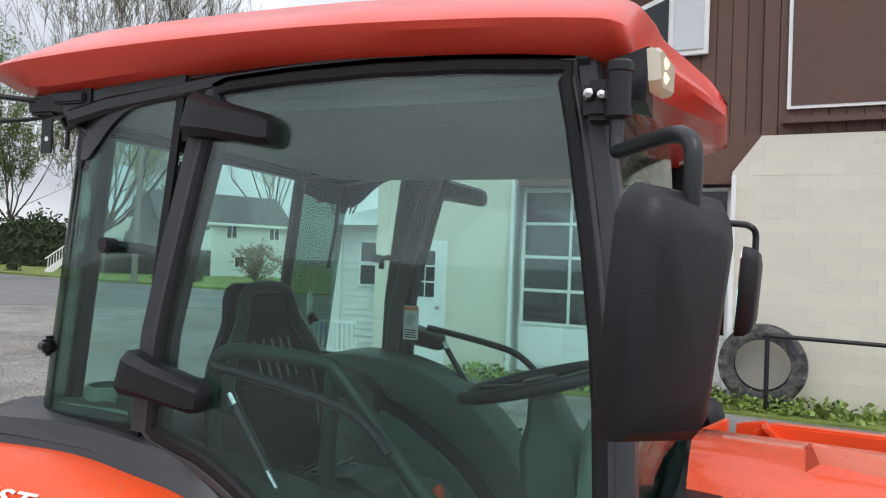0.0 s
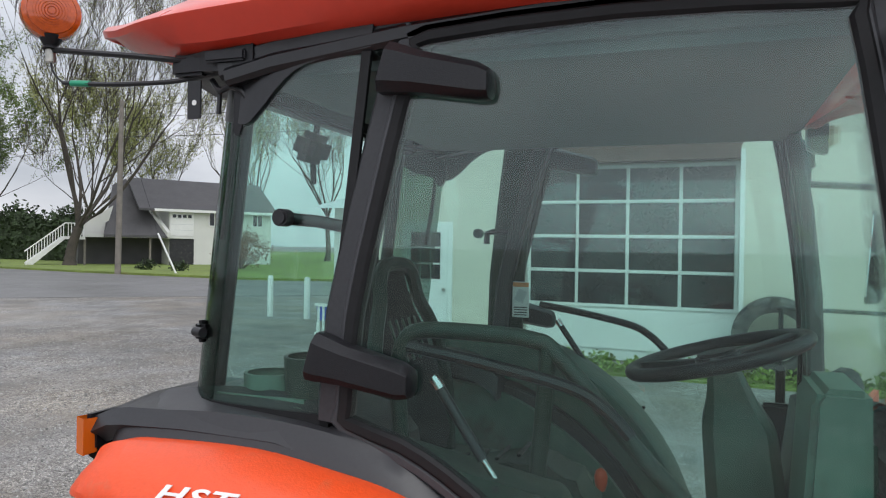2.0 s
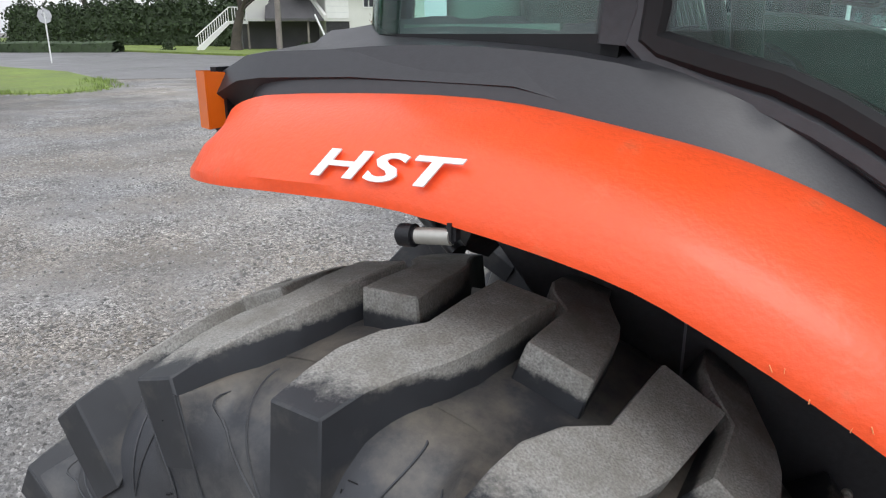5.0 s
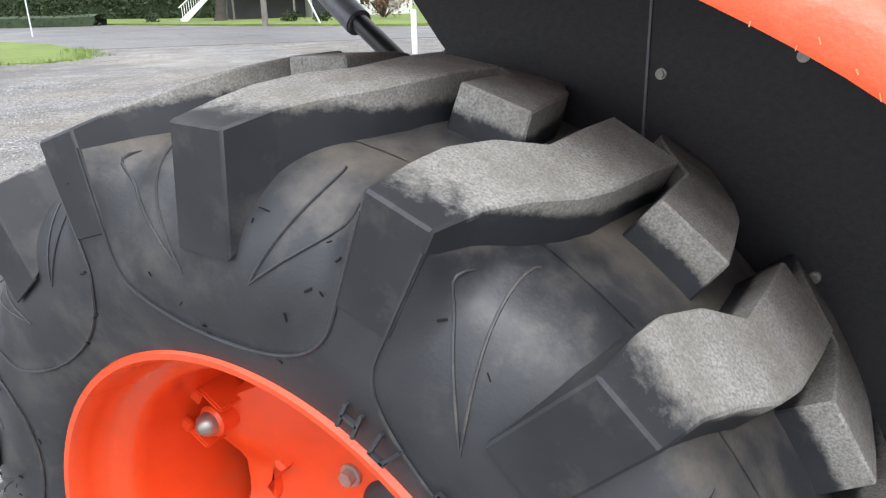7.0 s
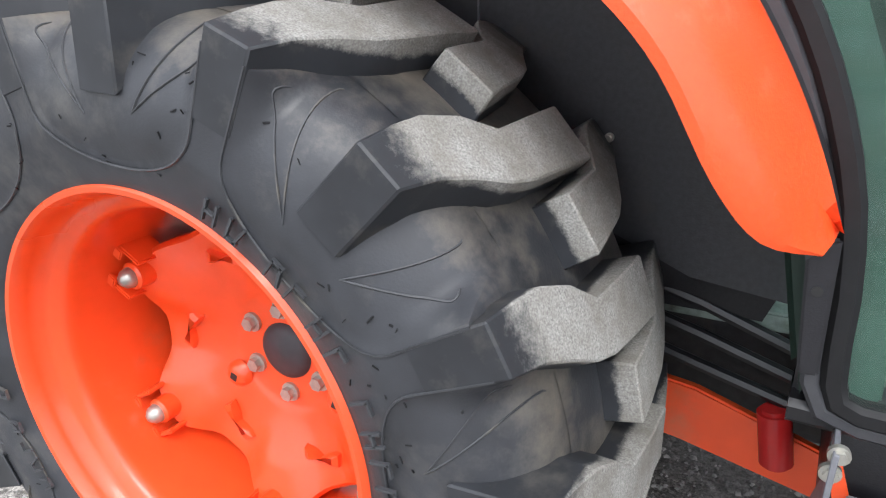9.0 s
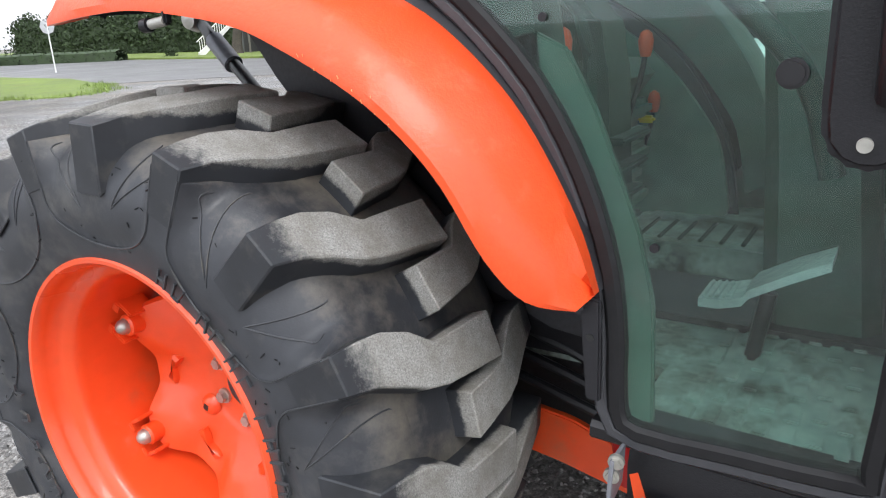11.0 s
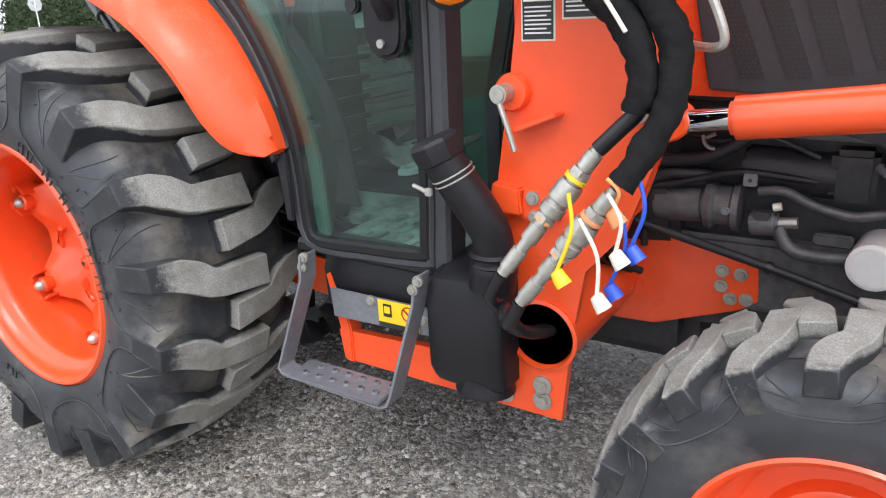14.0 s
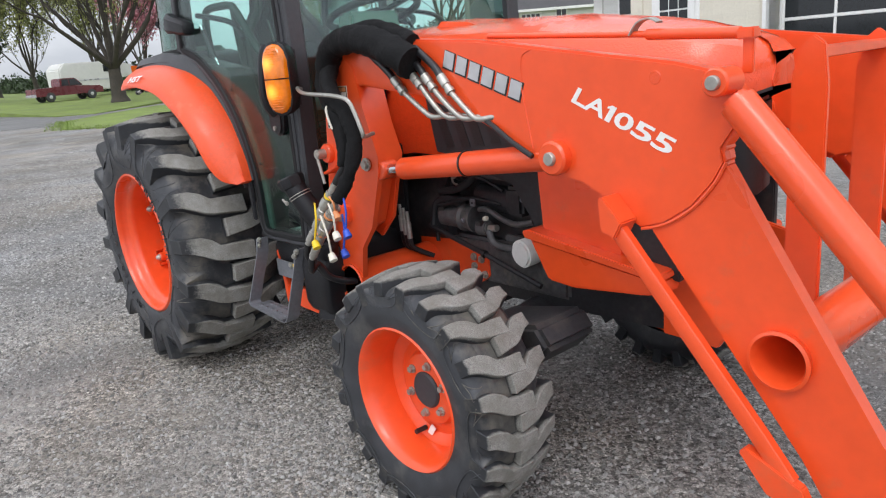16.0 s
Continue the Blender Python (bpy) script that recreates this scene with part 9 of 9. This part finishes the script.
# old tyre, pipe rail, weeds and curb things along the wall
old = thing("old_tyre", "worn lugged tractor tyre leaning on the cream wall", "tyre")
old.matrix_world = B @ Matrix.Translation((0.50, -0.24, 0.0))
add_tyre(old, 0, 0.595, 0, 0.15, 0.35, 0.55, 0.575, 0.60, 20, -1, 4, 6.0, 0.42, 14.0)
rail = thing("pipe_rail", "black pipe rail beside the cream wall", "rail")
rail.matrix_world = B @ Matrix.Translation((0.0, -0.55, 0.0))
part("rail_bar", rod((0.5, 0, 1.02), (4.5, 0, 0.96), 0.028, 12), BLACK_STEEL, rail)
part("rail_post", rod((0.56, 0, -0.05), (0.56, 0, 1.04), 0.03, 12), BLACK_STEEL, rail)
part("rail_post", rod((4.4, 0, -0.05), (4.4, 0, 0.98), 0.03, 12), BLACK_STEEL, rail)
g = random.Random(52)
pts = [tuple(B @ V(g.uniform(-4.2, 5.5), -g.uniform(0.05, 0.75), g.uniform(0.0, 0.16))) for _ in range(500)]
tagged(part("weeds", leaves(pts, 0.05, 5000, 53, 0.05), LEAF_WEED, None, "bright green weeds along the wall foot"), category="weeds", kind="stuff")
tagged(part("weed_bed", prism([tuple((B @ V(u, v, 0)).xy) for u, v in ((-3.1, -0.9), (5.6, -0.9), (5.6, 0.0), (-3.1, 0.0))], -0.1, 0.03, "z"), GRASS, None, "grassy strip along the wall"), category="grass", kind="structure")
cart = thing("bench", "small white slatted bench beside the annex", "bench")
cart.matrix_world = B @ Matrix.Translation((-6.4, -0.3, 0.0))
for k in range(9):
    part("slat", box((-0.4 + 0.1 * k, 0, 0.42), (0.035, 0.03, 0.55), 0.003), TRIM_WHITE, cart)
part("rail", box((0, 0, 0.70), (0.95, 0.04, 0.05), 0.003), TRIM_WHITE, cart)
part("rail", box((0, 0, 0.20), (0.95, 0.04, 0.05), 0.003), TRIM_WHITE, cart)
for k in range(2):
    part("leg", box((-0.44 + 0.88 * k, 0.05, 0.2), (0.05, 0.05, 0.4), 0.003), TRIM_WHITE, cart)
tagged(part("bucket", lathe([(0.0, 0.0), (0.12, 0.0), (0.15, 0.30), (0.155, 0.31), (0.14, 0.30), (0.11, 0.02), (0.0, 0.02)], (-7.58, 13.13, 0.0), 24, axis="z"), BLUE, None, "blue plastic bucket on the gravel"), category="bucket")
for x, y in ((-9.12, 13.25), (-7.99, 13.08)):
    tagged(part("bollard", tube([(x, y, -0.05), (x, y, 0.95), (x, y, 1.0)], [0.07, 0.07, 0.04], 16), TRIM_WHITE, None, "white plastic pipe bollard"), category="bollard", group="white bollards")
